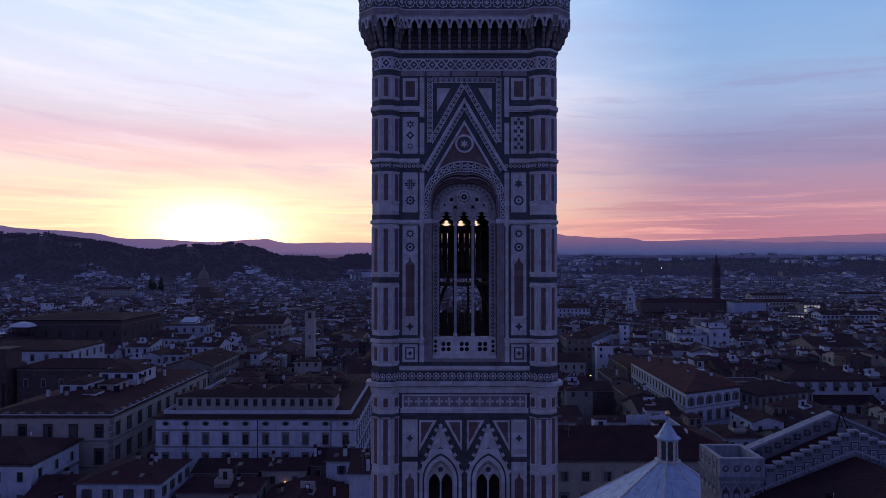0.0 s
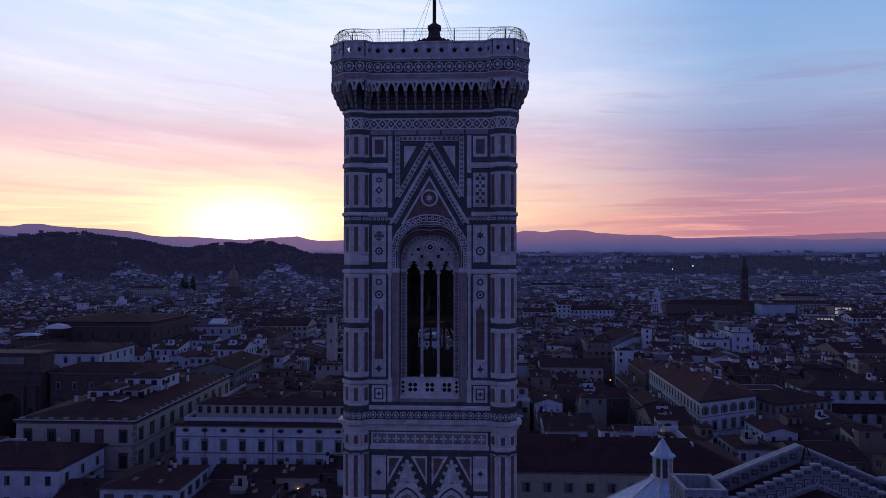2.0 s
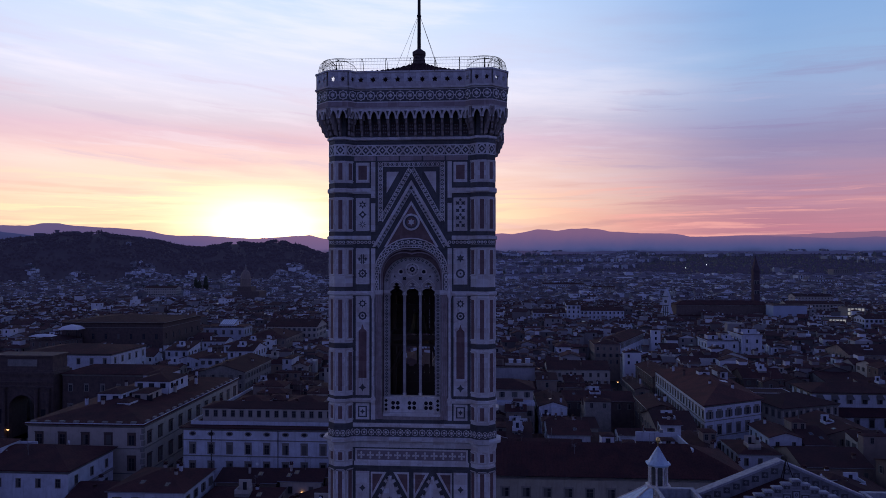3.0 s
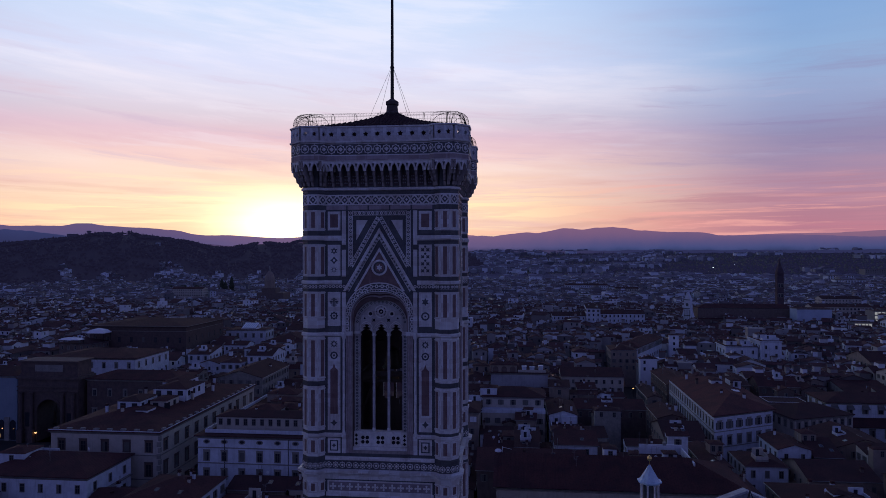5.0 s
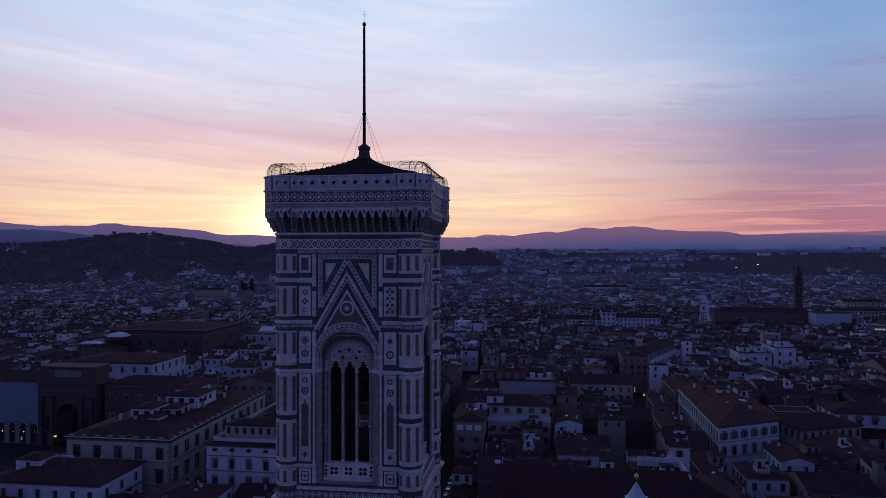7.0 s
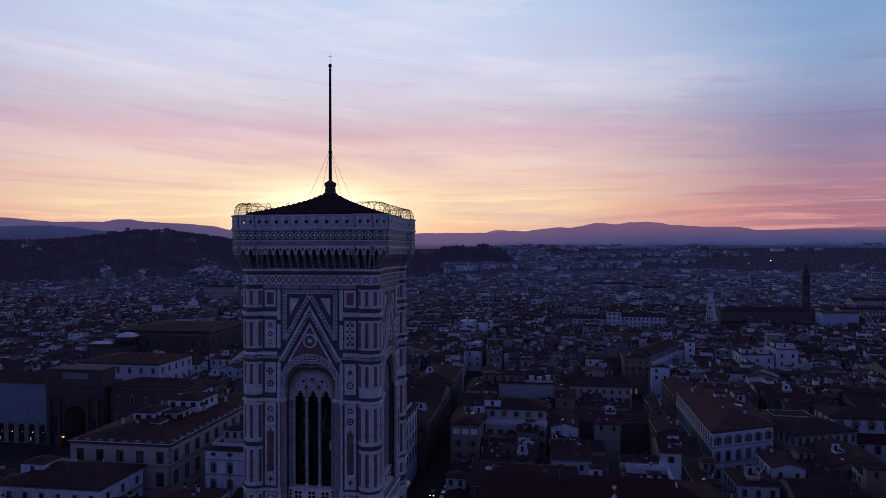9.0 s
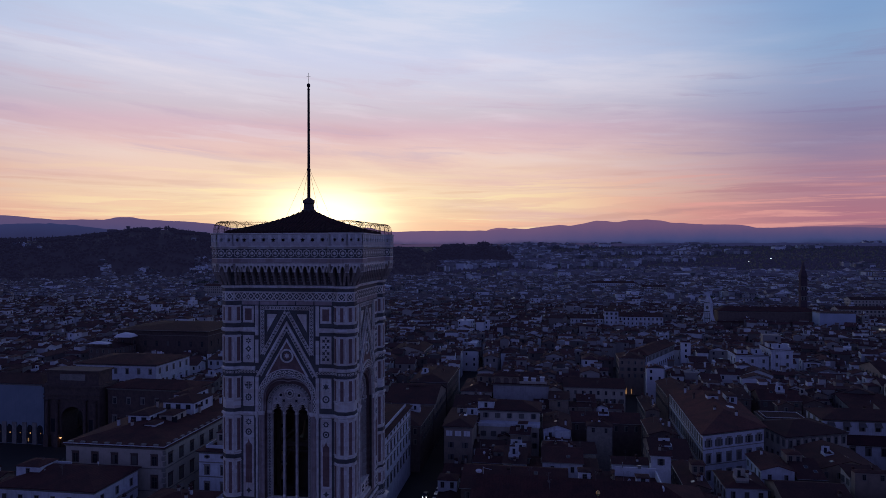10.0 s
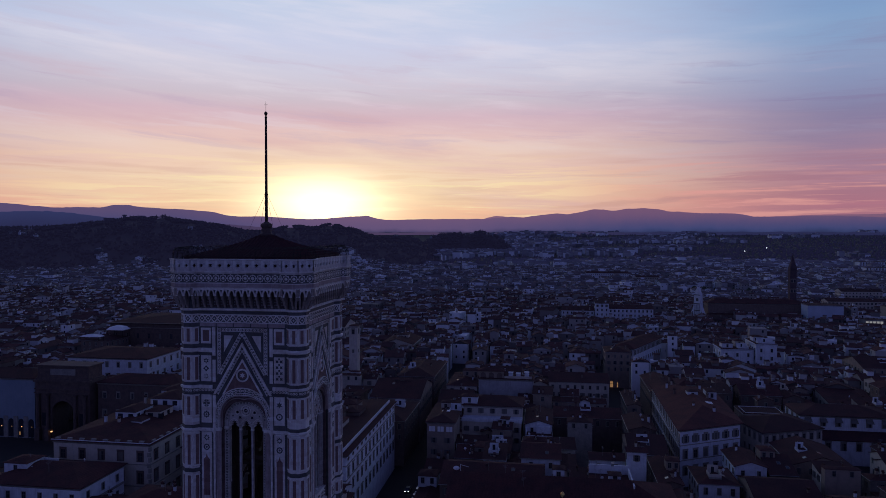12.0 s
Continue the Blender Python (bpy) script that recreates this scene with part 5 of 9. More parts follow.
SLABS = [pierced_slab(1.0, 83.635, 84.895, 0.275, p, -0.20, 0.0) for p in (6, 8, 5)]
outline = plan(0.0, 0.85)
n = len(outline)
for k in range(n):
    p, q = Vector(outline[k][:2]), Vector(outline[(k + 1) % n][:2])
    L = (q - p).length
    m = max(int(round(L / 1.02)), 1)
    turn = math.degrees(math.atan2(q.y - p.y, q.x - p.x))
    for e in range(m):
        c = p.lerp(q, (e + 0.5) / m)
        part("parapet_slab", SLABS[(k + e) % 3], None, tower, m=pose(c.x, c.y, 0, 0, 0, turn) @ Matrix.Diagonal((L / m + (0.10 if m == 1 else 0.0), 1, 1, 1)))
b = B()
o, i = [plan(z, q) for z, q in ((84.775, 1.06), (84.815, 1.12), (84.935, 1.12))], plan(84.935, 0.80)
for q in range(2):
    for k in range(n):
        j = (k + 1) % n
        b.poly([o[q][k], o[q][j], o[q + 1][j], o[q + 1][k]])
for k in range(n):
    j = (k + 1) % n
    b.poly([o[2][k], o[2][j], i[j], i[k]])
part("parapet_coping", b, WHITE, tower)

# roof, finial and mast
b = B()
steps = [(6.65, 85.14), (5.0, 85.58), (3.3, 86.13), (1.8, 86.76), (0.55, 87.46)]
b.loft([[(h, -h, 83.5), (h, h, 83.5), (-h, h, 83.5), (-h, -h, 83.5)] for h in (6.4,)] + [[(h, -h, z), (h, h, z), (-h, h, z), (-h, -h, z)] for h, z in steps])
part("roof", b, TILE, tower, "low pyramid roof of dark clay tiles")
for F in FACES:
    for k in range(-15, 16):
        u = k * 0.42
        pts = [(u, -h, z + 0.03) for h, z in steps if h > abs(u)]
        for (h0, z0), (h1, z1) in zip(steps, steps[1:]):
            if h0 > abs(u) > h1:
                f = (h0 - abs(u)) / (h0 - h1)
                pts.append((u, -abs(u), z0 + (z1 - z0) * f + 0.03))
                break
        if len(pts) > 1:
            b = B()
            b.tube(pts, 0.06, 4)
            part("tile_rib", b, TILE, tower, m=F)
b = B()
b.loft([octagon(0, 0, r, z) for r, z in ((0.72, 87.2), (0.72, 87.55), (0.56, 87.7), (0.50, 88.3), (0.60, 88.4), (0.60, 88.7), (0.36, 88.85), (0.18, 89.0))])
part("finial_base", b, BROWN, tower)
b = B()
b.lathe([(0.18, 88.9), (0.165, 92.0), (0.21, 92.05), (0.21, 92.2), (0.155, 92.25), (0.14, 97.0), (0.125, 101.0), (0.15, 101.03), (0.15, 101.12), (0.10, 101.16), (0.09, 101.3)], 8)
part("mast", b, IRON, tower, "slender dark iron mast")
b = B()
b.lathe([(0.03, 101.2), (0.16, 101.35), (0.20, 101.5), (0.16, 101.65), (0.03, 101.75)], 10)
part("mast_ball", b, IRON, tower)
b = B()
b.tube([(0, 0, 101.65), (0, 0, 102.9)], 0.020, 5)
b.tube([(-0.22, 0, 102.5), (0.22, 0, 102.5)], 0.018, 5)
part("lightning_rod", b, IRON, tower)
for sx, sy in ((-1, -1), (1, -1), (1, 1), (-1, 1)):
    b = B()
    b.tube([(sx * 0.1, sy * 0.1, 92.1), (sx * 2.0, sy * 2.0, 86.5)], 0.014, 4)
    part("guy_wire", b, IRON, tower)

# wire cage over the terrace walk
b = B()
arc = []
for k in range(9):
    a = math.pi * k / 8
    arc.append((0, -0.62 * math.cos(a), 85.42 + 0.70 * math.sin(a)))
b.tube([(0, -0.62, 84.87)] + arc + [(0, 0.62, 84.87)], 0.022, 5)
HOOP = b.mesh("cage_hoop", [IRON])
for F in FACES:
    for k in range(-3, 4):
        part("cage_hoop", HOOP, None, tower, m=F @ pose(k * 2.05, -7.05, 0))
b = B()
b.tube([(0, -1.5, 84.9)] + [(0, -1.5 * math.cos(math.pi * k / 12), 85.15 + 1.08 * math.sin(math.pi * k / 12)) for k in range(13)] + [(0, 1.5, 84.9)], 0.022, 5)
WIDE_HOOP = b.mesh("cage_hoop", [IRON])
for cx, cy in TURRETS:
    a = math.degrees(math.atan2(cy, cx)) + 90
    for j in (-45, 45):
        part("cage_hoop", WIDE_HOOP, None, tower, m=pose(cx * 1.04, cy * 1.04, 0, 0, 0, a + j))
    part("cage_hoop", HOOP, None, tower, m=pose(cx * 1.02, cy * 1.02, 0, 0, 0, a) @ pose(0, -1.25, 0))
for F in FACES:
    b = B()
    for y, z in ((-7.66, 85.17), (-7.67, 85.47), (-7.6, 85.77), (-7.42, 86.02), (-7.05, 86.17), (-6.7, 86.02)):
        b.tube([(-7.0, y, z), (7.0, y, z)], 0.010, 3)
    for k in range(-28, 29):
        b.tube([(k * 0.25, -7.67, 84.93), (k * 0.25, -7.67, 85.47), (k * 0.25, -7.42, 86.02), (k * 0.25, -7.05, 86.17)], 0.007, 3)
    part("wire_net", b, IRON, tower, "thin wire netting", m=F)
for cx, cy in TURRETS:                  # the net bulges round the corner turrets
    base = math.atan2(cy, cx)
    b = B()
    rim = ((1.93, 84.95), (1.95, 85.35), (1.84, 85.75), (1.60, 86.02), (1.25, 86.15), (0.92, 86.04))
    for r, z in rim:
        b.tube([(cx * 1.02 + r * math.cos(base + radians(10 * k)), cy * 1.02 + r * math.sin(base + radians(10 * k)), z) for k in range(-9, 10)], 0.011, 3)
    for k in range(-18, 19):
        a = base + radians(5 * k)
        b.tube([(cx * 1.02 + r * math.cos(a), cy * 1.02 + r * math.sin(a), z) for r, z in rim[:5]], 0.007, 3)
    part("wire_net", b, IRON, tower, "thin wire netting")

# bells and their timber frame inside the open chamber
fr = thing("bell_scaffold", "dark timber bell scaffold inside the open chamber", "scaffold", pose(TX, TY, 55.5))
for x in (-2.6, 2.6):
    for y in (-2.4, 2.4):
        b = B(); b.box(x - 0.16, x + 0.16, y - 0.16, y + 0.16, 0, 10.5)
        part("post", b, TIMBER, fr)
        b = B(); b.tube([(x, y, 3.0), (x * 0.45, y, 6.4)], 0.12, 4)
        part("brace", b, TIMBER, fr)
for z in (6.5, 10.4):
    for y in (-2.4, 2.4):
        b = B(); b.box(-2.9, 2.9, y - 0.2, y + 0.2, z, z + 0.42)
        part("beam", b, TIMBER, fr)
    for x in (-2.6, 2.6):
        b = B(); b.box(x - 0.18, x + 0.18, -2.2, 2.2, z + 0.02, z + 0.40)
        part("beam", b, TIMBER, fr)
# boards and rails added to block the brightness through the far window
for k in range(9):
    b = B(); b.box(-2.25 + 0.5 * k, -1.77 + 0.5 * k, 2.66, 2.72, 6.5, 10.45 + 0.12 * (k % 3))
    part("board", b, TIMBER, fr)
    b = B(); b.box(-2.25 + 0.5 * k, -1.77 + 0.5 * k, 2.66, 2.72, 0.0, 3.3 + 0.2 * (k % 2))
    part("board", b, TIMBER, fr)
for z in (1.6, 8.0):
    b = B(); b.box(-2.5, 2.5, 2.60, 2.66, z, z + 0.2)
    part("rail", b, TIMBER, fr)
b = B(); b.box(-2.9, 2.9, -2.6, 2.6, 5.9, 6.1)
part("deck", b, TIMBER, fr)
bell = thing("bell", "large bronze bell hanging in the frame", "bell", pose(TX, TY, 62.4))
b = B(); b.lathe([(1.05, 0), (1.0, 0.08), (0.82, 0.35), (0.66, 1.0), (0.58, 1.6), (0.45, 1.85), (0.12, 1.95), (0.10, 2.2)], 20)
part("bell_body", b, BRONZE, bell)
b = B(); b.box(-2.6, 2.6, -0.2, 0.2, 2.15, 2.6)
part("headstock", b, TIMBER, bell)
b = B()
for j in range(24):
    a0, a1 = 2 * math.pi * j / 24, 2 * math.pi * (j + 1) / 24
    b.tube([(1.5, 1.3 * math.cos(a0), 2.4 + 1.3 * math.sin(a0)), (1.5, 1.3 * math.cos(a1), 2.4 + 1.3 * math.sin(a1))], 0.06, 4)
for j in range(4):
    a0 = math.pi * j / 4
    b.tube([(1.5, 1.3 * math.cos(a0), 2.4 + 1.3 * math.sin(a0)), (1.5, -1.3 * math.cos(a0), 2.4 - 1.3 * math.sin(a0))], 0.05, 4)
part("bell_wheel", b, TIMBER, bell)

# ---- buildings ----
def relief(xs, zs, depth, mats, back=0.02):
    """One closed skin of rectangular cells that stand out by different depths (negative y), joined by their steps."""
    b, ids = B(), {}

    def vid(x, y, z):
        k = (round(x, 4), round(y, 4), round(z, 4))
        if k not in ids:
            ids[k] = len(b.v)
            b.v.append(k)
        return ids[k]
    nx, nz = len(xs) - 1, len(zs) - 1

    def d(i, j):
        return depth[j][i] if 0 <= i < nx and 0 <= j < nz and depth[j][i] is not None else back

    def face(pts, m):
        b.f.append(tuple(vid(*p) for p in pts))
        b.m.append(m)
    for j in range(nz):
        for i in range(nx):
            if depth[j][i] is None:
                continue
            y, m = depth[j][i], mats[j][i]
            x0, x1, z0, z1 = xs[i], xs[i + 1], zs[j], zs[j + 1]
            face([(x0, y, z0), (x1, y, z0), (x1, y, z1), (x0, y, z1)], m)
            for a, c, e in ((d(i - 1, j), (x0, z0), (x0, z1)), (d(i + 1, j), (x1, z1), (x1, z0)), (d(i, j - 1), (x1, z0), (x0, z0)), (d(i, j + 1), (x0, z1), (x1, z1))):
                if a > y + 1e-5:
                    face([(c[0], y, c[1]), (e[0], y, e[1]), (e[0], a, e[1]), (c[0], a, c[1])], m)
    return b


VARIANTS = {}


def window_mesh(name, w, h, sur=0.16, shut=False, hood=False, sur_mat=GREY, leaf=0):
    """A window in its stone surround, its front towards -y, foot at z = 0."""
    q = 0.035
    xs = [-w / 2 - sur, -w / 2, -q, q, w / 2, w / 2 + sur]
    zs = [-0.14, 0, h * 0.62, h * 0.62 + 0.07, h, h + sur]
    S, G, W = -0.10, -0.02, -0.045
    depth = [[-0.2] * 5, [S, G, W, G, S], [S, W, W, W, S], [S, G, W, G, S], [S - 0.02] * 5]
    l, r = (1, 1) if leaf == 0 else (2, 1) if leaf == 1 else (2, 2)
    mats = [[0] * 5, [0, l, 2, r, 0], [0, 2, 2, 2, 0], [0, l, 2, r, 0], [0] * 5]
    if hood:
        zs += [h + sur + 0.12, h + sur + 0.32]
        depth += [[-0.06] * 5, [-0.34] * 5]
        mats += [[0] * 5, [0] * 5]
    if shut:
        xs = [xs[0] - w * 0.45] + xs + [xs[-1] + w * 0.45]
        for j in range(len(depth)):
            ok = 0 < j < 4
            depth[j] = [-0.15 if ok else None] + depth[j] + [-0.15 if ok else None]
            mats[j] = [2] + mats[j] + [2]
    me = relief(xs, zs, depth, mats).mesh(name, [sur_mat, GLASS, SHUTTER])
    if leaf == 0:
        VARIANTS[me.name] = [me, me] + [window_mesh(name, w, h, sur, shut, hood, sur_mat, k) for k in (1, 2)]
    return me


PICK = random.Random(3)


def some(me):
    """A window like me, its inner shutters open, half open or closed."""
    return PICK.choice(VARIANTS.get(me.name, [me]))


WIN_TALL = window_mesh("window", 1.2, 2.3, 0.32, False, True)
WIN_PLAIN = window_mesh("window", 1.05, 1.9, 0.12)
WIN_SHUT = window_mesh("window", 1.0, 1.8, 0.08, True)
WIN_HOUSE = window_mesh("window", 0.95, 1.6, 0.10)
b = B()
ring_flat(b, 0.62, 0.95, -0.10, 0.02, 14, 0, 0, 0.55, 0.62)
b.slab([(0.63 * math.sin(2 * math.pi * k / 14), 0.55 + 0.39 * math.cos(2 * math.pi * k / 14)) for k in range(14)][::-1], -0.03, 0.02, 1)
WIN_SQUARE = window_mesh("window", 1.5, 1.9, 0.34)
WIN_OVAL = b.mesh("window", [GREY, GLASS])
WIN_BIG = window_mesh("window", 1.5, 2.7, 0.38, False, True)
WIN_BROWN = window_mesh("window", 1.45, 2.5, 0.42, False, True, BROWN)
WIN_BROWN_TALL = window_mesh("window", 1.5, 3.1, 0.45, False, True, BROWN)


def side_frame(p, q):
    """Pose of a wall that runs from p to q, counterclockwise round its house: x along it, front to the outside."""
    d = Vector((q[0] - p[0], q[1] - p[1], 0))
    return Matrix.Translation((p[0], p[1], 0)) @ pose(0, 0, 0, 0, 0, math.degrees(math.atan2(d.y, d.x))), d.length


def grow(poly, o):
    """A convex outline moved outwards."""
    n, res = len(poly), []
    for k in range(n):
        a, p, c = Vector(poly[k - 1]), Vector(poly[k]), Vector(poly[(k + 1) % n])
        d0, d1 = (p - a).normalized(), (c - p).normalized()
        n0, n1 = Vector((d0.y, -d0.x)), Vector((d1.y, -d1.x))
        m = (n0 + n1).normalized()
        res.append(tuple(p + m * (o / max(m.dot(n0), 0.3))))
    return res


def hip(b, poly, z, rise, over=0.7, thick=0.22, mat=0):
    """A hipped roof over a four-sided outline, with a ridge along its longer way."""
    e = grow(poly, over)
    P = [Vector(p) for p in e]
    l0, l1 = (P[1] - P[0]).length, (P[2] - P[1]).length
    if l0 >= l1:
        a, c = (P[0] + P[3]) / 2, (P[1] + P[2]) / 2
        f = min(0.5 * l1 / l0, 0.49)
        r0, r1 = a.lerp(c, f), c.lerp(a, f)
        tri = [(3, 0, r0), (1, 2, r1)]
        quads = [(0, 1, r1, r0), (2, 3, r0, r1)]
    else:
        a, c = (P[0] + P[1]) / 2, (P[2] + P[3]) / 2
        f = min(0.5 * l0 / l1, 0.49)
        r0, r1 = a.lerp(c, f), c.lerp(a, f)
        tri = [(0, 1, r0), (2, 3, r1)]
        quads = [(1, 2, r1, r0), (3, 0, r0, r1)]
    zt = z + thick
    for i, j, r in tri:
        b.poly([(*P[i], zt), (*P[j], zt), (*r, zt + rise)], mat)
    for i, j, r, s in quads:
        b.poly([(*P[i], zt), (*P[j], zt), (*r, zt + rise), (*s, zt + rise)], mat)
    for k in range(4):
        p, q = P[k], P[(k + 1) % 4]
        b.poly([(*p, z), (*q, z), (*q, zt), (*p, zt)], mat)
    b.poly([(*p, z) for p in reversed(P)], mat)


def palazzo(name, label, poly, eave, rise, wall, rows, sides=(0, 1, 2, 3), base=None, group="", over=0.8, cat="building", roof=None, string=None, tile=TILE):
    """A large house: walls, eaves, hipped tile roof, string courses, and rows of windows (mesh, sill height, spacing)."""
    c = Vector((sum(p[0] for p in poly) / len(poly), sum(p[1] for p in poly) / len(poly), 0))
    loc = [(p[0] - c.x, p[1] - c.y) for p in poly]
    t = thing(name, label, cat, pose(c.x, c.y, 0), group)
    b = B()
    b.loft([[(*p, z) for p in loc] for z in (0.0, eave)])
    part("wall", b, wall, t)
    b = B()
    e1, e2 = grow(loc, 0.25), grow(loc, over - 0.1)
    b.loft([[(*p, eave - 0.75) for p in grow(loc, 0.05)], [(*p, eave - 0.4) for p in e1], [(*p, eave - 0.02) for p in e2]])
    part("cornice", b, GREY if roof is None else roof, t)
    if rise > 0:
        b = B()
        hip(b, loc, eave, rise, over)
        part("roof", b, tile, t)
    else:
        b = B()
        b.loft([[(*p, z) for p in grow(loc, -0.1)] for z in (eave, eave + 0.25)])
        part("roof", b, TILE, t)
    for zs in (string or ()):
        b = B()
        b.loft([[(*p, z) for p in grow(loc, o)] for z, o in ((zs, 0.02), (zs + 0.05, 0.18), (zs + 0.25, 0.2), (zs + 0.3, 0.02))])
        part("string_course", b, GREY, t)
    for k in sides:
        M, L = side_frame(loc[k], loc[(k + 1) % len(loc)])
        for me, sill_z, step in rows:
            n = max(int((L - 1.6) / step), 1)
            for j in range(n):
                part("window", some(me), None, t, m=M @ pose((j + 0.5) * L / n, -0.01, sill_z))
    return t, loc, c


def rectp(x0, x1, y0, y1):
    return [(x0, y0), (x1, y0), (x1, y1), (x0, y1)]


def chimney(parent, x, y, z, w=0.7, h=1.6):
    b = B()
    b.box(x - w / 2, x + w / 2, y - w / 2, y + w / 2, z - 1.2, z + h)
    b.box(x - w / 2 - 0.1, x + w / 2 + 0.1, y - w / 2 - 0.1, y + w / 2 + 0.1, z + h, z + h + 0.15, 1)
    for s in (-1, 1):
        b.box(x + s * w * 0.36 - 0.07, x + s * w * 0.36 + 0.07, y - w / 2, y + w / 2, z + h + 0.15, z + h + 0.5, 1)
    b.box(x - w / 2 - 0.1, x + w / 2 + 0.1, y - w / 2 - 0.1, y + w / 2 + 0.1, z + h + 0.5, z + h + 0.6, 1)
    part("chimney", b, [(PALE, OCHRE, CREAM, UMBER, PALE)[int(abs(x * 7.3 + y * 3.1)) % 5], TILE], parent)


def town_house(x0, x1, y0, y1, h, wall, label, ang=0.0, form="hip", rows=((WIN_HOUSE, 2.8, 3.2),), sides=(0, 1), slope=0.32):
    """A plastered house: walls up to the gables, a tile roof with thickness, windows."""
    cx, cy, hx, hy = (x0 + x1) / 2, (y0 + y1) / 2, (x1 - x0) / 2, (y1 - y0) / 2
    t = thing("town_house", label, "house", pose(cx, cy, 0, 0, 0, ang), "town houses")
    loc = rectp(-hx, hx, -hy, hy)
    b = B()
    o, k = 0.45, 0.2
    if form == "hip":
        b.loft([[(*p, z) for p in loc] for z in (0.0, h)])
        part("wall", b, wall, t)
        b = B()
        hip(b, loc, h, min(hx, hy) * 2 * slope * 0.5, o, k)
    elif form == "gable_front":      # ridge runs away from the front
        r = hx * slope
        b.slab([(-hx, 0), (hx, 0), (hx, h), (0, h + r), (-hx, h)], -hy, hy)
        part("wall", b, wall, t)
        b = B()
        e = o * slope
        b.slab([(-hx - o, h - e), (0, h + r), (hx + o, h - e), (hx + o, h - e + k), (0, h + r + k), (-hx - o, h - e + k)], -hy - o, hy + o)
    elif form == "gable_side":
        r = hy * slope
        n = len(b.v)
        for x in (-hx, hx):
            b.v += [(x, -hy, 0), (x, hy, 0), (x, hy, h), (x, 0, h + r), (x, -hy, h)]
        b.f += [(4, 3, 2, 1, 0), (5, 6, 7, 8, 9)] + [(j, (j + 1) % 5, 5 + (j + 1) % 5, 5 + j) for j in range(5)]
        b.m += [0] * 7
        part("wall", b, wall, t)
        b = B()
        e = o * slope
        for x in (-hx - o, hx + o):
            b.v += [(x, -hy - o, h - e), (x, 0, h + r), (x, hy + o, h - e), (x, hy + o, h - e + k), (x, 0, h + r + k), (x, -hy - o, h - e + k)]
        b.f += [(0, 1, 2, 3, 4, 5), (11, 10, 9, 8, 7, 6)] + [(j + 6, (j + 1) % 6 + 6, (j + 1) % 6, j) for j in range(6)]
        b.m += [0] * 8
    else:                            # lean-to, rising to the back
        r = 2 * hy * slope * 0.6
        for x in (-hx, hx):
            b.v += [(x, -hy, 0), (x, hy, 0), (x, hy, h + r), (x, -hy, h)]
        b.f += [(3, 2, 1, 0), (4, 5, 6, 7)] + [(j, (j + 1) % 4, 4 + (j + 1) % 4, 4 + j) for j in range(4)]
        b.m += [0] * 6
        part("wall", b, wall, t)
        b = B()
        g = slope * 0.6
        for x in (-hx - o, hx + o):
            b.v += [(x, -hy - o, h - o * g), (x, hy + o, h + r + o * g), (x, hy + o, h + r + o * g + k), (x, -hy - o, h - o * g + k)]
        b.f += [(3, 2, 1, 0), (4, 5, 6, 7)] + [(j, (j + 1) % 4, 4 + (j + 1) % 4, 4 + j) for j in range(4)]
        b.m += [0] * 6
    part("roof", b, TILE, t)
    for q in sides:
        M, L = side_frame(loc[q], loc[(q + 1) % 4])
        for me, down, step in rows:
            n = max(int((L - 0.8) / step), 1)
            for j in range(n):
                part("window", some(me), None, t, m=M @ pose((j + 0.5) * L / n, -0.01, h - down))
    return t


b = B()
b.box(-0.55, 0.55, -0.75, 0.75, 0.0, 0.10, 0)
b.box(-0.45, 0.45, -0.65, 0.65, 0.10, 0.115, 1)
SKYLIGHT = b.mesh("skylight", [GREY, GLASS])
b = B()
b.tube([(0, 0, -0.5), (0, 0, 3.0)], 0.035, 4)
for z, w in ((2.9, 0.75), (2.6, 0.6), (2.3, 0.45)):
    b.tube([(-w, 0, z), (w, 0, z)], 0.025, 3)
AERIAL = b.mesh("aerial", [ANTENNA])
b = B()
b.tube([(0, 0, -0.4), (0, 0, 0.9)], 0.03, 4)
b.loft([[(0.45 * s * math.cos(a * math.pi / 5), -0.1 - 0.12 * (1 - s), 0.95 + 0.45 * s * math.sin(a * math.pi / 5)) for a in range(10)] for s in (0.1, 0.6, 1.0)], 0, False)
DISH = b.mesh("dish", [TENT])


def roof_z(form, x, y, hx, hy, h, slope):
    """Height of a house's roof at a point of its plan."""
    if form == "hip":
        return h + 0.2 + slope * min(hx - abs(x), hy - abs(y))
    if form == "gable_front":
        return h + 0.2 + slope * (hx - abs(x))
    if form == "gable_side":
        return h + 0.2 + slope * (hy - abs(y))
    return h + 0.2 + slope * 0.6 * (y + hy)


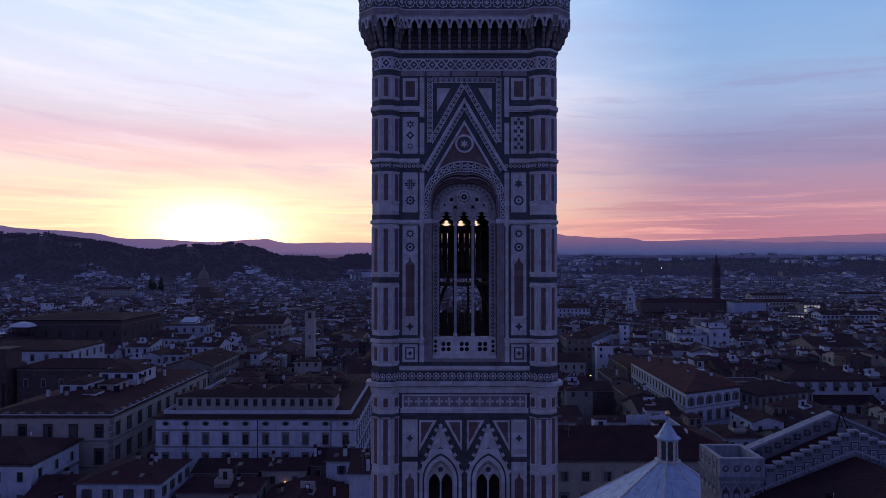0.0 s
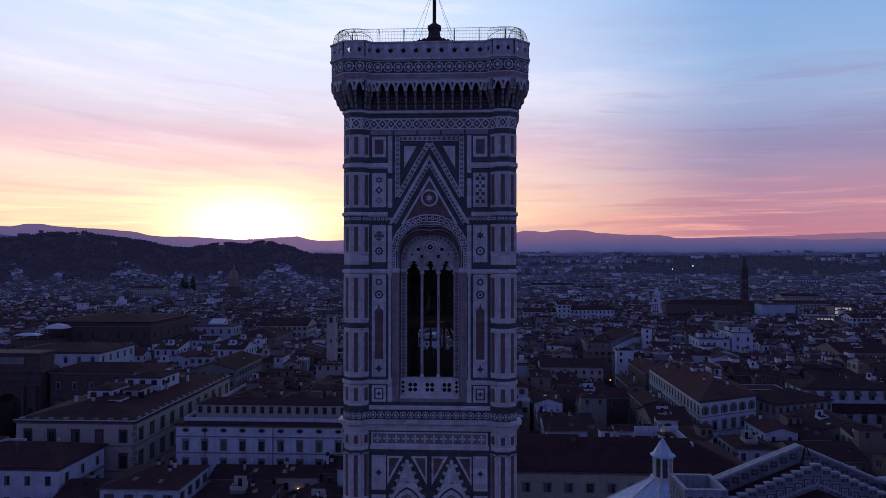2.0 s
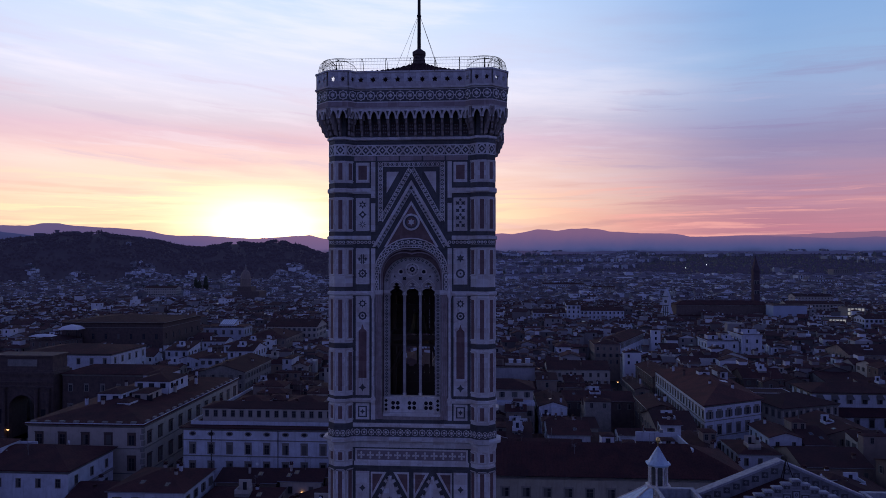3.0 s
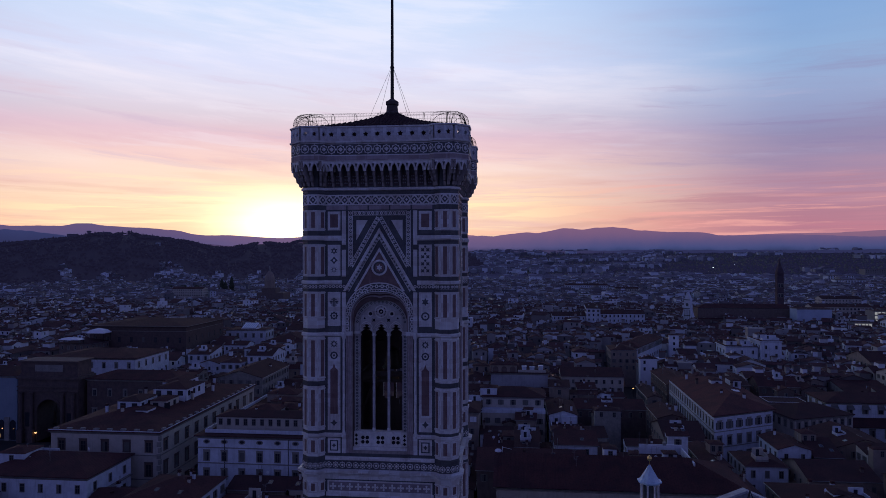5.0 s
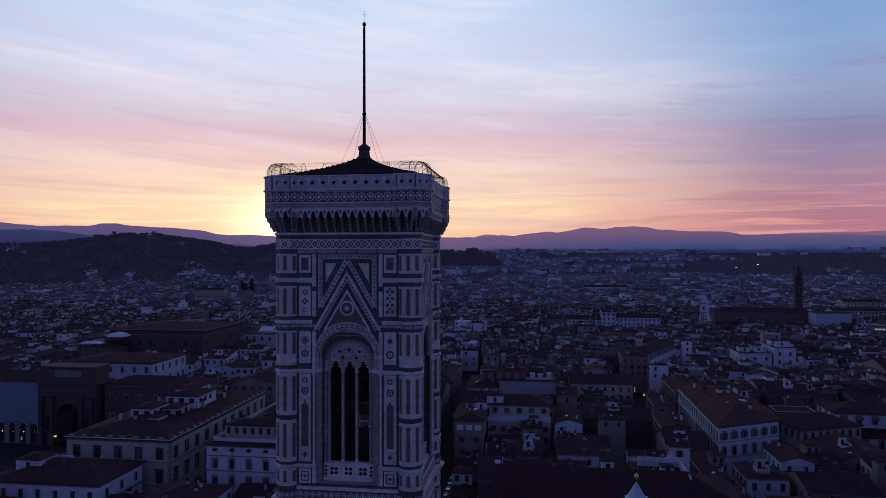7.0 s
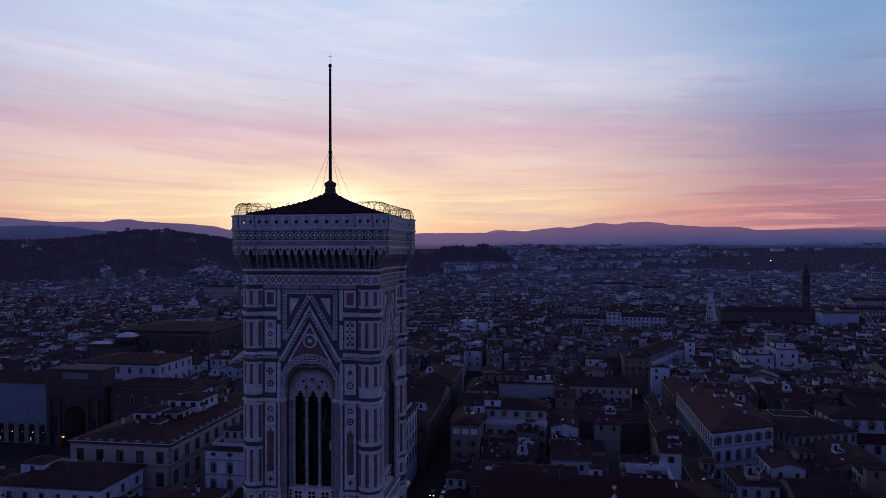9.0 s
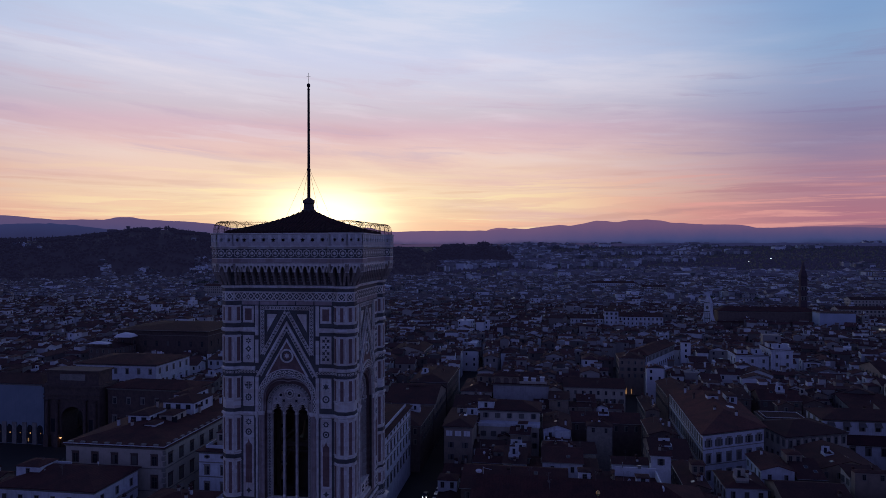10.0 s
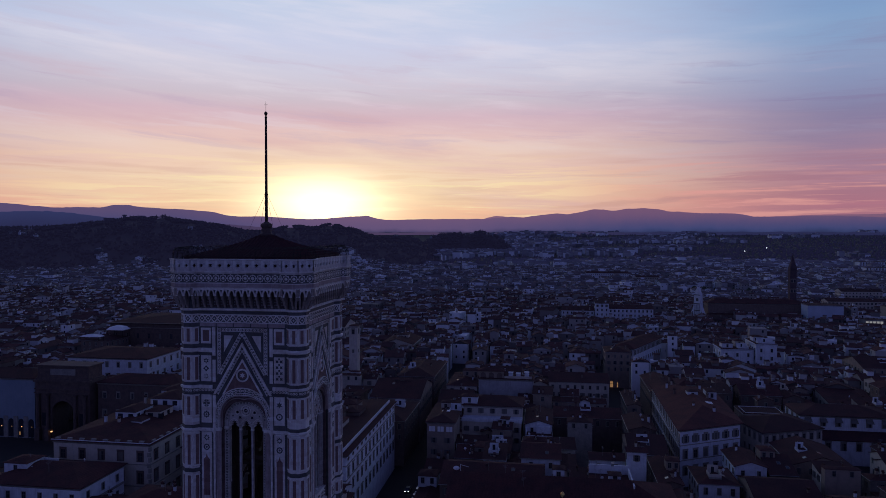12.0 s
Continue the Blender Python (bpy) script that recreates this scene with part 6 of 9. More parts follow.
def clutter(t, form, hx, hy, h, slope, rr, many=1.0):
    """Skylights, aerials and dishes on a roof."""
    tilt = math.degrees(math.atan(slope if form != "lean" else slope * 0.6))
    for j in range(int(rr.random() * 1.7 * many)):
        x, y = rr.uniform(-0.7, 0.7) * hx, -rr.uniform(0.25, 0.75) * hy
        turn = (tilt, 0, 0)
        if form == "gable_front" or form == "hip" and hx - abs(x) < hy - abs(y):
            turn = (0, -tilt if x < 0 else tilt, 0)
        part("skylight", SKYLIGHT, None, t, m=pose(x, y, roof_z(form, x, y, hx, hy, h, slope) - 0.02, *turn))
    for j in range(int(rr.random() * 1.9 * many)):
        x, y = rr.uniform(-0.6, 0.6) * hx, rr.uniform(-0.5, 0.5) * hy
        part("aerial", AERIAL, None, t, m=pose(x, y, roof_z(form, x, y, hx, hy, h, slope), 0, 0, rr.uniform(0, 180)))
    if rr.random() < 0.14 * many:
        x, y = rr.uniform(-0.6, 0.6) * hx, rr.uniform(-0.5, 0.5) * hy
        part("dish", DISH, None, t, m=pose(x, y, roof_z(form, x, y, hx, hy, h, slope), 0, 0, rr.uniform(-40, 40)))


def gutter(t, form, hx, hy, h, slope):
    """Zinc gutters along the eaves."""
    b, o = B(), 0.5
    z = h + 0.12 if form == "hip" else h - o * slope * (0.6 if form == "lean" else 1.0) + 0.12
    s = 1 if t.matrix_world.translation.x < 15 else -1
    front, side = [(-s * (hx + o), -hy - o, z), (s * (hx + o), -hy - o, z)], (s * (hx + o), hy + o, z)
    b.tube(front + [side] if form == "hip" else [front[1], side] if form == "gable_front" else front, 0.085, 5)
    part("gutter", b, ANTENNA, t)


def roof_terrace(t, x, y, w, d, z, wall):
    """A terrace let into a roof: a floor, low walls on three sides, a higher one with a door behind."""
    b = B()
    b.box(x - w, x + w, y - d, y + d, z - 1.6, z, 1)
    b.box(x - w, x + w, y - d, y - d + 0.2, z, z + 0.9)
    b.box(x - w, x - w + 0.2, y - d + 0.2, y + d, z, z + 0.9)
    b.box(x + w - 0.2, x + w, y - d + 0.2, y + d, z, z + 1.3)
    b.box(x - w + 0.2, x + w - 0.2, y + d - 0.25, y + d, z, z + 2.5)
    b.box(x - 0.5, x + 0.4, y + d - 0.3, y + d - 0.25, z, z + 2.0, 2)
    part("roof_terrace", b, [wall, GREY, GLASS], t)


TAKEN = []          # plots already built on: x0, x1, y0, y1


def take(poly, m=2.0):
    TAKEN.append((min(p[0] for p in poly) - m, max(p[0] for p in poly) + m, min(p[1] for p in poly) - m, max(p[1] for p in poly) + m))


def hut(parent, x0, x1, y0, y1, z0, z1, wall, wins=2, name="roof_room"):
    """A small room on a roof, with its own tile roof and windows."""
    b = B()
    b.box(x0, x1, y0, y1, z0, z1)
    r = part(name, b, wall, parent)
    b = B()
    hip(b, rectp(x0, x1, y0, y1), z1, min(x1 - x0, y1 - y0) * 0.14, 0.28, 0.12)
    part("roof", b, TILE, r)
    for k in range(wins):
        part("window", WIN_HOUSE, None, r, m=pose(x0 + (x1 - x0) * (k + 0.5) / wins, y0 - 0.01, z0 + max((z1 - z0) - 2.1, 0.4)))
    return r


# the great corner palace on the square
P = rectp(-113.5, -82.0, 168.5, 236.0)
take(P)
t, loc, c = palazzo("corner_palace", "large cream palace with stone window frames and a dark tile roof", P, 25.2, 3.4, CREAM,
                    ((WIN_BROWN, 20.0, 5.6), (WIN_BROWN_TALL, 13.4, 5.6), (WIN_BROWN_TALL, 6.4, 5.6)), (0, 1), string=(12.4, 18.9))
for x0, x1, y0, y1, z1, w in ((-6.0, 1.0, -18.0, -8.0, 30.0, PALE), (2.0, 7.0, -14.0, -6.0, 29.4, CREAM), (-3.0, 8.0, -3.0, 10.0, 30.8, PALE), (-8, -1, 12, 24, 30.0, PALE), (0.5, 6, 13, 19, 29.0, OCHRE), (-9, -6, -7, -2, 28.6, PALE), (2, 5.5, -22, -17, 28.4, PALE)):
    room = hut(t, x0, x1, y0, y1, 26.2, z1, w, 0)
    # dark glass panels on the solid walls stand in for shaded openings
    for k in range(1 + int(x1 - x0) // 5):
        b = B(); b.box(x0 + 0.9 + 3.6 * k, x0 + 2.6 + 3.6 * k, y0 - 0.05, y0 - 0.003, z1 - 2.3, z1 - 0.5)
        part("opening", b, GLASS, room)
    for k in range(int(y1 - y0) // 4):
        b = B(); b.box(x1 + 0.003, x1 + 0.05, y0 + 1.0 + 3.5 * k, y0 + 2.4 + 3.5 * k, z1 - 2.2, z1 - 0.6)
        part("opening", b, GLASS, room)
for x, y in ((-8, -20), (-2, -22), (8.5, 0), (9, 14), (-10, 5), (4, 26), (-4, 28)):
    chimney(t, x, y, 27.4, 0.7, 1.7)
b = B()
b.box(1.2, 8.0, -4.2, -4.05, 27.0, 29.0); b.box(1.2, 1.35, -4.05, -3.0, 27.0, 29.0)
part("terrace_screen", b, PALE, t)
b = B(); b.box(15.95, 16.15, -34.4, 34.2, 25.42, 25.62); b.box(-16.2, 15.95, -34.4, -34.2, 25.42, 25.62)
part("gutter", b, PALE, t)
for s in (-1, 1):        # rough quoins up the corner
    for k in range(15):
        b = B(); b.box(15.75 - (0.9 if k % 2 else 0.55) if s < 0 else 15.75, 15.80 if s > 0 else 15.75, -33.82 if s < 0 else -33.75, -33.75 if s < 0 else -33.75 + (0.55 if k % 2 else 0.9), 0.6 + 1.6 * k, 1.9 + 1.6 * k)
        part("quoin", b, GREY, t)
for k in range(17):      # little brackets along the eaves
    y = -32 + k * 3.9
    b = B(); b.box(15.2, 15.9, y, y + 1.4, 25.4, 26.05)
    part("eaves_block", b, GREY, t)
for k in range(8):
    x = -15.0 + k * 3.9
    b = B(); b.box(x, x + 1.4, -33.9, -33.2, 25.4, 26.05)
    part("eaves_block", b, GREY, t)

# the long white house with a loggia on its roof
P = rectp(-71.0, -22.0, 168.0, 230.0)
take(P)
t, loc, c = palazzo("long_house", "long white plastered house with grey window frames and a roof loggia", P, 25.0, 0.7, PALE,
                    ((WIN_OVAL, 22.9, 4.4), (WIN_TALL, 18.4, 4.4), (WIN_TALL, 13.6, 4.4), (WIN_BIG, 8.0, 4.4)), (0, 1), string=(17.6, 21.7))
b = B()
for x0, x1, y0, y1 in ((-24.5, 24.5, -29.4, -29.1), (24.2, 24.5, -29.1, 29.0), (-24.5, -24.2, -29.1, 29.0)):
    b.box(x0 * 0.95, x1 * 0.95, y0, y1, 25.4, 26.3)
part("terrace_parapet", b, PALE, t)
for x in (-17.0, 0.5, 18.5):
    b = B(); b.tube([(x, -31.1, 8.0), (x, -31.1, 25.0)], 0.09, 6)
    part("downpipe", b, IRON, t)
r = hut(t, -21.5, 18.5, -26.0, -18.0, 25.4, 28.9, CREAM, 17, "roof_loggia")
for k in range(15):
    x, y = -23 + (k * 11.3) % 36, -15 + (k * 7.7) % 38
    w, d = 6.0 + (k * 1.7) % 4.5, 6.0 + (k * 2.3) % 4.0
    hut(t, x, x + w, y, y + d, 25.4, 26.5 + (k * 0.61) % 1.6, (UMBER, OCHRE, CREAM, UMBER)[k % 4], k % 3)
    chimney(t, x + w * 0.3, y + 1, 26.9, 0.6, 1.6)
for k in range(12):
    part("aerial", AERIAL, None, t, m=pose(-20 + (k * 9.1) % 38, -12 + (k * 5.3) % 34, 28.0, 0, 0, k * 37))

# the house with balconies
P = rectp(-117.0, -88.5, 146.5, 165.5)
take(P)
t, loc, c = palazzo("corner_house", "white plastered house with iron balconies and a dark hipped roof", P, 20.0, 3.2, PALE, ((WIN_PLAIN, 16.2, 4.4), (WIN_PLAIN, 11.4, 4.4), (WIN_PLAIN, 6.4, 4.4)), (0, 1))
hut(t, -13.0, -6.0, -4.0, 3.0, 20.4, 23.6, PALE, 1)
b = B(); b.box(-5.5, -1.0, 2.0, 2.3, 21.0, 23.4); b.box(-5.5, -5.2, -3.0, 2.0, 20.5, 22.6)
part("terrace_wall", b, PALE, t)
b = B(); b.box(14.26, 15.1, -9.0, 9.0, 14.9, 15.15)
part("ledge", b, GREY, t)
clutter(t, "hip", 14.0, 9.3, 20.2, 0.3, random.Random(5), 2.5)
M, L = side_frame(loc[1], loc[2])
for k in range(4):
    b = B()
    b.box(-1.1, 1.1, -0.9, 0.0, -0.2, 0)
    for j in range(9):
        b.box(-1.08 + j * 0.265, -1.04 + j * 0.265, -0.88, -0.84, 0, 0.95)
    b.box(-1.1, 1.1, -0.9, -0.83, 0.95, 1.02)
    part("balcony", b, IRON, t, m=M @ pose((k + 0.5) * L / 4, 0, 11.3))

# hipped house before the long house, and its small neighbours
# single houses, quarter by quarter: x0, x1, y0, y1, eaves, wall, roof form, window rows
HOUSES_BELOW = [
    (-75.0, -58.0, 139.5, 156.0, 18.0, PALE, "hip", 2), (-56.5, -40.0, 144.0, 154.0, 14.5, CREAM, "hip", 2), (-41.5, -31.5, 155.0, 164.5, 16.0, CREAM, "gable_side", 2),
    (-27.0, -20.0, 155.5, 165.0, 18.0, PALE, "gable_side", 3), (-31.0, -27.3, 157.0, 165.0, 16.5, UMBER, "lean", 2), (-20.0, -15.5, 143.0, 152.0, 19.0, PALE, "lean", 0),
    (-57.0, -42.5, 155.0, 165.5, 15.5, OCHRE, "gable_side", 2), (-38.0, -21.0, 139.0, 153.0, 13.0, UMBER, "gable_front", 2), (-87.0, -76.5, 141.0, 158.0, 14.0, UMBER, "gable_side", 1),
    (-56.0, -41.0, 131.0, 143.0, 13.0, UMBER, "gable_side", 1), (-11.0, 1.4, 240.0, 261.5, 17.0, OCHRE, "gable_front", 3), (-11.0, 2.8, 263.5, 288.0, 16.0, UMBER, "gable_side", 2),
]
HOUSES_MIDDLE = [
    (-11.0, 2.8, 290.5, 320.0, 18.0, CREAM, "hip", 3), (-44.0, -19.0, 233.0, 262.0, 17.0, UMBER, "hip", 2), (-40.0, -18.8, 264.0, 296.0, 18.0, OCHRE, "gable_side", 2),
    (1.9, 12.4, 224.0, 230.0, 12.6, PALE, "lean", 1), (37.0, 63.5, 260.0, 276.0, 13.8, UMBER, "gable_side", 1), (-6.0, 2.0, 203.0, 218.5, 8.5, UMBER, "gable_side", 1),
    (2.3, 22.0, 306.0, 325.0, 20.0, PALE, "gable_side", 2), (-36.0, -18.5, 298.0, 337.0, 20.0, UMBER, "hip", 3), (35.0, 62.5, 306.0, 325.0, 18.0, CREAM, "gable_side", 3),
    (3.5, 33.0, 176.0, 197.0, 15.5, UMBER, "gable_side", 1), (-4.5, 2.5, 178.0, 200.0, 9.5, UMBER, "gable_front", 1), (26.0, 36.0, 240.0, 262.0, 16.0, PALE, "gable_front", 2),
]
HOUSES_STREETS = [
    (66.6, 73.2, 188.0, 211.0, 14.5, UMBER, "gable_front", 2), (61.0, 73.2, 213.0, 236.0, 15.0, OCHRE, "gable_side", 2), (63.5, 73.2, 238.0, 258.0, 16.0, UMBER, "gable_front", 2),
    (67.6, 73.2, 278.0, 304.0, 15.0, OCHRE, "gable_front", 2), (78.6, 90.0, 193.0, 208.0, 13.4, PALE, "hip", 3), (92.0, 101.5, 206.0, 222.0, 15.0, PALE, "gable_front", 2),
    (102.2, 110.0, 205.0, 226.0, 13.2, UMBER, "gable_side", 1), (112.0, 130.0, 215.0, 238.0, 13.5, OCHRE, "gable_front", 2), (92.0, 110.0, 184.0, 203.0, 13.0, OCHRE, "gable_side", 1),
    (68.0, 75.0, 150.0, 186.0, 13.0, UMBER, "gable_front", 1), (80.0, 104.0, 150.0, 182.0, 12.5, OCHRE, "hip", 1), (81.0, 94.0, 304.0, 340.0, 15.5, UMBER, "gable_front", 2),
]
HOUSES_FARTHER = [
    (184.0, 207.0, 318.0, 335.0, 18.0, CREAM, "gable_side", 2), (198.0, 226.0, 368.0, 395.0, 17.0, OCHRE, "gable_side", 2), (67.0, 81.0, 379.0, 398.0, 20.0, OCHRE, "hip", 3),
    (302.0, 350.0, 550.0, 566.0, 20.0, PALE, "gable_side", 2), (506.0, 567.0, 881.0, 896.0, 20.0, PALE, "gable_side", 2), (-142.0, -114.0, 402.0, 440.0, 19.0, OCHRE, "hip", 1),
    (-140.0, -106.0, 445.0, 472.0, 22.0, CREAM, "gable_side", 2), (-138.0, -120.0, 365.0, 382.0, 20.0, PALE, "hip", 2), (-71.0, -50.0, 408.0, 440.0, 17.0, CREAM, "gable_front", 2),
    (-110.0, -91.0, 268.0, 302.0, 22.0, GREY, "gable_front", 3), (-252.0, -232.0, 368.0, 386.0, 21.0, UMBER, "hip", 2), (47.0, 75.0, 592.0, 610.0, 20.0, PALE, "gable_side", 2),
]
HOUSES_OUTER = [
    (75.5, 87.0, 586.0, 602.0, 27.0, PALE, "lean", 3), (87.5, 125.0, 592.0, 610.0, 22.0, PALE, "gable_side", 3), (363.0, 406.0, 812.0, 830.0, 22.0, CREAM, "gable_side", 3),
    (306.0, 362.0, 700.0, 716.0, 21.0, CREAM, "gable_side", 3), (-495.0, -447.0, 967.0, 985.0, 22.0, CREAM, "gable_side", 3), (98.0, 166.0, 1128.0, 1146.0, 22.0, PALE, "gable_side", 3),
    (170.0, 204.0, 1066.0, 1082.0, 20.0, CREAM, "gable_side", 2), (-162.0, -150.0, 346.0, 362.0, 19.5, PALE, "lean", 1), (-149.0, -136.0, 330.0, 348.0, 17.0, PALE, "gable_front", 2),
    (-135.0, -124.0, 326.0, 342.0, 18.5, PALE, "hip", 2), (-123.0, -110.0, 332.0, 352.0, 21.5, PALE, "gable_side", 2), (-160.0, -146.0, 388.0, 400.0, 19.0, PALE, "gable_side", 1),
]
HOUSES = HOUSES_BELOW + HOUSES_MIDDLE + HOUSES_STREETS + HOUSES_FARTHER + HOUSES_OUTER
for k, (x0, x1, y0, y1, h, w, form, nrow) in enumerate(HOUSES):
    take(rectp(x0, x1, y0, y1), 0.5)
    nm = {PALE: "white", CREAM: "cream", OCHRE: "ochre", UMBER: "dark brown", GREY: "grey"}[w]
    how = {"hip": "a hipped", "gable_front": "a gabled", "gable_side": "a pitched", "lean": "a sloping"}[form]
    t = town_house(x0, x1, y0, y1, h, w, f"{nm} plastered house under {how} roof of dark tiles", 0.0, form,
                   tuple((((WIN_SHUT, WIN_PLAIN, WIN_HOUSE)[(k + j) % 3]), 2.9 + 3.7 * j, 3.3) for j in range(nrow)), (0, 1) if x1 < -10 else (0, 3), 0.30)
    rr = random.Random(k)
    for j in range(rr.randint(1, 4)):
        chimney(t, rr.uniform(-0.4, 0.4) * (x1 - x0), rr.uniform(-0.4, 0.4) * (y1 - y0), h + 1.2, rr.uniform(0.5, 0.9), rr.uniform(0.8, 1.8))
    clutter(t, form, (x1 - x0) / 2, (y1 - y0) / 2, h, 0.30, rr, 1.6)
    if y0 < 420:
        gutter(t, form, (x1 - x0) / 2, (y1 - y0) / 2, h, 0.30)
        if k % 3 == 1 and min(x1 - x0, y1 - y0) > 8:
            roof_terrace(t, rr.uniform(-0.3, 0.3) * (x1 - x0), rr.uniform(-0.25, 0.05) * (y1 - y0), rr.uniform(1.3, 2.4), rr.uniform(1.2, 2.0), h + 1.5, rr.choice((PALE, PALE, CREAM)))
    if (y1 - y0) > 20 and k % 2 == 0:
        q = rr.uniform(-5, 1)
        hut(t, q, q + rr.uniform(3, 8), -2, rr.uniform(1, 5), h + 0.6, h + rr.uniform(3.4, 4.8), rr.choice((PALE, CREAM, OCHRE)), 2)

# courtyard block: a tall corner wing, a main range over a terrace, a loggia at the back
P = rectp(-8.2, 1.6, 221.5, 237.0)
take(P, 0.3)
t, loc, c = palazzo("corner_wing", "narrow tall house with bright attic windows and dark shutters", P, 20.5, 1.6, OCHRE, ((WIN_SHUT, 13.2, 3.0), (WIN_SHUT, 9.0, 3.0), (WIN_BIG, 4.2, 3.2)), (0, 3), over=0.6, cat="house")
for k in range(3):
    b = B(); b.box(-4.2 + 3.1 * k, -2.0 + 3.1 * k, -7.85, -7.7, 17.2, 19.0); b.box(-3.15 + 3.1 * k, -3.05 + 3.1 * k, -7.9, -7.85, 17.2, 19.0, 1)
    part("attic_window", b, [TENT, GREY], t, "large pale attic window")
for k in range(2):
    b = B(); b.box(-0.8 + 1.6 * k, 0.4 + 1.6 * k, 1.4, 3.4, 22.0, 22.15)
    part("skylight", b, TENT, t)
P = rectp(1.8, 24.5, 247.5, 262.0)
take(P, 0.3)
t, loc, c = palazzo("courtyard_house", "cream house with a projecting terrace and tiled roof", P, 20.5, 2.4, CREAM, ((WIN_SHUT, 17.6, 3.6), (WIN_PLAIN, 13.2, 3.4), (WIN_PLAIN, 9.0, 3.4)), (0, 3), over=0.8, cat="house")
b = B(); b.box(-11.3, 11.3, -14.0, -7.3, 0.0, 16.0)
wing = part("terrace_wing", b, CREAM, t)
b = B(); b.box(-11.6, 11.6, -14.3, -7.3, 16.0, 16.5)
part("terrace_slab", b, PALE, wing)
b = B(); b.box(-11.6, 11.6, -14.3, -14.1, 16.5, 17.3)
part("terrace_wall", b, PALE, wing)
for k in range(6):
    for z in (12.4, 8.4):
        part("window", some(WIN_SHUT), None, wing, m=pose(-9.4 + 3.8 * k, -14.01, z))
hut(t, -12.2, -6.0, -6.9, -2.0, 19.0, 23.6, PALE, 1)
P = rectp(3.5, 28.0, 290.0, 300.0)
take(P, 0.3)
t, loc, c = palazzo("loggia_house", "plain grey house with an arched roof loggia", P, 22.0, 1.0, GREY_PLASTER, ((WIN_PLAIN, 17.0, 3.6), (WIN_PLAIN, 12.6, 3.6)), (3,), over=0.6, cat="house")
b = B(); pierced(b, -12.0, -1.0, 21.8, 25.4, [(-10.2, 1.2, 22.3, 23.6, 1.2), (-6.5, 1.2, 22.3, 23.6, 1.2), (-2.8, 1.2, 22.3, 23.6, 1.2)], -4.8, -4.5)
part("loggia", b, OCHRE, t)
b = B(); b.box(-12.0, -1.0, -4.45, 0.0, 21.8, 25.2)
part("loggia_back", b, UMBER, t)
b = B(); hip(b, rectp(-12.3, -0.7, -5.0, 0.2), 25.4, 1.0, 0.4, 0.15)
part("loggia_roof", b, TILE, t)
b = B(); b.box(-0.6, 11.5, -4.9, -4.6, 22.2, 23.4)
part("terrace_parapet", b, CREAM, t)
for x, h in ((1.2, 24.6), (4.6, 24.3), (8.4, 24.9)):
    b = B(); b.box(x, x + 1.9, -3.8, -1.4, 22.2, h); b.box(x - 0.15, x + 2.05, -3.95, -1.25, h, h + 0.15)
    part("roof_shed", b, PALE, t)
take(rectp(62.8, 67.4, 262.0, 378.0))
P = rectp(26.4, 36.0, 232.0, 242.0)
take(P, 0.3)
t, loc, c = palazzo("terrace_house", "small white house stepped with roof terraces", P, 13.0, 0.0, PALE, ((WIN_HOUSE, 9.8, 3.0),), (0, 3), over=0.3, cat="house")
b = B(); b.box(-4.6, 4.6, -4.9, -4.7, 13.2, 14.1); b.box(-4.8, -4.6, -4.9, 4.6, 13.2, 14.6); b.box(-1.0, 4.4, 1.0, 4.4, 13.2, 15.8)
part("terrace_wall", b, PALE, t)

# long house with a gallery of tall windows along the side street
P = [(72.5, 399.0), (84.0, 393.0), (108.0, 443.0), (96.0, 449.0)]
take(P, 0.5)
palazzo("gallery_house", "white house with a dark gallery of tall windows under its eaves", P, 20.0, 2.6, PALE, ((WIN_TALL, 16.2, 2.5), (WIN_PLAIN, 11.0, 4.0)), (0, 1), over=0.9, cat="house")
# flat-roofed white block with a taller wing, terraces and sheds on top
P = rectp(134.0, 152.0, 398.0, 416.0)
take(P, 0.3)
t, loc, c = palazzo("terraced_block", "white flat-roofed block with small windows and a thin eaves slab", P, 20.5, 0.0, PALE, ((WIN_PLAIN, 16.4, 4.2), (WIN_PLAIN, 12.0, 4.2)), (0, 3), over=0.9, cat="house", roof=PALE)
hut(t, -7.5, -1.5, -5.0, 1.0, 20.7, 23.2, PALE, 1)
hut(t, 1.0, 6.0, 0.0, 6.5, 20.7, 23.8, CREAM, 1)
roof_terrace(t, 3.8, -5.0, 3.0, 2.2, 20.8, PALE)
P = rectp(152.6, 164.0, 396.0, 418.0)
take(P, 0.3)
t, loc, c = palazzo("terraced_wing", "tall white house crowned with roof terraces and sheds", P, 24.0, 0.0, PALE, ((WIN_PLAIN, 19.6, 3.8), (WIN_PLAIN, 15.0, 3.8)), (0, 3), over=0.4, cat="house", roof=PALE)
hut(t, -4.6, 1.0, -2.0, 5.0, 24.2, 26.8, PALE, 2)
roof_terrace(t, 0.5, -7.0, 4.6, 2.4, 24.3, PALE)
for k in range(4):
    part("aerial", AERIAL, None, t, m=pose(-4.2 + 2.6 * k, -3.4 + (k * 3.7) % 6, 24.6, 0, 0, 50 * k))
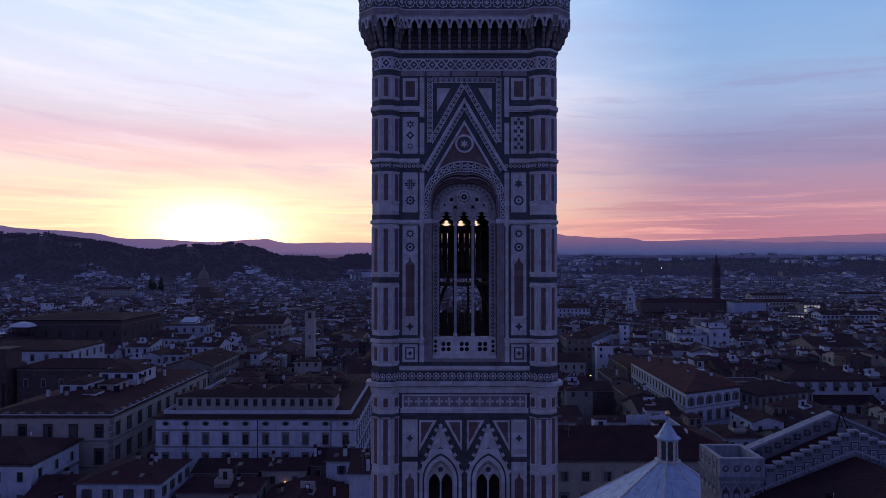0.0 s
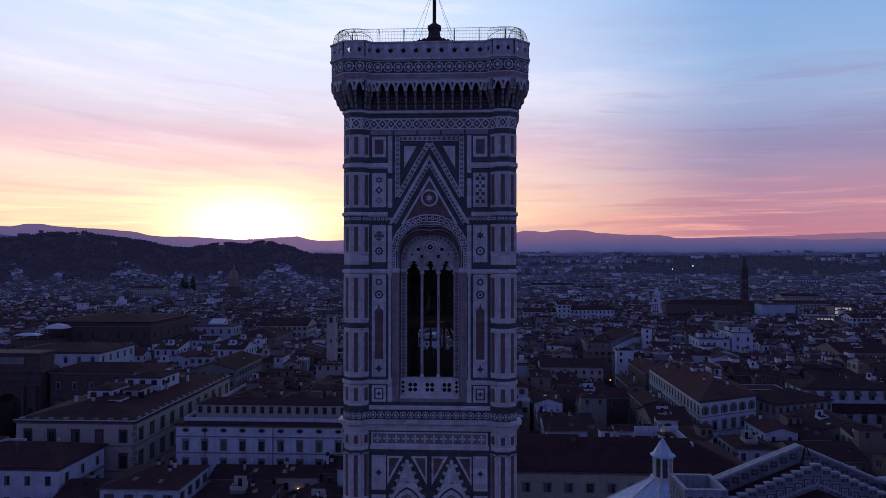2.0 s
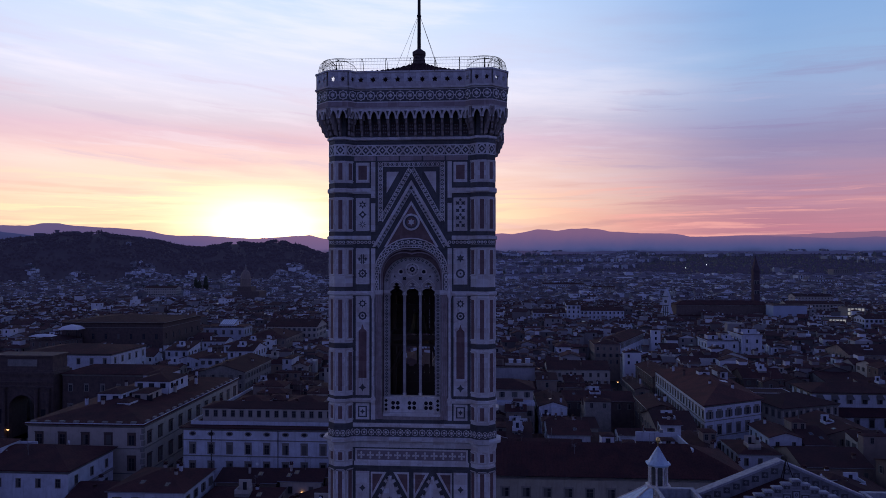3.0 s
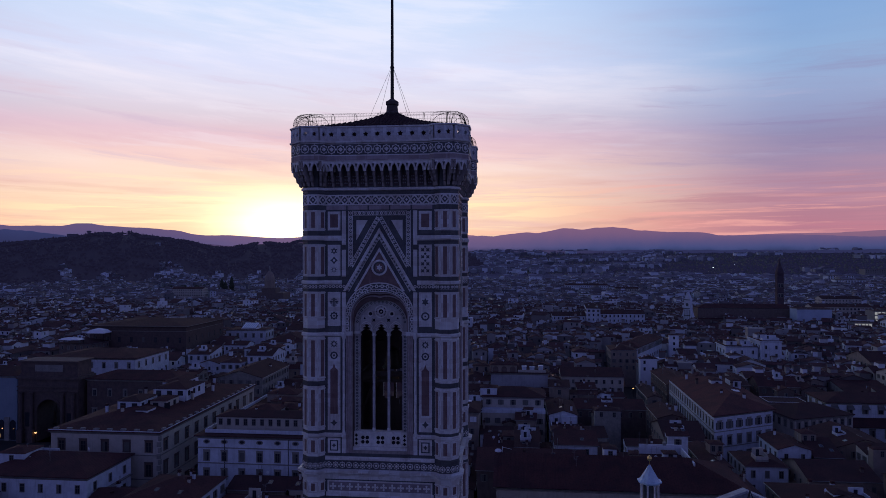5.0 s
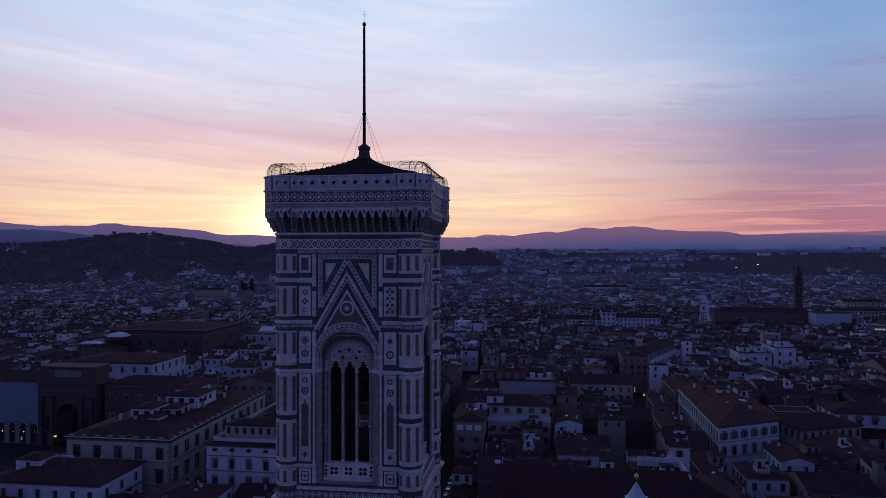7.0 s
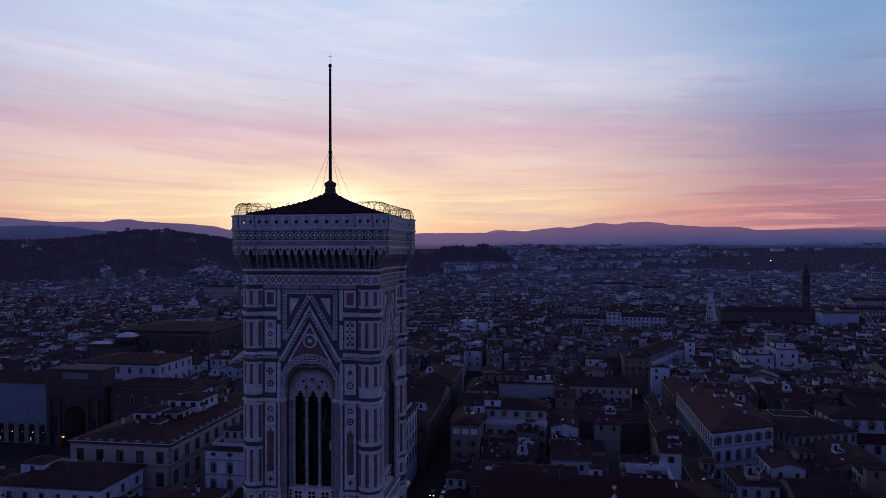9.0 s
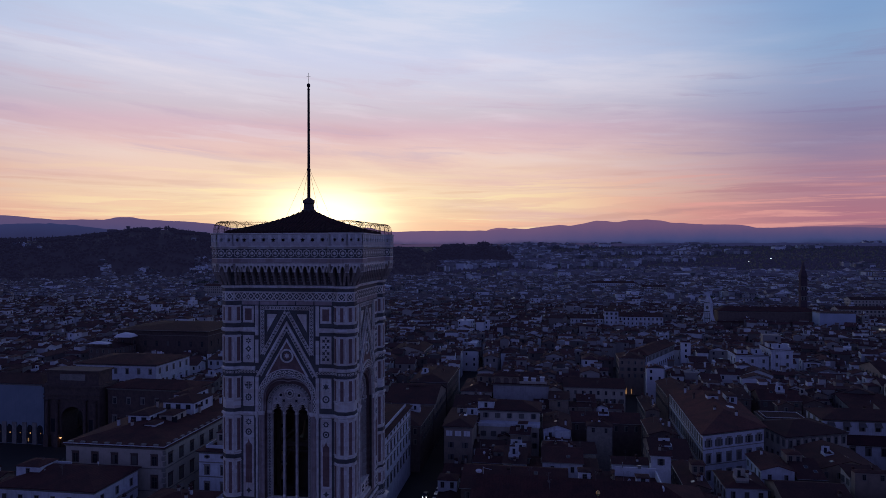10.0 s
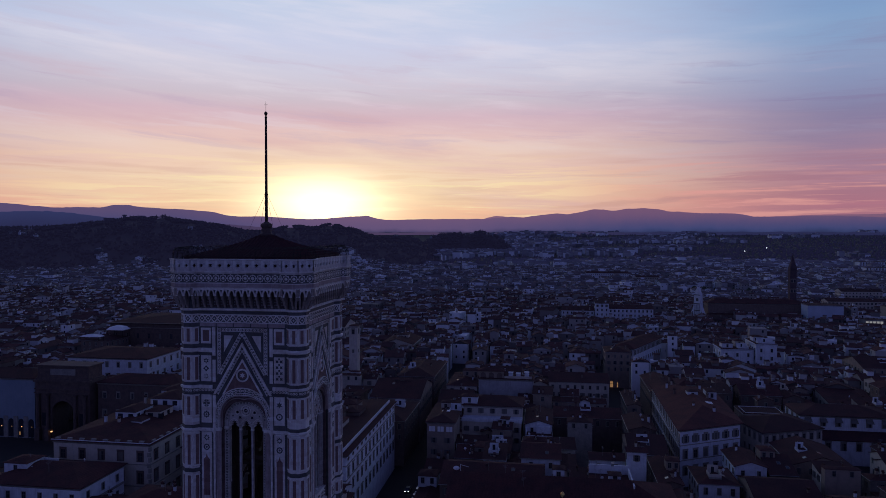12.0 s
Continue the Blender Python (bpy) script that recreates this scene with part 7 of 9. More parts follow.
# hall with a row of tall windows, turned from the street grid
P = [(110.5, 241.0), (134.0, 250.5), (128.0, 270.0), (105.5, 261.0)]
take(P, 0.5)
palazzo("window_hall", "cream hall with a close row of tall windows", P, 16.0, 2.8, CREAM, ((WIN_TALL, 12.4, 2.9), (WIN_PLAIN, 7.5, 2.9)), (0, 3), over=0.6)
P = rectp(112.5, 129.5, 273.0, 286.0)
take(P, 0.3)
t, loc, c = palazzo("rimmed_house", "low house with a dark flat roof inside a pale rim", P, 14.6, 0.0, OCHRE, ((WIN_PLAIN, 10.4, 3.6),), (0, 3), over=0.4, cat="house")
b = B()
for x0, x1, y0, y1 in ((-7.4, 7.4, -5.2, -5.08), (-7.4, 7.4, 5.08, 5.2), (-7.4, -7.28, -5.08, 5.08), (7.28, 7.4, -5.08, 5.08)):
    b.box(x0, x1, y0, y1, 14.85, 15.05)
part("roof_rim", b, TENT, t, "thin pale metal rim")
# long white house with dark awnings over large windows, a lower wing before it
P = rectp(131.0, 164.0, 264.0, 281.0)
take(P, 0.3)
t, loc, c = palazzo("awning_house", "long white house with dark awnings over large windows", P, 17.4, 2.4, PALE, ((WIN_BIG, 13.4, 4.7),), (0, 3), over=0.9, cat="house")
M, L = side_frame(loc[0], loc[1])
n = int((L - 1.6) / 4.7)
for j in range(n):
    b = B(); b.loft([[(-1.25, -0.05, 2.9), (1.25, -0.05, 2.9), (1.25, 0.03, 2.9), (-1.25, 0.03, 2.9)], [(-1.3, -1.5, 1.7), (1.3, -1.5, 1.7), (1.3, -1.42, 1.66), (-1.3, -1.42, 1.66)]])
    part("awning", b, SHUTTER, t, m=M @ pose((j + 0.5) * L / n, -0.02, 13.4))
b = B(); b.box(-16.4, 16.4, -13.4, -8.52, 0, 9.4)
part("front_wing", b, PALE, t)
b = B(); b.loft([[(-16.8, -14.0, 9.3), (16.8, -14.0, 9.3), (16.8, -8.5, 11.6), (-16.8, -8.5, 11.6)], [(-16.8, -14.0, 9.6), (16.8, -14.0, 9.6), (16.8, -8.5, 11.9), (-16.8, -8.5, 11.9)]])
part("wing_roof", b, TILE, t)
for j in range(6):
    part("window", some(WIN_BIG), None, t, m=pose(-13.5 + 5.4 * j, -13.41, 5.6))
take(rectp(131.0, 164.0, 250.0, 264.0), 0.2)
# modern block with a lit grid of windows
P = rectp(329.0, 345.0, 630.0, 645.0)
take(P)
t, loc, c = palazzo("lit_block", "small modern block with brightly lit windows", P, 23.0, 0.0, GREY, (), (), over=0.2)
for i in range(5):
    for j in range(3):
        b = B(); b.box(-7.2 + 3.0 * i, -5.0 + 3.0 * i, -7.62, -7.5, 13.0 + 3.3 * j, 15.4 + 3.3 * j)
        part("lit_window", b, LIT_WINDOW, t)
P = rectp(287.0, 301.0, 575.0, 586.0)
take(P)
t, loc, c = palazzo("lit_pavilion", "low pavilion with a lit glass front", P, 18.0, 0.0, GREY, (), (), over=0.2)
for i in range(5):
    b = B(); b.box(-6.6 + 2.7 * i, -4.6 + 2.7 * i, -5.62, -5.5, 14.4, 17.0)
    part("lit_window", b, LIT_WINDOW, t)
for x0, x1, y0, y1, h, w in ((723.0, 779.0, 1625.0, 1650.0, 24.0, PALE), (912.0, 962.0, 1850.0, 1880.0, 33.0, GREY), (640.0, 700.0, 1400.0, 1420.0, 22.0, PALE)):
    take(rectp(x0, x1, y0, y1))
    palazzo("apartment_block", "long flat-roofed apartment block on the plain", rectp(x0, x1, y0, y1), h, 0.0, w, tuple((WIN_BIG, h - 4.5 - 4 * j, 5.0) for j in range(2)), (0,), over=0.3)

# the long house behind the baptistery
P = rectp(9.4, 66.0, 150.0, 172.0)
take(P)
t, loc, c = palazzo("arcaded_house", "long cream house with a white terrace on its roof", P, 20.0, 0.0, OLIVE_PLASTER, ((WIN_SQUARE, 15.4, 4.5), (WIN_BIG, 9.6, 4.5), (WIN_BIG, 4.0, 4.5)), (0, 3))
b = B()
hx, hy, r = 28.3 + 0.8, 11.0 + 0.8, 4.6
p = [(-hx, -hy, 20.2), (hx, -hy, 20.2), (hx, hy, 20.2), (-hx, hy, 20.2), (-hx, 0.0, 20.2 + r), (hx - hy, 0.0, 20.2 + r)]
for f in ((0, 1, 5, 4), (1, 2, 5), (2, 3, 4, 5), (3, 0, 4), (3, 2, 1, 0)):
    b.poly([p[k] for k in f])
b.weld()
part("tiled_roof", b, TILE, t)
for k in range(-47, 47):
    x = k * 0.6
    e = 0.0 if x < hx - hy else (x - hx + hy)
    b = B(); b.tube([(x, -hy, 20.24), (x, -e, 20.24 + r * (hy - e) / hy)], 0.07, 4)
    part("tile_rib", b, TILE, t)
D = 4.3
hut(t, -6.5 + D, -3.5 + D, 2.5, 6.0, 22.6, 25.6, PALE, 1)
b = B()
b.box(3.2 + D, 13.8 + D, 10.0, 10.35, 21.0, 25.0)
b.box(13.45 + D, 13.8 + D, -3.0, 10.0, 21.0, 24.4)
b.box(3.2 + D, 13.45 + D, 2.0, 10.0, 21.0, 22.6, 1)
part("roof_terrace", b, [PALE, TILE], t)
hut(t, 8.0 + D, 11.0 + D, 3.0, 6.0, 22.6, 24.6, PALE, 1)
b = B(); b.box(5.0 + D, 5.2 + D, 9.4, 9.7, 25.0, 26.4); b.box(9.0 + D, 9.8 + D, 9.2, 9.9, 25.0, 25.8)
part("vent", b, ANTENNA, t)
clutter(t, "gable_side", 26.0, 10.4, 20.1, 0.38, random.Random(77), 4.0)
b = B()
b.tube([(0, 0, -2.0), (0, 0, 1.6)], 0.07, 6)
b.tube([(0, 0, 1.4), (2.4, -0.4, 1.0)], 0.05, 5)
b.loft([[(-1.1 + 0.9 * s * math.cos(a * math.pi / 7), -0.5 - 0.25 * (1 - s) + 0.2 * s * math.sin(a * math.pi / 7), 0.6 + 0.5 * s * math.sin(a * math.pi / 7)) for a in range(14)] for s in (0.1, 0.6, 1.0)], 0, False)
part("large_dish", b, TENT, t, "large pale satellite dish on a mast", m=pose(-27.2, 7.4, 22.6))

# the palace with two long fronts at the street corner
P = [(79.3, 226.0), (102.2, 238.5), (104.0, 294.0), (80.2, 296.0)]
take(P, 1.0)
t, loc, c = palazzo("street_palace", "white palace with rows of framed windows and a broad tile roof", P, 20.0, 3.6, PALE,
                    ((WIN_TALL, 15.4, 3.7), (WIN_BIG, 9.9, 3.7), (WIN_BIG, 4.2, 3.7)), (0, 3), string=(9.2, 14.4), over=1.0, tile=TILE_RED)
M, L = side_frame(loc[0], loc[1])
n = int((L - 1.6) / 3.7)
for j in range(n):                        # open shutters of the top floor
    for s in (-1, 1):
        b = B(); b.box(-0.30, 0.30, -0.09, -0.03, 0.0, 2.3)
        for k in range(9):
            b.box(-0.24, 0.24, -0.12, -0.09, 0.12 + 0.24 * k, 0.24 + 0.24 * k)
        part("shutter", b, SHUTTER, t, m=M @ pose((j + 0.5) * L / n + s * 1.28, -0.01, 15.4))
hut(t, -2, 2, 2, 6, 22.0, 24.6, PALE, 1)
for k in range(4):
    b = B(); b.box(1.0 + 1.1 * k, 1.9 + 1.1 * k, -9.0, -6.0, 22.9 - 0.12 * k, 23.1 - 0.12 * k)
    part("skylight", b, TENT, t)
for x, y in ((-6, 8), (5.5, 2), (-3, -14), (6, 18), (-7, 20), (3, -20)):
    chimney(t, x, y, 22.2, 0.8, 1.6)
hut(t, 6.0, 9.5, 4.0, 12.0, 20.5, 24.2, PALE, 1)

# triumphal arch and arcades on the far square
P = rectp(-181.0, -155.5, 243.0, 254.0)
take(P)
t = thing("triumphal_arch", "tall brown stone triumphal arch with an attic storey", "arch", pose(-168.3, 243.0, 0))
b = B()
pierced(b, -12.6, 12.6, 0, 26.0, [(0.4, 5.2, 0.0, 11.4, 5.4)], 0.0, 10.0)
for x in (-12.6, 12.6):
    b.poly([(x, 0, 0), (x, 10, 0), (x, 10, 26), (x, 0, 26)])
b.box(-12.6, 12.6, 0, 10, 26.0, 26.2)
part("archway", b, BROWN, t)
b = B(); b.box(-11.9, 11.9, 0.6, 9.4, 26.2, 31.2)
part("attic", b, BROWN, t)
b = B(); b.box(-12.5, 12.5, 0.0, 10.0, 31.2, 31.8); b.box(-12.1, 12.1, 0.35, 0.59, 26.2, 26.8); b.box(-13.2, 13.2, -0.6, 10.6, 24.6, 25.6)
part("cornice", b, BROWN, t)
b = B(); b.box(-5.8, 5.8, 0.45, 0.59, 27.6, 30.2)
part("inscription_panel", b, GREY, t, "pale stone panel")
b = B(); arc_band(b, 5.22, 6.1, 11.4, 5.42, 6.4, -0.25, 0.02)
b.v = [(x + 0.4, y, z) for x, y, z in b.v]
b.weld()
part("archivolt", b, BROWN, t)
for z in (19.8, 21.4):
    b = B(); b.box(-12.9, 12.9, -0.5, -0.003, z, z + 0.5)
    part("string_course", b, BROWN, t)
for x in (-8.7, 8.7):
    b = B(); b.box(x - 1.2, x + 1.2, -0.15, -0.003, 13.5, 18.0)
    part("relief_panel", b, BROWN, t)
    b = B(); b.box(x - 0.9, x + 0.9, -0.05, -0.003, 6.0, 11.5)
    part("niche", b, GLASS, t)
for x in (-10.9, -6.4, 6.4, 10.9):
    b = B(); b.lathe([(0.9, 5), (0.75, 5.6), (0.68, 18.5), (1.0, 19.6)], 10, x, -0.7)
    part("column", b, BROWN, t)
    b = B(); b.box(x - 1.1, x + 1.1, -1.8, 0, 0, 5.0)
    part("pedestal", b, BROWN, t)
P = rectp(-245.0, -182.0, 244.0, 262.0)
take(P)
t, loc, c = palazzo("arcaded_palace", "palace wrapped in pale blue sheeting, lit arcades below", P, 25.5, 2.5, SHEET, (), (0,), over=0.6)
for k in range(13):
    x = 29.6 - 4.8 * k
    # dark slab on the solid front stands in for the arcade's shade
    b = B(); b.slab([(x - 1.2, 0.3), (x + 1.2, 0.3), (x + 1.2, 7.0), (x + 0.8, 7.8), (x, 8.2), (x - 0.8, 7.8), (x - 1.2, 7.0)], -9.12, -9.0)
    part("arcade_opening", b, GLASS, t)
    b = B(); b.box(x - 3.4, x - 1.4, -9.35, -9.0, 0.0, 9.2)
    part("pillar", b, GREY, t)
    if k in (1, 4, 8):
        b = B(); b.box(x - 0.8, x - 0.3, -9.2, -9.13, 1.2, 2.6)
        part("shop_light", b, LAMP_DIM, t, "warm shop light under the arcade")
    b = B(); b.box(x + 0.3, x + 0.55, -9.3, -9.13, 4.6, 4.9)
    part("arcade_lamp", b, LAMP if k % 2 else LAMP_DIM, t, "warm glowing lamp")
P = rectp(-154.0, -116.0, 246.0, 262.0)
take(P)
palazzo("dark_palace", "dark brown stone palace beside the arch", P, 24.5, 2.4, BROWN, ((WIN_TALL, 18.0, 6.0), (WIN_BIG, 10.0, 6.0)), (0, 1), over=0.7)
P = rectp(-212.0, -167.5, 303.6, 336.0)
take(P)
palazzo("white_terrace_house", "white house with a row of tall windows under a dark roof", P, 23.5, 2.6, PALE, ((WIN_TALL, 18.8, 6.0), (WIN_TALL, 12.8, 6.0)), (0, 1), over=0.9)
P = rectp(-246.0, -184.0, 388.0, 441.0)
take(P)
t, loc, c = palazzo("stone_palace", "huge dark stone block of a palace with a flat cornice", P, 29.6, 2.6, BROWN, ((WIN_BROWN_TALL, 20.0, 7.5), (WIN_BROWN_TALL, 11.0, 7.5)), (0, 1), over=1.8, roof=BROWN, string=(26.6,))
for x0, x1, y0, y1 in ((-32.8, 32.8, -28.3, -28.0), (32.5, 32.8, -28.0, 28.3)):
    b = B(); b.box(x0, x1, y0, y1, 29.83, 30.05)
    part("coping", b, GREY, t)
# medieval tower house
P = rectp(-65.2, -61.0, 318.0, 323.0)
take(P)
palazzo("tower_house", "slim pale stone medieval tower house", P, 40.5, 0.6, CREAM, ((WIN_TALL, 36.5, 3.5), (WIN_HOUSE, 27.0, 3.5)), (0, 1), over=0.25, cat="tower")
# friary church: long dark nave, white front, brick bell tower with a spire
P = rectp(176.0, 258.0, 618.0, 634.0)
take(P)
t, loc, c = palazzo("church", "long dark nave of a church with a tiled roof", P, 25.5, 3.4, UMBER, ((WIN_BIG, 14.0, 9.0),), (0,), over=0.8, cat="church")
b = B(); b.box(-41, 43.5, -14.0, -8.0, 0, 16.5)
part("aisle", b, UMBER, t)
b = B(); b.slab([(-42, 16.4), (44, 16.4), (44, 16.8), (-42, 16.8)], -14.6, -8.05)
part("aisle_roof", b, TILE, t)
b = B()
b.slab([(-6.4, 0), (6.4, 0), (6.4, 17), (5.0, 19.5), (3.6, 24), (3.2, 33), (0, 40), (-3.2, 33), (-3.6, 24), (-5.0, 19.5), (-6.4, 17)], -1.5, 1.5, 0)
for u in (-4.6, -2.2, 0.0, 2.2, 4.6):
    b.box(u - 0.3, u + 0.3, -1.7, -1.5, 1, 18 if abs(u) > 3 else 24, 1)
for z in (18.6, 24.6, 32.4):
    b.box(-3.2, 3.2, -1.85, -1.7, z, z + 0.7, 1)
b.slab(disc(1.5, 12, 0, 28.5), -1.6, -1.5, 1)
part("marble_front", b, [PALE, GREEN], t, "tall narrow white marble front", m=pose(-49.5, -8, 0, 0, 0, -50))
t = thing("brick_bell_tower", "dark brick bell tower with a pointed spire", "bell tower", pose(254.0, 642.0, 0))
b = B(); b.box(-2.75, 2.75, -2.75, 2.75, 0, 56)
for z in (24, 33, 42, 55.2):
    b.box(-3.0, 3.0, -3.0, 3.0, z, z + 0.6)
part("shaft", b, BRICK, t)
b = B(); b.loft([[(h, -h, z), (h, h, z), (-h, h, z), (-h, -h, z)] for h, z in ((3.0, 56), (2.6, 57.2), (1.4, 62.0), (0.1, 69.5))])
part("spire", b, BRICK, t)
for zz in (33, 42):
    for sx in (-1.6, 1.6):
        part("window", WIN_BIG, None, t, m=pose(sx * 0.75, -2.751, zz + 1.2))
P = rectp(252.0, 280.0, 598.0, 614.0)
take(P)
palazzo("pale_hall", "hall wrapped in pale blue sheeting", P, 27.0, 0.0, PALE_SHEET, (), (0,), over=0.3)
# glass-roofed house
P = rectp(-184.0, -156.0, 446.0, 462.0)
take(P)
t, loc, c = palazzo("glass_roofed_house", "pale house with a sloping glass roof", P, 21.5, 0.0, PALE, ((WIN_TALL, 16.5, 4.5), (WIN_PLAIN, 11.0, 4.5)), (0, 1), over=0.4, cat="house")
M = pose(1.0, -1.0, 23.8, 20, 0, 0) @ Matrix.Diagonal((0.62, 0.8, 1, 1))
b = B(); b.box(-8.4, 8.4, -5.4, 5.4, 0.0, 0.3)
gr = part("glass_roof", b, GREY, t, "sloping frame of a glass roof", m=M)
for k in range(7):
    b = B(); b.box(-8.0 + 2.29 * k, -5.83 + 2.29 * k, -5.0, 5.0, 0.3, 0.34)
    part("roof_pane", b, SKY_GLASS, gr)
for k in range(6):
    b = B(); b.box(-5.83 + 2.29 * k, -5.71 + 2.29 * k, -5.0, 5.0, 0.3, 0.42)
    part("glazing_bar", b, GREY, gr)
b = B(); b.box(-4.4, 6.4, -5.4, 3.6, 21.6, 22.3)
part("curb", b, PALE, t)
# domed church far off on the plain
t = thing("domed_church", "brown domed church with drum and lantern among far roofs", "church", pose(-294.5, 833.0, 0))
b = B(); b.box(-14, 20, -8, 20, 0, 25)
part("nave", b, UMBER, t)
b = B(); b.box(-8.5, 9.5, -6, 12, 25, 31)
part("crossing", b, UMBER, t)
b = B(); b.lathe([(6.2, 31), (6.2, 40), (6.8, 40.4), (6.4, 41.2), (6.0, 44.5), (4.6, 48.5), (2.4, 51.4), (1.2, 52)], 16)
for k in range(8):
    a = radians(45 * k + 22.5)
    q = B(); q.box(-0.6, 0.6, -0.6, 0.6, 31, 40.2)
    part("drum_pilaster", q, OCHRE, t, m=pose(6.0 * math.cos(a), 6.0 * math.sin(a), 0, 0, 0, 45 * k + 22.5))
part("dome", b, OCHRE, t)
b = B(); b.lathe([(1.1, 51.8), (1.1, 55.4), (1.4, 55.7), (0.2, 58.8)], 8)
part("lantern", b, GREY, t)

# ---- baptistery: eight-sided white marble roof with a lantern ----
BX, BY = 36.8, 113.8
t = thing("baptistery", "eight-sided baptistery with a white marble pyramid roof and lantern", "baptistery", pose(BX, BY, 0))
b = B(); b.loft([octagon(0, 0, 14.0, z) for z in (0, 21.0)])
part("wall", b, WHITE, t)
b = B(); b.loft([octagon(0, 0, r, z) for r, z in ((14.0, 20.6), (14.7, 21.0), (14.7, 21.5), (14.3, 21.6))])
part("cornice", b, WHITE, t)
for k in range(8):
    a0, a1 = radians(45 * k - 22.5), radians(45 * k + 22.5)
    R, r = 14.3 / math.cos(radians(22.5)), 1.7 / math.cos(radians(22.5))
    for j in range(5):
        f0, f1 = j / 5, (j + 0.992) / 5
        for i in range(4):
            g0, g1 = i / 4 + 0.004, (i + 1) / 4 - 0.004
            def pt(f, g, up=0.0):
                rr = R + (r - R) * f
                zz = 21.6 + (30.2 - 21.6) * f + up
                p, q = Vector((rr * math.cos(a0), rr * math.sin(a0), zz)), Vector((rr * math.cos(a1), rr * math.sin(a1), zz))
                return p.lerp(q, g)
            up = 0.05 + 0.03 * ((i + j) % 2)
            lo, hi = [pt(f0, g0, -0.3), pt(f0, g1, -0.3), pt(f1, g1, -0.3), pt(f1, g0, -0.3)], [pt(f0, g0, up), pt(f0, g1, up), pt(f1, g1, up), pt(f1, g0, up)]
            b = B()
            b.loft([lo, hi])
            part("roof_slab", b, LEAD, t)
    p0, p1 = Vector((R * math.cos(a1), R * math.sin(a1), 21.65)), Vector((r * math.cos(a1), r * math.sin(a1), 30.25))
    b = B(); b.tube([p0, p1], 0.16, 6)
    part("roof_rib", b, WHITE, t)
b = B(); b.loft([octagon(0, 0, q, z) for q, z in ((1.75, 29.9), (1.75, 30.35), (1.95, 30.4), (1.95, 30.6))])
part("lantern_base", b, WHITE, t)
b = B(); b.loft([octagon(0, 0, q, z) for q, z in ((1.05, 30.6), (1.05, 33.9))])
part("lantern_core", b, GREEN, t)
for k in range(8):
    a = radians(45 * k + 22.5)
    b = B(); b.lathe([(0.24, 30.6), (0.16, 30.8), (0.15, 33.5), (0.26, 33.9)], 8, 1.5 * math.cos(a), 1.5 * math.sin(a))
    part("lantern_column", b, WHITE, t)
b = B(); b.loft([octagon(0, 0, q, z) for q, z in ((1.6, 33.85), (1.95, 34.1), (1.95, 34.3), (1.6, 34.35), (0.12, 37.0))])
part("lantern_roof", b, LEAD, t)
b = B(); b.lathe([(0.05, 36.9), (0.05, 37.6), (0.32, 37.8), (0.42, 38.1), (0.32, 38.4), (0.05, 38.6)], 10)
part("orb", b, GILT, t, "gilded orb")
take(rectp(BX - 15, BX + 15, BY - 15, BY + 15))

# ---- cathedral: head of its west front, seen from behind, and the nave roof ----
CX = 37.6
t = thing("cathedral", "Gothic cathedral front with stepped marble gable and dark nave roof", "cathedral", pose(CX, 63.5, 0))
b = B(); b.box(-12.3, 12.3, 0.0, 4.2, 0, 41.0)
part("front_wall", b, OLD, t)
# the rest of the church, unseen behind the camera, added to shade the tower: side aisles, the nave's far half, the
# great dome
for s in (-1, 1):
    x0, x1 = sorted((s * 11.5, s * 21.0))
    b = B(); b.box(x0, x1, -118.0, -1.0, 0, 24.5)
    part("aisle", b, OLD, t)
b = B(); b.box(-11.4, 11.4, -118.0, -62.0, 0, 40.0)
part("nave_wall", b, OLD, t)
b = B(); b.loft([[(-12.0, y, 40.0), (12.0, y, 40.0), (0.0, y, 45.5)] for y in (-118.0, -62.0)])
part("rear_nave_roof", b, TILE, t)
b = B(); b.loft([octagon(0, -144.0, r, z) for r, z in ((30, 0), (30, 40.0), (26, 40.2), (26, 58.0), (27.5, 58.5), (27.5, 59.5))])
part("drum", b, OLD, t)
b = B(); b.loft([octagon(0, -144.0, r, z) for r, z in ((26.5, 59.5), (25.6, 68), (23.2, 76), (18.5, 84), (11.5, 90), (4.5, 93.5))])
part("dome", b, TILE_RED, t, "unseen red-tiled eight-sided dome behind the camera")
b = B(); b.loft([octagon(0, -144.0, r, z) for r, z in ((4.0, 93), (3.0, 94), (3.0, 105), (3.6, 105.5), (0.3, 112))])
part("lantern", b, AGED, t)
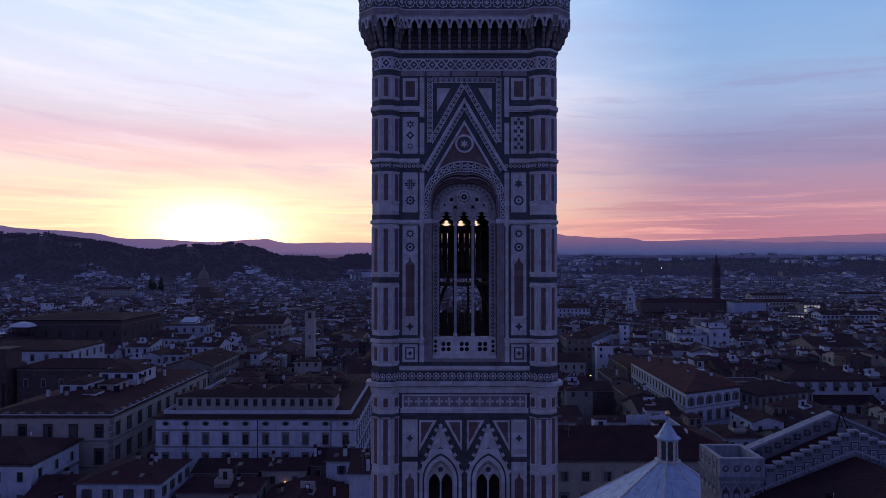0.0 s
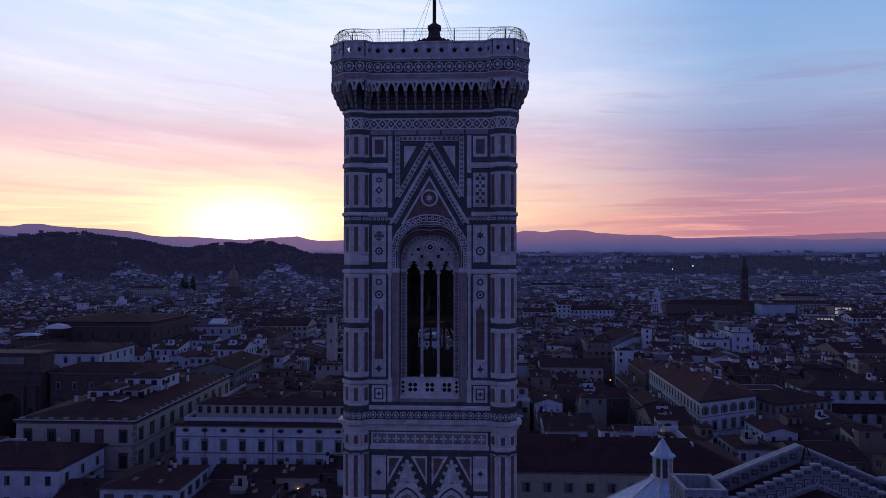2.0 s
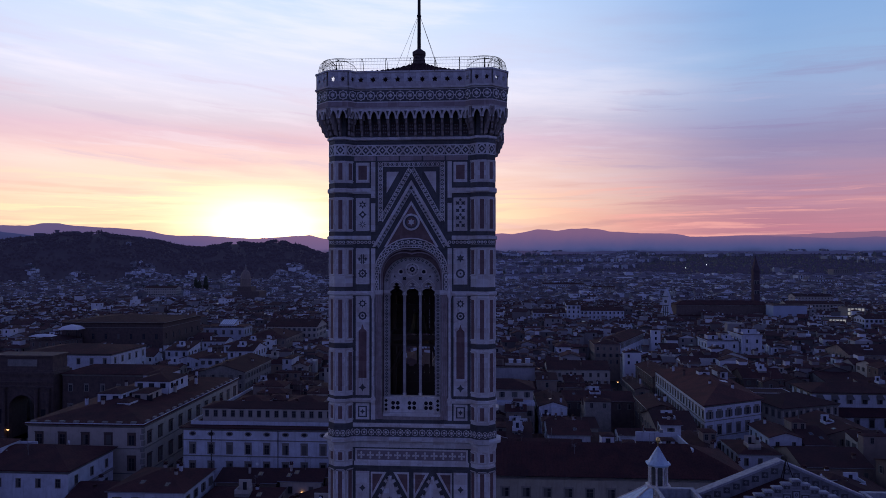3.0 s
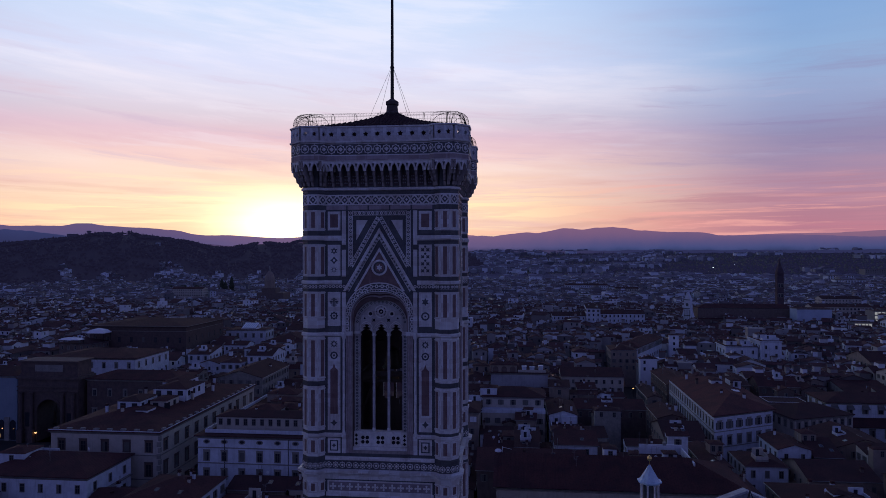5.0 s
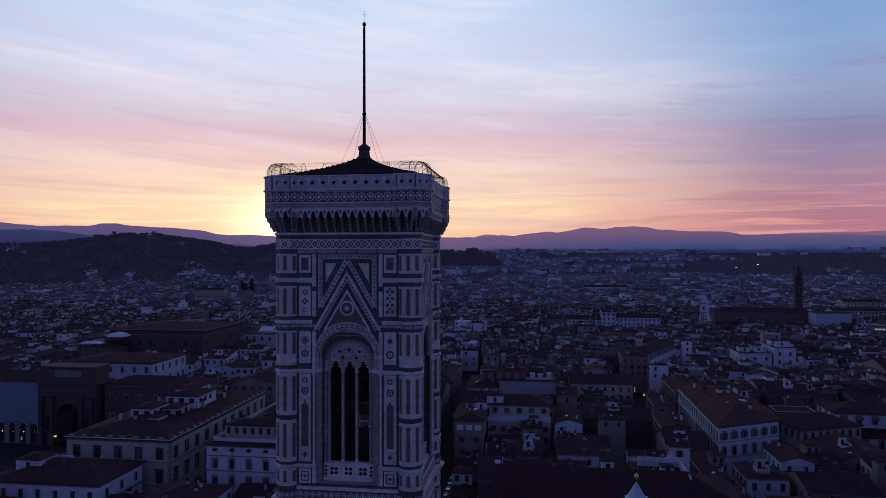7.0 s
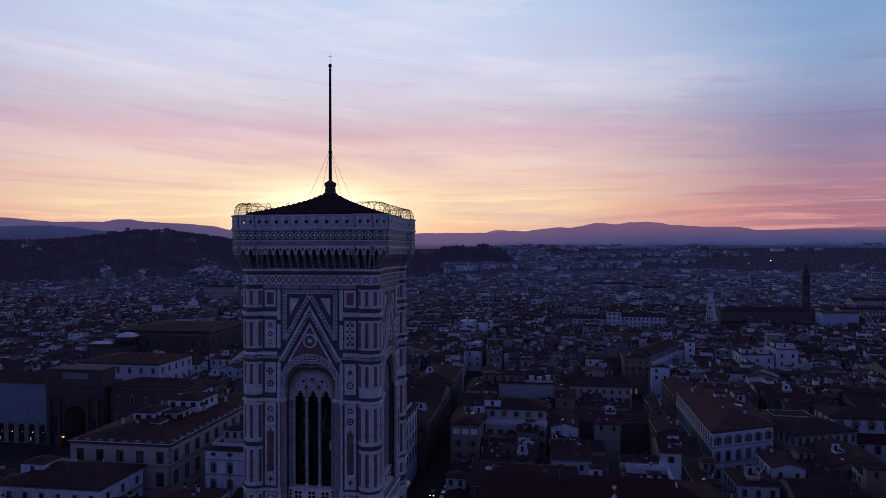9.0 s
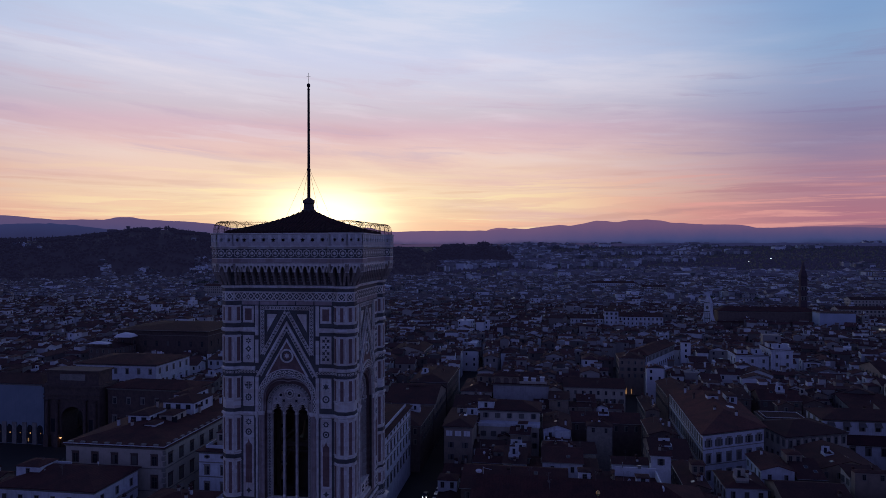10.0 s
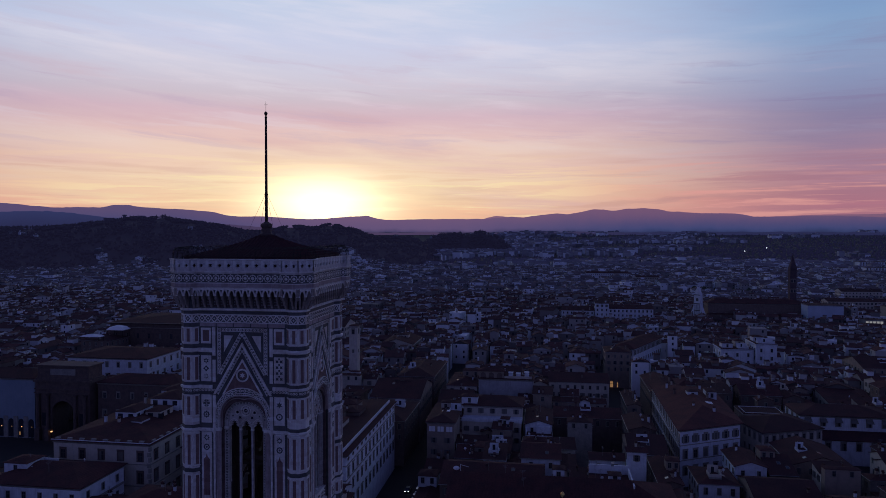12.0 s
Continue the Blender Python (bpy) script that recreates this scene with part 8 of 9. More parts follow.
for s in (-1, 1):
    for k in range(10):
        u0, u1 = k * 0.86 - 0.43 if k else 0.0, (k + 1) * 0.86 - 0.43
        zt = 47.9 - 0.365 * k
        a0, a1 = sorted((s * u0, s * u1))
        b = B(); b.box(a0, a1, -0.3, 0.15, 40.0, zt - 0.16)
        part("gable_step", b, OLD, t)
        b = B(); b.box(a0 - 0.05, a1 + 0.05, -0.40, 0.24, zt - 0.16, zt - 0.05); b.box(a0 + 0.02, a1 - 0.02, -0.36, 0.20, zt - 0.05, zt)
        for e in range(4):
            b.box(a0 + 0.04 + 0.21 * e, a0 + 0.14 + 0.21 * e, -0.38, -0.305, zt - 0.24, zt - 0.16)
        part("step_coping", b, AGED, t)
        b = B(); b.slab(rect(-0.30, 0.30, -0.15, 0.15), -0.04, 0.01, 0); b.slab(star(0.13, 6, 0.55, 0, -0.01), -0.05, -0.04, 1)
        part("step_inlay", b, [GREEN, OLD], t, m=pose((a0 + a1) / 2 if k else s * 0.215, -0.3, zt - 0.42) @ Matrix.Diagonal((1.0 if k else 0.5, 1, 1, 1)))
        if not (s < 0 and k == 0):
            b = B(); b.slab(rect(-0.4, 0.4, -0.05, 0.05), -0.06, 0.01, 0)
            part("string_block", b, OLD, t, m=pose(s * k * 0.86, -0.3, zt - 0.78))
b = B(); b.slab(rect(-0.36, 0.36, -0.38, 0.38), -0.05, 0, 1); b.slab(rect(-0.26, 0.26, -0.28, 0.28), -0.06, -0.05, 0)
b.slab(star(0.19, 8, 0.7), -0.07, -0.06, 1); b.slab(star(0.13, 4, 0.5), -0.08, -0.07, 0)
b.slab(rect(-0.36, 0.36, 0.42, 0.47), -0.10, 0, 0)
SQ = b.mesh("gable_square", [AGED, GREEN])
for s in (-1, 1):
    for k in range(9):
        if s < 0 and k == 0:
            continue
        part("gable_square", SQ, None, t, m=pose(s * k * 0.86, -0.3, 46.45 - 0.365 * k))
b = B()
for s in (-1, 1):
    o = [(0, 44.0), (0, 48.5), (s * 8.3, 45.0), (s * 8.3, 41.0)]
    b.slab(o[::-s], 3.2, 3.9)
    o = [(0, 48.5), (0, 48.75), (s * 8.5, 45.15), (s * 8.5, 44.9)]
    b.slab(o[::-s], 3.0, 4.1, 1)
part("front_pediment", b, [OLD, AGED], t)
for s in (-1, 1):        # white moulding above the nave roof
    b = B()
    o = [(0, 45.98), (0, 46.16), (s * 10.6, 41.90), (s * 10.6, 41.72)]
    b.slab(o[::-s], -0.46, -0.30)
    part("roof_moulding", b, AGED, t)
    for k in range(24):
        b = B(); b.slab(rect(-0.07, 0.07, -0.16, 0.0), -0.40, -0.305)
        part("bracket", b, AGED, t, m=pose(s * (0.25 + 0.42 * k), 0, 45.86 - 0.169 * k))
for s in (-1, 1):
    for k in range(8):
        b = B(); b.slab(rect(-0.33, 0.33, -0.3, 0.3), -0.04, 0.01, 0); b.slab(star(0.2, 4, 0.6), -0.05, -0.04, 1)
        part("pediment_inlay", b, [GREEN, OLD], t, m=pose(s * (0.6 + 0.95 * k), 3.2, 47.6 - 0.408 * k))
b = B()
for s in (-1, 1):
    o = [(0, 47.0), (s * 8.0, 43.6), (s * 8.0, 43.0), (0, 46.0)]
    b.slab(o[::s], 0.16, 3.15)
part("gutter_roof", b, TILE, t)
for s in (-1, 1):
    x0, x1 = sorted((s * 8.4, s * 12.4))
    b = B()
    b.box(x0, x1, -0.4, 4.4, 38.0, 43.4, 0)
    tt = part("turret", b, OLD, t)
    for a0, a1, c0, c1 in ((x0, x1, -0.4, -0.1), (x0, x1, 4.1, 4.4), (x0, x0 + 0.3, -0.1, 4.1), (x1 - 0.3, x1, -0.1, 4.1)):
        b = B(); b.box(a0, a1, c0, c1, 43.6, 45.2)
        part("parapet", b, AGED, tt)
        b = B(); b.box(a0 - 0.08 if a1 - a0 > 1 else a0 - 0.05, a1 + 0.08 if a1 - a0 > 1 else a1 + 0.05, c0 - 0.08 if a1 - a0 > 1 else c0 + 0.08, c1 + 0.08 if a1 - a0 > 1 else c1 - 0.08, 45.2, 45.35)
        part("coping", b, AGED, tt)
    b = B(); b.box(x0 - 0.15, x1 + 0.15, -0.55, 4.55, 43.38, 43.62)
    part("cornice", b, OLD, tt)
    b = B()
    b.box(x0 - 0.06, x1 + 0.06, -0.47, -0.40, 43.15, 43.30)
    for k in range(14):
        b.box(x0 + 0.05 + 0.29 * k, x0 + 0.19 + 0.29 * k, -0.52, -0.40, 43.0, 43.15)
    part("dentils", b, AGED, tt)
    b = B(); b.box(x0 - 0.12, x1 + 0.12, -0.52, -0.40, 41.55, 41.75)
    part("ledge", b, AGED, tt)
    for M, n in ((pose(x0, -0.4, 0), 4), (pose(x0, 4.4, 0, 0, 0, -90), 4)):
        for k in range(n):
            b = B(); b.slab(disc(0.31, 12), -0.03, 0, 0); b.slab(star(0.22, 6, 0.5), -0.045, -0.03, 1)
            ring_flat(b, 0.31, 0.37, -0.05, 0.0, 12, 1)
            part("roundel", b, [GREEN, AGED], tt, m=M @ pose(0.5 + k * 1.0, 0, 44.4))
            b = B(); b.slab([(-0.30, 0), (0.30, 0), (0.30, 0.55), (0.14, 0.72), (0, 1.0), (-0.14, 0.72), (-0.30, 0.55)], -0.03, 0, 0)
            b.slab(rect(-0.2, 0.2, 0.0, 0.34), -0.06, -0.03, 1)
            for s2 in (-1, 1):          # gablet and slim columns
                b.slab([(0, 1.22), (0, 1.06), (s2 * 0.40, 0.52), (s2 * 0.47, 0.58)][::-s2], -0.09, 0, 1)
                b.slab(rect(s2 * 0.42 - 0.05, s2 * 0.42 + 0.05, -0.05, 0.55), -0.09, 0, 1)
            part("blind_arch", b, [GREEN, AGED], tt, m=M @ pose(0.5 + k * 1.0, 0, 41.78))
        for k in range(n + 1):
            b = B(); b.slab(rect(-0.06, 0.06, 0.0, 1.55), -0.06, 0, 0)
            part("parapet_pier", b, AGED, tt, m=M @ pose(k * 1.0 + 0.0, -0.02, 43.62))
b = B(); b.box(-10.5, 10.5, -58.0, 0.0, 0, 41.0)
part("nave_wall", b, BROWN, t)
b = B(); b.loft([[(-11.2, -58, 40.8), (11.2, -58, 40.8), (11.2, -0.32, 40.8), (-11.2, -0.32, 40.8)], [(-11.2, -58, 41.2), (11.2, -58, 41.2), (11.2, -0.32, 41.2), (-11.2, -0.32, 41.2)],
                 [(-0.1, -58, 45.5), (0.1, -58, 45.5), (0.1, -0.32, 45.5), (-0.1, -0.32, 45.5)]])
part("nave_roof", b, TILE, t)

for dx, dy in ((-0.75, 0.0), (0.75, 0.0), (0.0, 1.0)):
    b = B(); b.tube([(dx, 1.6 + dy, 46.9), (0.0, 1.9, 49.2)], 0.05, 5)
    part("iron_strut", b, IRON, t, "iron strut behind the gable")
t = thing("roof_floodlight", "small floodlight standing on the nave roof", "lamp", pose(32.2, 57.6, 43.35, 0, 0, 60))
b = B(); b.box(-0.05, 0.05, -0.05, 0.05, -0.5, 0.45)
part("post", b, IRON, t)
b = B(); b.tube([(0.0, 0.35, 0.5), (0.0, -0.22, 0.5)], 0.22, 10)
part("housing", b, IRON, t)
b = B(); b.tube([(0.0, -0.22, 0.5), (0.0, -0.26, 0.5)], 0.24, 10)
part("lens", b, TENT, t, "pale round lens")

# ---- the many houses of the old town ----
def blocked(x0, x1, y0, y1):
    return any(x0 < q[1] and x1 > q[0] and y0 < q[3] and y1 > q[2] for q in TAKEN)


TAKEN += [(-18.5, -8.4, 100.0, 238.0), (-18.2, -11.4, 238.0, 420.0), (73.4, 78.5, 186.0, 376.0), (-155.0, -117.0, 175.0, 242.0), (-260.0, -118.0, 190.0, 243.0), (-30, 90, 0, 148), (-81.5, -71.5, 166.0, 300.0)]
rng = random.Random(11)


def split(x0, x1, y0, y1, size, res):
    w, d = x1 - x0, y1 - y0
    if max(w, d) <= size * rng.uniform(0.7, 2.0 if size < 14 else 2.8):
        res.append((x0, x1, y0, y1))
    elif w > d:
        m = x0 + w * rng.uniform(0.35, 0.65)
        split(x0, m, y0, y1, size, res), split(m, x1, y0, y1, size, res)
    else:
        m = y0 + d * rng.uniform(0.35, 0.65)
        split(x0, x1, y0, m, size, res), split(x0, x1, m, y1, size, res)


def in_view(x, y):
    return y > 120 and -0.95 * (y + 40) + 10 < x < 0.72 * y + 30


def blocks(y_from, y_to, bw, bd, street, size, out, slant=0.0):
    y = y_from
    while y < y_to:
        x = -0.98 * (y + 60) + rng.uniform(-20, 0)
        while x < 0.75 * y + 60:
            w, d = bw * rng.uniform(0.7, 1.3), bd * rng.uniform(0.85, 1.0)
            if rng.random() > 0.03:
                split(x, x + w, y, y + d, size, out)
            x += w + street
        y += bd + street


plots = []
blocks(132, 320, 44, 30, 4.0, 11.6, plots)
joined = []
walls_near = (PALE, CREAM, CREAM, OCHRE, OCHRE, UMBER, GREY)
for k, (x0, x1, y0, y1) in enumerate(plots):
    if not in_view((x0 + x1) / 2, y0) or blocked(x0, x1, y0, y1) or min(x1 - x0, y1 - y0) < 4:
        continue
    if y0 > 316:
        joined.append((x0, x1, y0, y1))
        continue
    h = 14.8 + 2.5 * noise.noise((x0 * 0.02, y0 * 0.02, 2.0)) + rng.uniform(-1.9, 1.9) + (4.0 if rng.random() < 0.07 else 0.0)
    w = rng.choice(walls_near if x0 < 85 else (CREAM, OCHRE, UMBER, UMBER, GREY))
    nm = {PALE: "white", CREAM: "cream", OCHRE: "ochre", UMBER: "dark brown", GREY: "grey"}[w]
    form = rng.choice(("hip", "gable_front", "gable_side", "gable_side", "lean"))
    how = {"hip": "a hipped", "gable_front": "a gabled", "gable_side": "a pitched", "lean": "a sloping"}[form]
    sl = rng.uniform(0.26, 0.40)
    wing = None
    if max(x1 - x0, y1 - y0) > 9 and rng.random() < 0.8:      # a wing of another height takes part of the plot
        f, hw = rng.uniform(0.55, 0.72), h + rng.choice((-3.4, -2.6, -1.8, 1.6, 2.4))
        if x1 - x0 > y1 - y0:
            m = x0 + (x1 - x0) * f
            wing, x1 = (m, x1, y0, y1), m
        else:
            m = y0 + (y1 - y0) * (1 - f)
            wing, y0 = (x0, x1, y0, m), m
    cx, cy, hx, hy = (x0 + x1) / 2, (y0 + y1) / 2, (x1 - x0) / 2 - 0.1, (y1 - y0) / 2 - 0.1
    t = town_house(x0 + 0.1, x1 - 0.1, y0 + 0.1, y1 - 0.1, h, w, f"{nm} plastered town house under {how} clay tile roof", rng.uniform(-3, 3), form,
                   ((rng.choice((WIN_HOUSE, WIN_SHUT, WIN_PLAIN)), 2.8, rng.uniform(3.0, 4.2)),) + (((WIN_HOUSE, 6.3, 3.8),) if y0 < 235 and rng.random() < 0.45 else ()), (0, 1) if x0 < 0 else (0, 3), sl)
    if wing:
        a0, a1, c0, c1 = wing[0] - cx + 0.15, wing[1] - cx - 0.15, wing[2] - cy + 0.15, wing[3] - cy - 0.15
        hut(t, a0, a1, c0, c1, 0.0, hw, rng.choice(walls_near), max(int((a1 - a0) / 3.4), 1), "wing")
    clutter(t, form, hx, hy, h, sl, rng)
    gutter(t, form, hx, hy, h, sl)
    for j in range(rng.randint(1, 3)):
        u, v = rng.uniform(-0.7, 0.7) * hx, rng.uniform(-0.7, 0.7) * hy
        chimney(t, u, v, roof_z(form, u, v, hx, hy, h, sl), rng.uniform(0.45, 0.8), rng.uniform(0.6, 1.4))
    q = rng.random()
    if q < 0.22 and min(hx, hy) > 3:
        u, v, a, c = rng.uniform(-0.4, 0.4) * hx, rng.uniform(-0.4, 0.4) * hy, rng.uniform(1.2, 2.4), rng.uniform(1.2, 2.4)
        hut(t, u - a, u + a, v - c, v + c, h + 0.3, h + rng.uniform(2.6, 3.8), rng.choice((PALE, CREAM, OCHRE)), 1)
    elif q < 0.5 and min(hx, hy) > 3:
        u, v = rng.uniform(-0.35, 0.35) * hx, -rng.uniform(0.0, 0.4) * hy
        roof_terrace(t, u, v, rng.uniform(1.2, 2.2), rng.uniform(1.1, 1.8), roof_z(form, u, v, hx, hy, h, sl) + 0.3, rng.choice((PALE, PALE, CREAM)))

# farther off the houses run together
plots = list(joined)
blocks(322, 560, 46, 32, 4.0, 9.0, plots)
blocks(562, 800, 48, 34, 4.5, 9.5, plots)
blocks(800, 1500, 66, 46, 8.0, 12.5, plots)
blocks(1500, 2900, 90, 64, 15.0, 15.0, plots)
blocks(2900, 4500, 120, 84, 24.0, 18.0, plots)


def far_town(name, items, label, roof):
    """Walls, roofs, chimneys and windows of many far houses, each its own small solid."""
    wv, wf, rv, rf, gv, gf = [], [], [], [], [], []

    def quad(v, f, pts):
        i = len(v)
        v.extend(pts)
        f.append(tuple(range(i, i + len(pts))))
    for x0, x1, y0, y1, h, ang, flat in items:
        cx, cy, ca, sa = (x0 + x1) / 2, (y0 + y1) / 2, math.cos(ang), math.sin(ang)
        hx, hy = (x1 - x0) / 2, (y1 - y0) / 2

        g = lie(cx, cy)

        def P(u, v, z):
            return (cx + ca * u - sa * v, cy + sa * u + ca * v, z + g)
        i = len(wv)
        wv.extend([P(u, v, z) for z in (0, h) for u, v in ((-hx, -hy), (hx, -hy), (hx, hy), (-hx, hy))])
        wf.extend([(i, i + 1, i + 5, i + 4), (i + 1, i + 2, i + 6, i + 5), (i + 2, i + 3, i + 7, i + 6), (i + 3, i, i + 4, i + 7), (i + 4, i + 5, i + 6, i + 7)])
        o = 0.5
        form = "flat" if flat else rng.choice(("hip", "front", "front", "side", "side"))
        sl = rng.uniform(0.28, 0.42)
        i, k = len(rv), 0.22
        if form == "front":
            rise, e = hx * sl, o * sl
            for v in (-hy - o, hy + o):
                rv.extend([P(-hx - o, v, h - e), P(0, v, h + rise), P(hx + o, v, h - e), P(hx + o, v, h - e + k), P(0, v, h + rise + k), P(-hx - o, v, h - e + k)])
            rf.extend([(i + 1, i, i + 5, i + 4), (i + 2, i + 1, i + 4, i + 3), (i + 5, i + 11, i + 10, i + 4), (i + 4, i + 10, i + 9, i + 3)])
            j = len(wv)
            wv.extend([P(-hx, -hy, h), P(hx, -hy, h), P(0, -hy, h + rise)])
            wf.append((j, j + 1, j + 2))
        elif form == "side":
            rise, e = hy * sl, o * sl
            for u in (-hx - o, hx + o):
                rv.extend([P(u, -hy - o, h - e), P(u, 0, h + rise), P(u, hy + o, h - e), P(u, hy + o, h - e + k), P(u, 0, h + rise + k), P(u, -hy - o, h - e + k)])
            rf.extend([(i, i + 6, i + 11, i + 5), (i + 5, i + 11, i + 10, i + 4), (i + 4, i + 10, i + 9, i + 3), (i + 1, i, i + 5, i + 4), (i + 2, i + 1, i + 4, i + 3), (i + 6, i + 7, i + 10, i + 11), (i + 7, i + 8, i + 9, i + 10)])
            j = len(wv)
            for u in (-hx, hx):
                wv.extend([P(u, -hy, h), P(u, hy, h), P(u, 0, h + rise)])
            wf.extend([(j, j + 1, j + 2), (j + 3, j + 4, j + 5)])
        elif form == "hip":
            if hx >= hy:
                r, rise = max(hx - hy * 0.8, 0.3), hy * sl
                rv.extend([P(-hx - o, -hy - o, h), P(hx + o, -hy - o, h), P(hx + o, hy + o, h), P(-hx - o, hy + o, h), P(-r, 0, h + rise + k), P(r, 0, h + rise + k)])
                rf.extend([(i, i + 1, i + 5, i + 4), (i + 2, i + 3, i + 4, i + 5), (i + 3, i, i + 4), (i + 1, i + 2, i + 5)])
            else:
                r, rise = max(hy - hx * 0.8, 0.3), hx * sl
                rv.extend([P(-hx - o, -hy - o, h), P(hx + o, -hy - o, h), P(hx + o, hy + o, h), P(-hx - o, hy + o, h), P(0, -r, h + rise + k), P(0, r, h + rise + k)])
                rf.extend([(i, i + 1, i + 4), (i + 1, i + 2, i + 5, i + 4), (i + 2, i + 3, i + 5), (i + 3, i, i + 4, i + 5)])
        if cy < 1700:
            n = max(int(hx * 2 / 3.6), 1)
            for row in range(2 if cy > 700 else 3):
                z = h - 2.6 - 3.5 * row
                for k in range(n):
                    u = -hx + (k + 0.5) * 2 * hx / n
                    if rng.random() < (0.62 if row else 0.45):
                        quad(gv, gf, [P(u - 0.55, -hy - 0.06, z), P(u + 0.55, -hy - 0.06, z), P(u + 0.55, -hy - 0.06, z + 1.7), P(u - 0.55, -hy - 0.06, z + 1.7)])
            s = 1 if cx < 0 else -1
            n = max(int(hy * 2 / 3.8), 1)
            for row in range(2):
                z = h - 2.6 - 3.5 * row
                for k in range(n):
                    v = -hy + (k + 0.5) * 2 * hy / n
                    if rng.random() < 0.5:
                        continue
                    q = [P(s * (hx + 0.06), v - s * 0.55, z), P(s * (hx + 0.06), v + s * 0.55, z), P(s * (hx + 0.06), v + s * 0.55, z + 1.7), P(s * (hx + 0.06), v - s * 0.55, z + 1.7)]
                    quad(gv, gf, q)
            for k in range(rng.randint(0, 3 if cy < 800 else 1)):
                u, v, a = rng.uniform(-0.7, 0.7) * hx, rng.uniform(-0.7, 0.7) * hy, rng.uniform(0.25, 0.6)
                i = len(wv)
                zt = h + min(hx, hy) * 0.34 + rng.uniform(0.3, 1.4)
                wv.extend([P(u + dx, v + dy, z) for z in (h, zt) for dx, dy in ((-a, -a), (a, -a), (a, a), (-a, a))])
                wf.extend([(i, i + 1, i + 5, i + 4), (i + 1, i + 2, i + 6, i + 5), (i + 2, i + 3, i + 7, i + 6), (i + 3, i, i + 4, i + 7), (i + 4, i + 5, i + 6, i + 7)])
            if rng.random() < 0.13:         # a sheet of roof glass
                u, v = rng.uniform(-0.4, 0.4) * hx, rng.uniform(-0.5, 0.0) * hy
                zt = h + min(hx, hy) * 0.36 + 0.35
                a, c = rng.uniform(0.4, 1.3), rng.uniform(0.5, 1.1)
                quad(gv, gf, [P(u - a, v - c, zt), P(u + a, v - c, zt), P(u + a, v + c, zt + c * 0.3), P(u - a, v + c, zt + c * 0.3)])
            if rng.random() < 0.34:          # roof rooms and terraces
                u, v, a, c, zt = rng.uniform(-0.3, 0.3) * hx, rng.uniform(-0.3, 0.3) * hy, hx * rng.uniform(0.2, 0.5), hy * rng.uniform(0.2, 0.5), h + rng.uniform(2.2, 3.8)
                i = len(wv)
                wv.extend([P(u + dx, v + dy, z) for z in (h, zt) for dx, dy in ((-a, -c), (a, -c), (a, c), (-a, c))])
                wf.extend([(i, i + 1, i + 5, i + 4), (i + 1, i + 2, i + 6, i + 5), (i + 2, i + 3, i + 7, i + 6), (i + 3, i, i + 4, i + 7), (i + 4, i + 5, i + 6, i + 7)])
                i = len(rv)
                rv.extend([P(u - a - 0.3, v - c - 0.3, zt), P(u + a + 0.3, v - c - 0.3, zt), P(u + a + 0.3, v + c + 0.3, zt + 0.5), P(u - a - 0.3, v + c + 0.3, zt + 0.5)])
                rf.append((i, i + 1, i + 2, i + 3))
    t = thing(name, label, "houses", kind="stuff")
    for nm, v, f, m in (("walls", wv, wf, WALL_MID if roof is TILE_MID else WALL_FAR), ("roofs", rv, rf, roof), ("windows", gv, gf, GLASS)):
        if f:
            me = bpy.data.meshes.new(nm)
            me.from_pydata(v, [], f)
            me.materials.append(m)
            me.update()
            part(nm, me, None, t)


rows = {0: [], 1: [], 2: []}
green = []
for x0, x1, y0, y1 in plots:
    cx, cy = (x0 + x1) / 2, (y0 + y1) / 2
    if not in_view(cx, cy) or min(x1 - x0, y1 - y0) < 4 or blocked(x0, x1, y0, y1):
        continue
    r, az = math.hypot(cx, cy), math.degrees(math.atan2(cx, cy))
    hill = 63.5 + HILL_TOP * math.tan(radians(along(HILL, az))) if -75 < az < -9 else 0
    if hill > 3 and r > 1560 and rng.random() < 0.985:
        continue
    if r > 4550 or (-12.5 < az < -2.0 and 2590 < r < 3000):
        continue
    park = noise.noise((cx * 0.0035, cy * 0.0035, 0.4))
    if cy > 1900 and cx > 0.05 * cy and park + 0.4 * noise.noise((cx * 0.011, cy * 0.004, 5.0)) > (-0.42 if cx > 0.24 * cy else -0.22) or cy > 900 and park > 0.42 or cy > 1500 and park > 0.12:
        green.append((cx, cy))
        continue
    turn = (0.6 * noise.noise((cx * 0.0022, cy * 0.0022, 7.0)) + rng.uniform(-0.16, 0.16)) * min(max((cy - 300) / 200, 0.25), 1)
    h = 14.6 + 3.0 * noise.noise((cx * 0.012, cy * 0.012, 2.0)) + rng.uniform(-2.8, 2.8) + (5.0 if rng.random() < 0.05 else 0.0)
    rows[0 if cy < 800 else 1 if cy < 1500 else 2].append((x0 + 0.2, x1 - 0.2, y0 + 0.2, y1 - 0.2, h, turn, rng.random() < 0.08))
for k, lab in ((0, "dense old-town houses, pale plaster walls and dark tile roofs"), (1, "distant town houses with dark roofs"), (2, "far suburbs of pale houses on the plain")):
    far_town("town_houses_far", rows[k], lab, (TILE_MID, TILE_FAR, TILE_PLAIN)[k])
villas = []
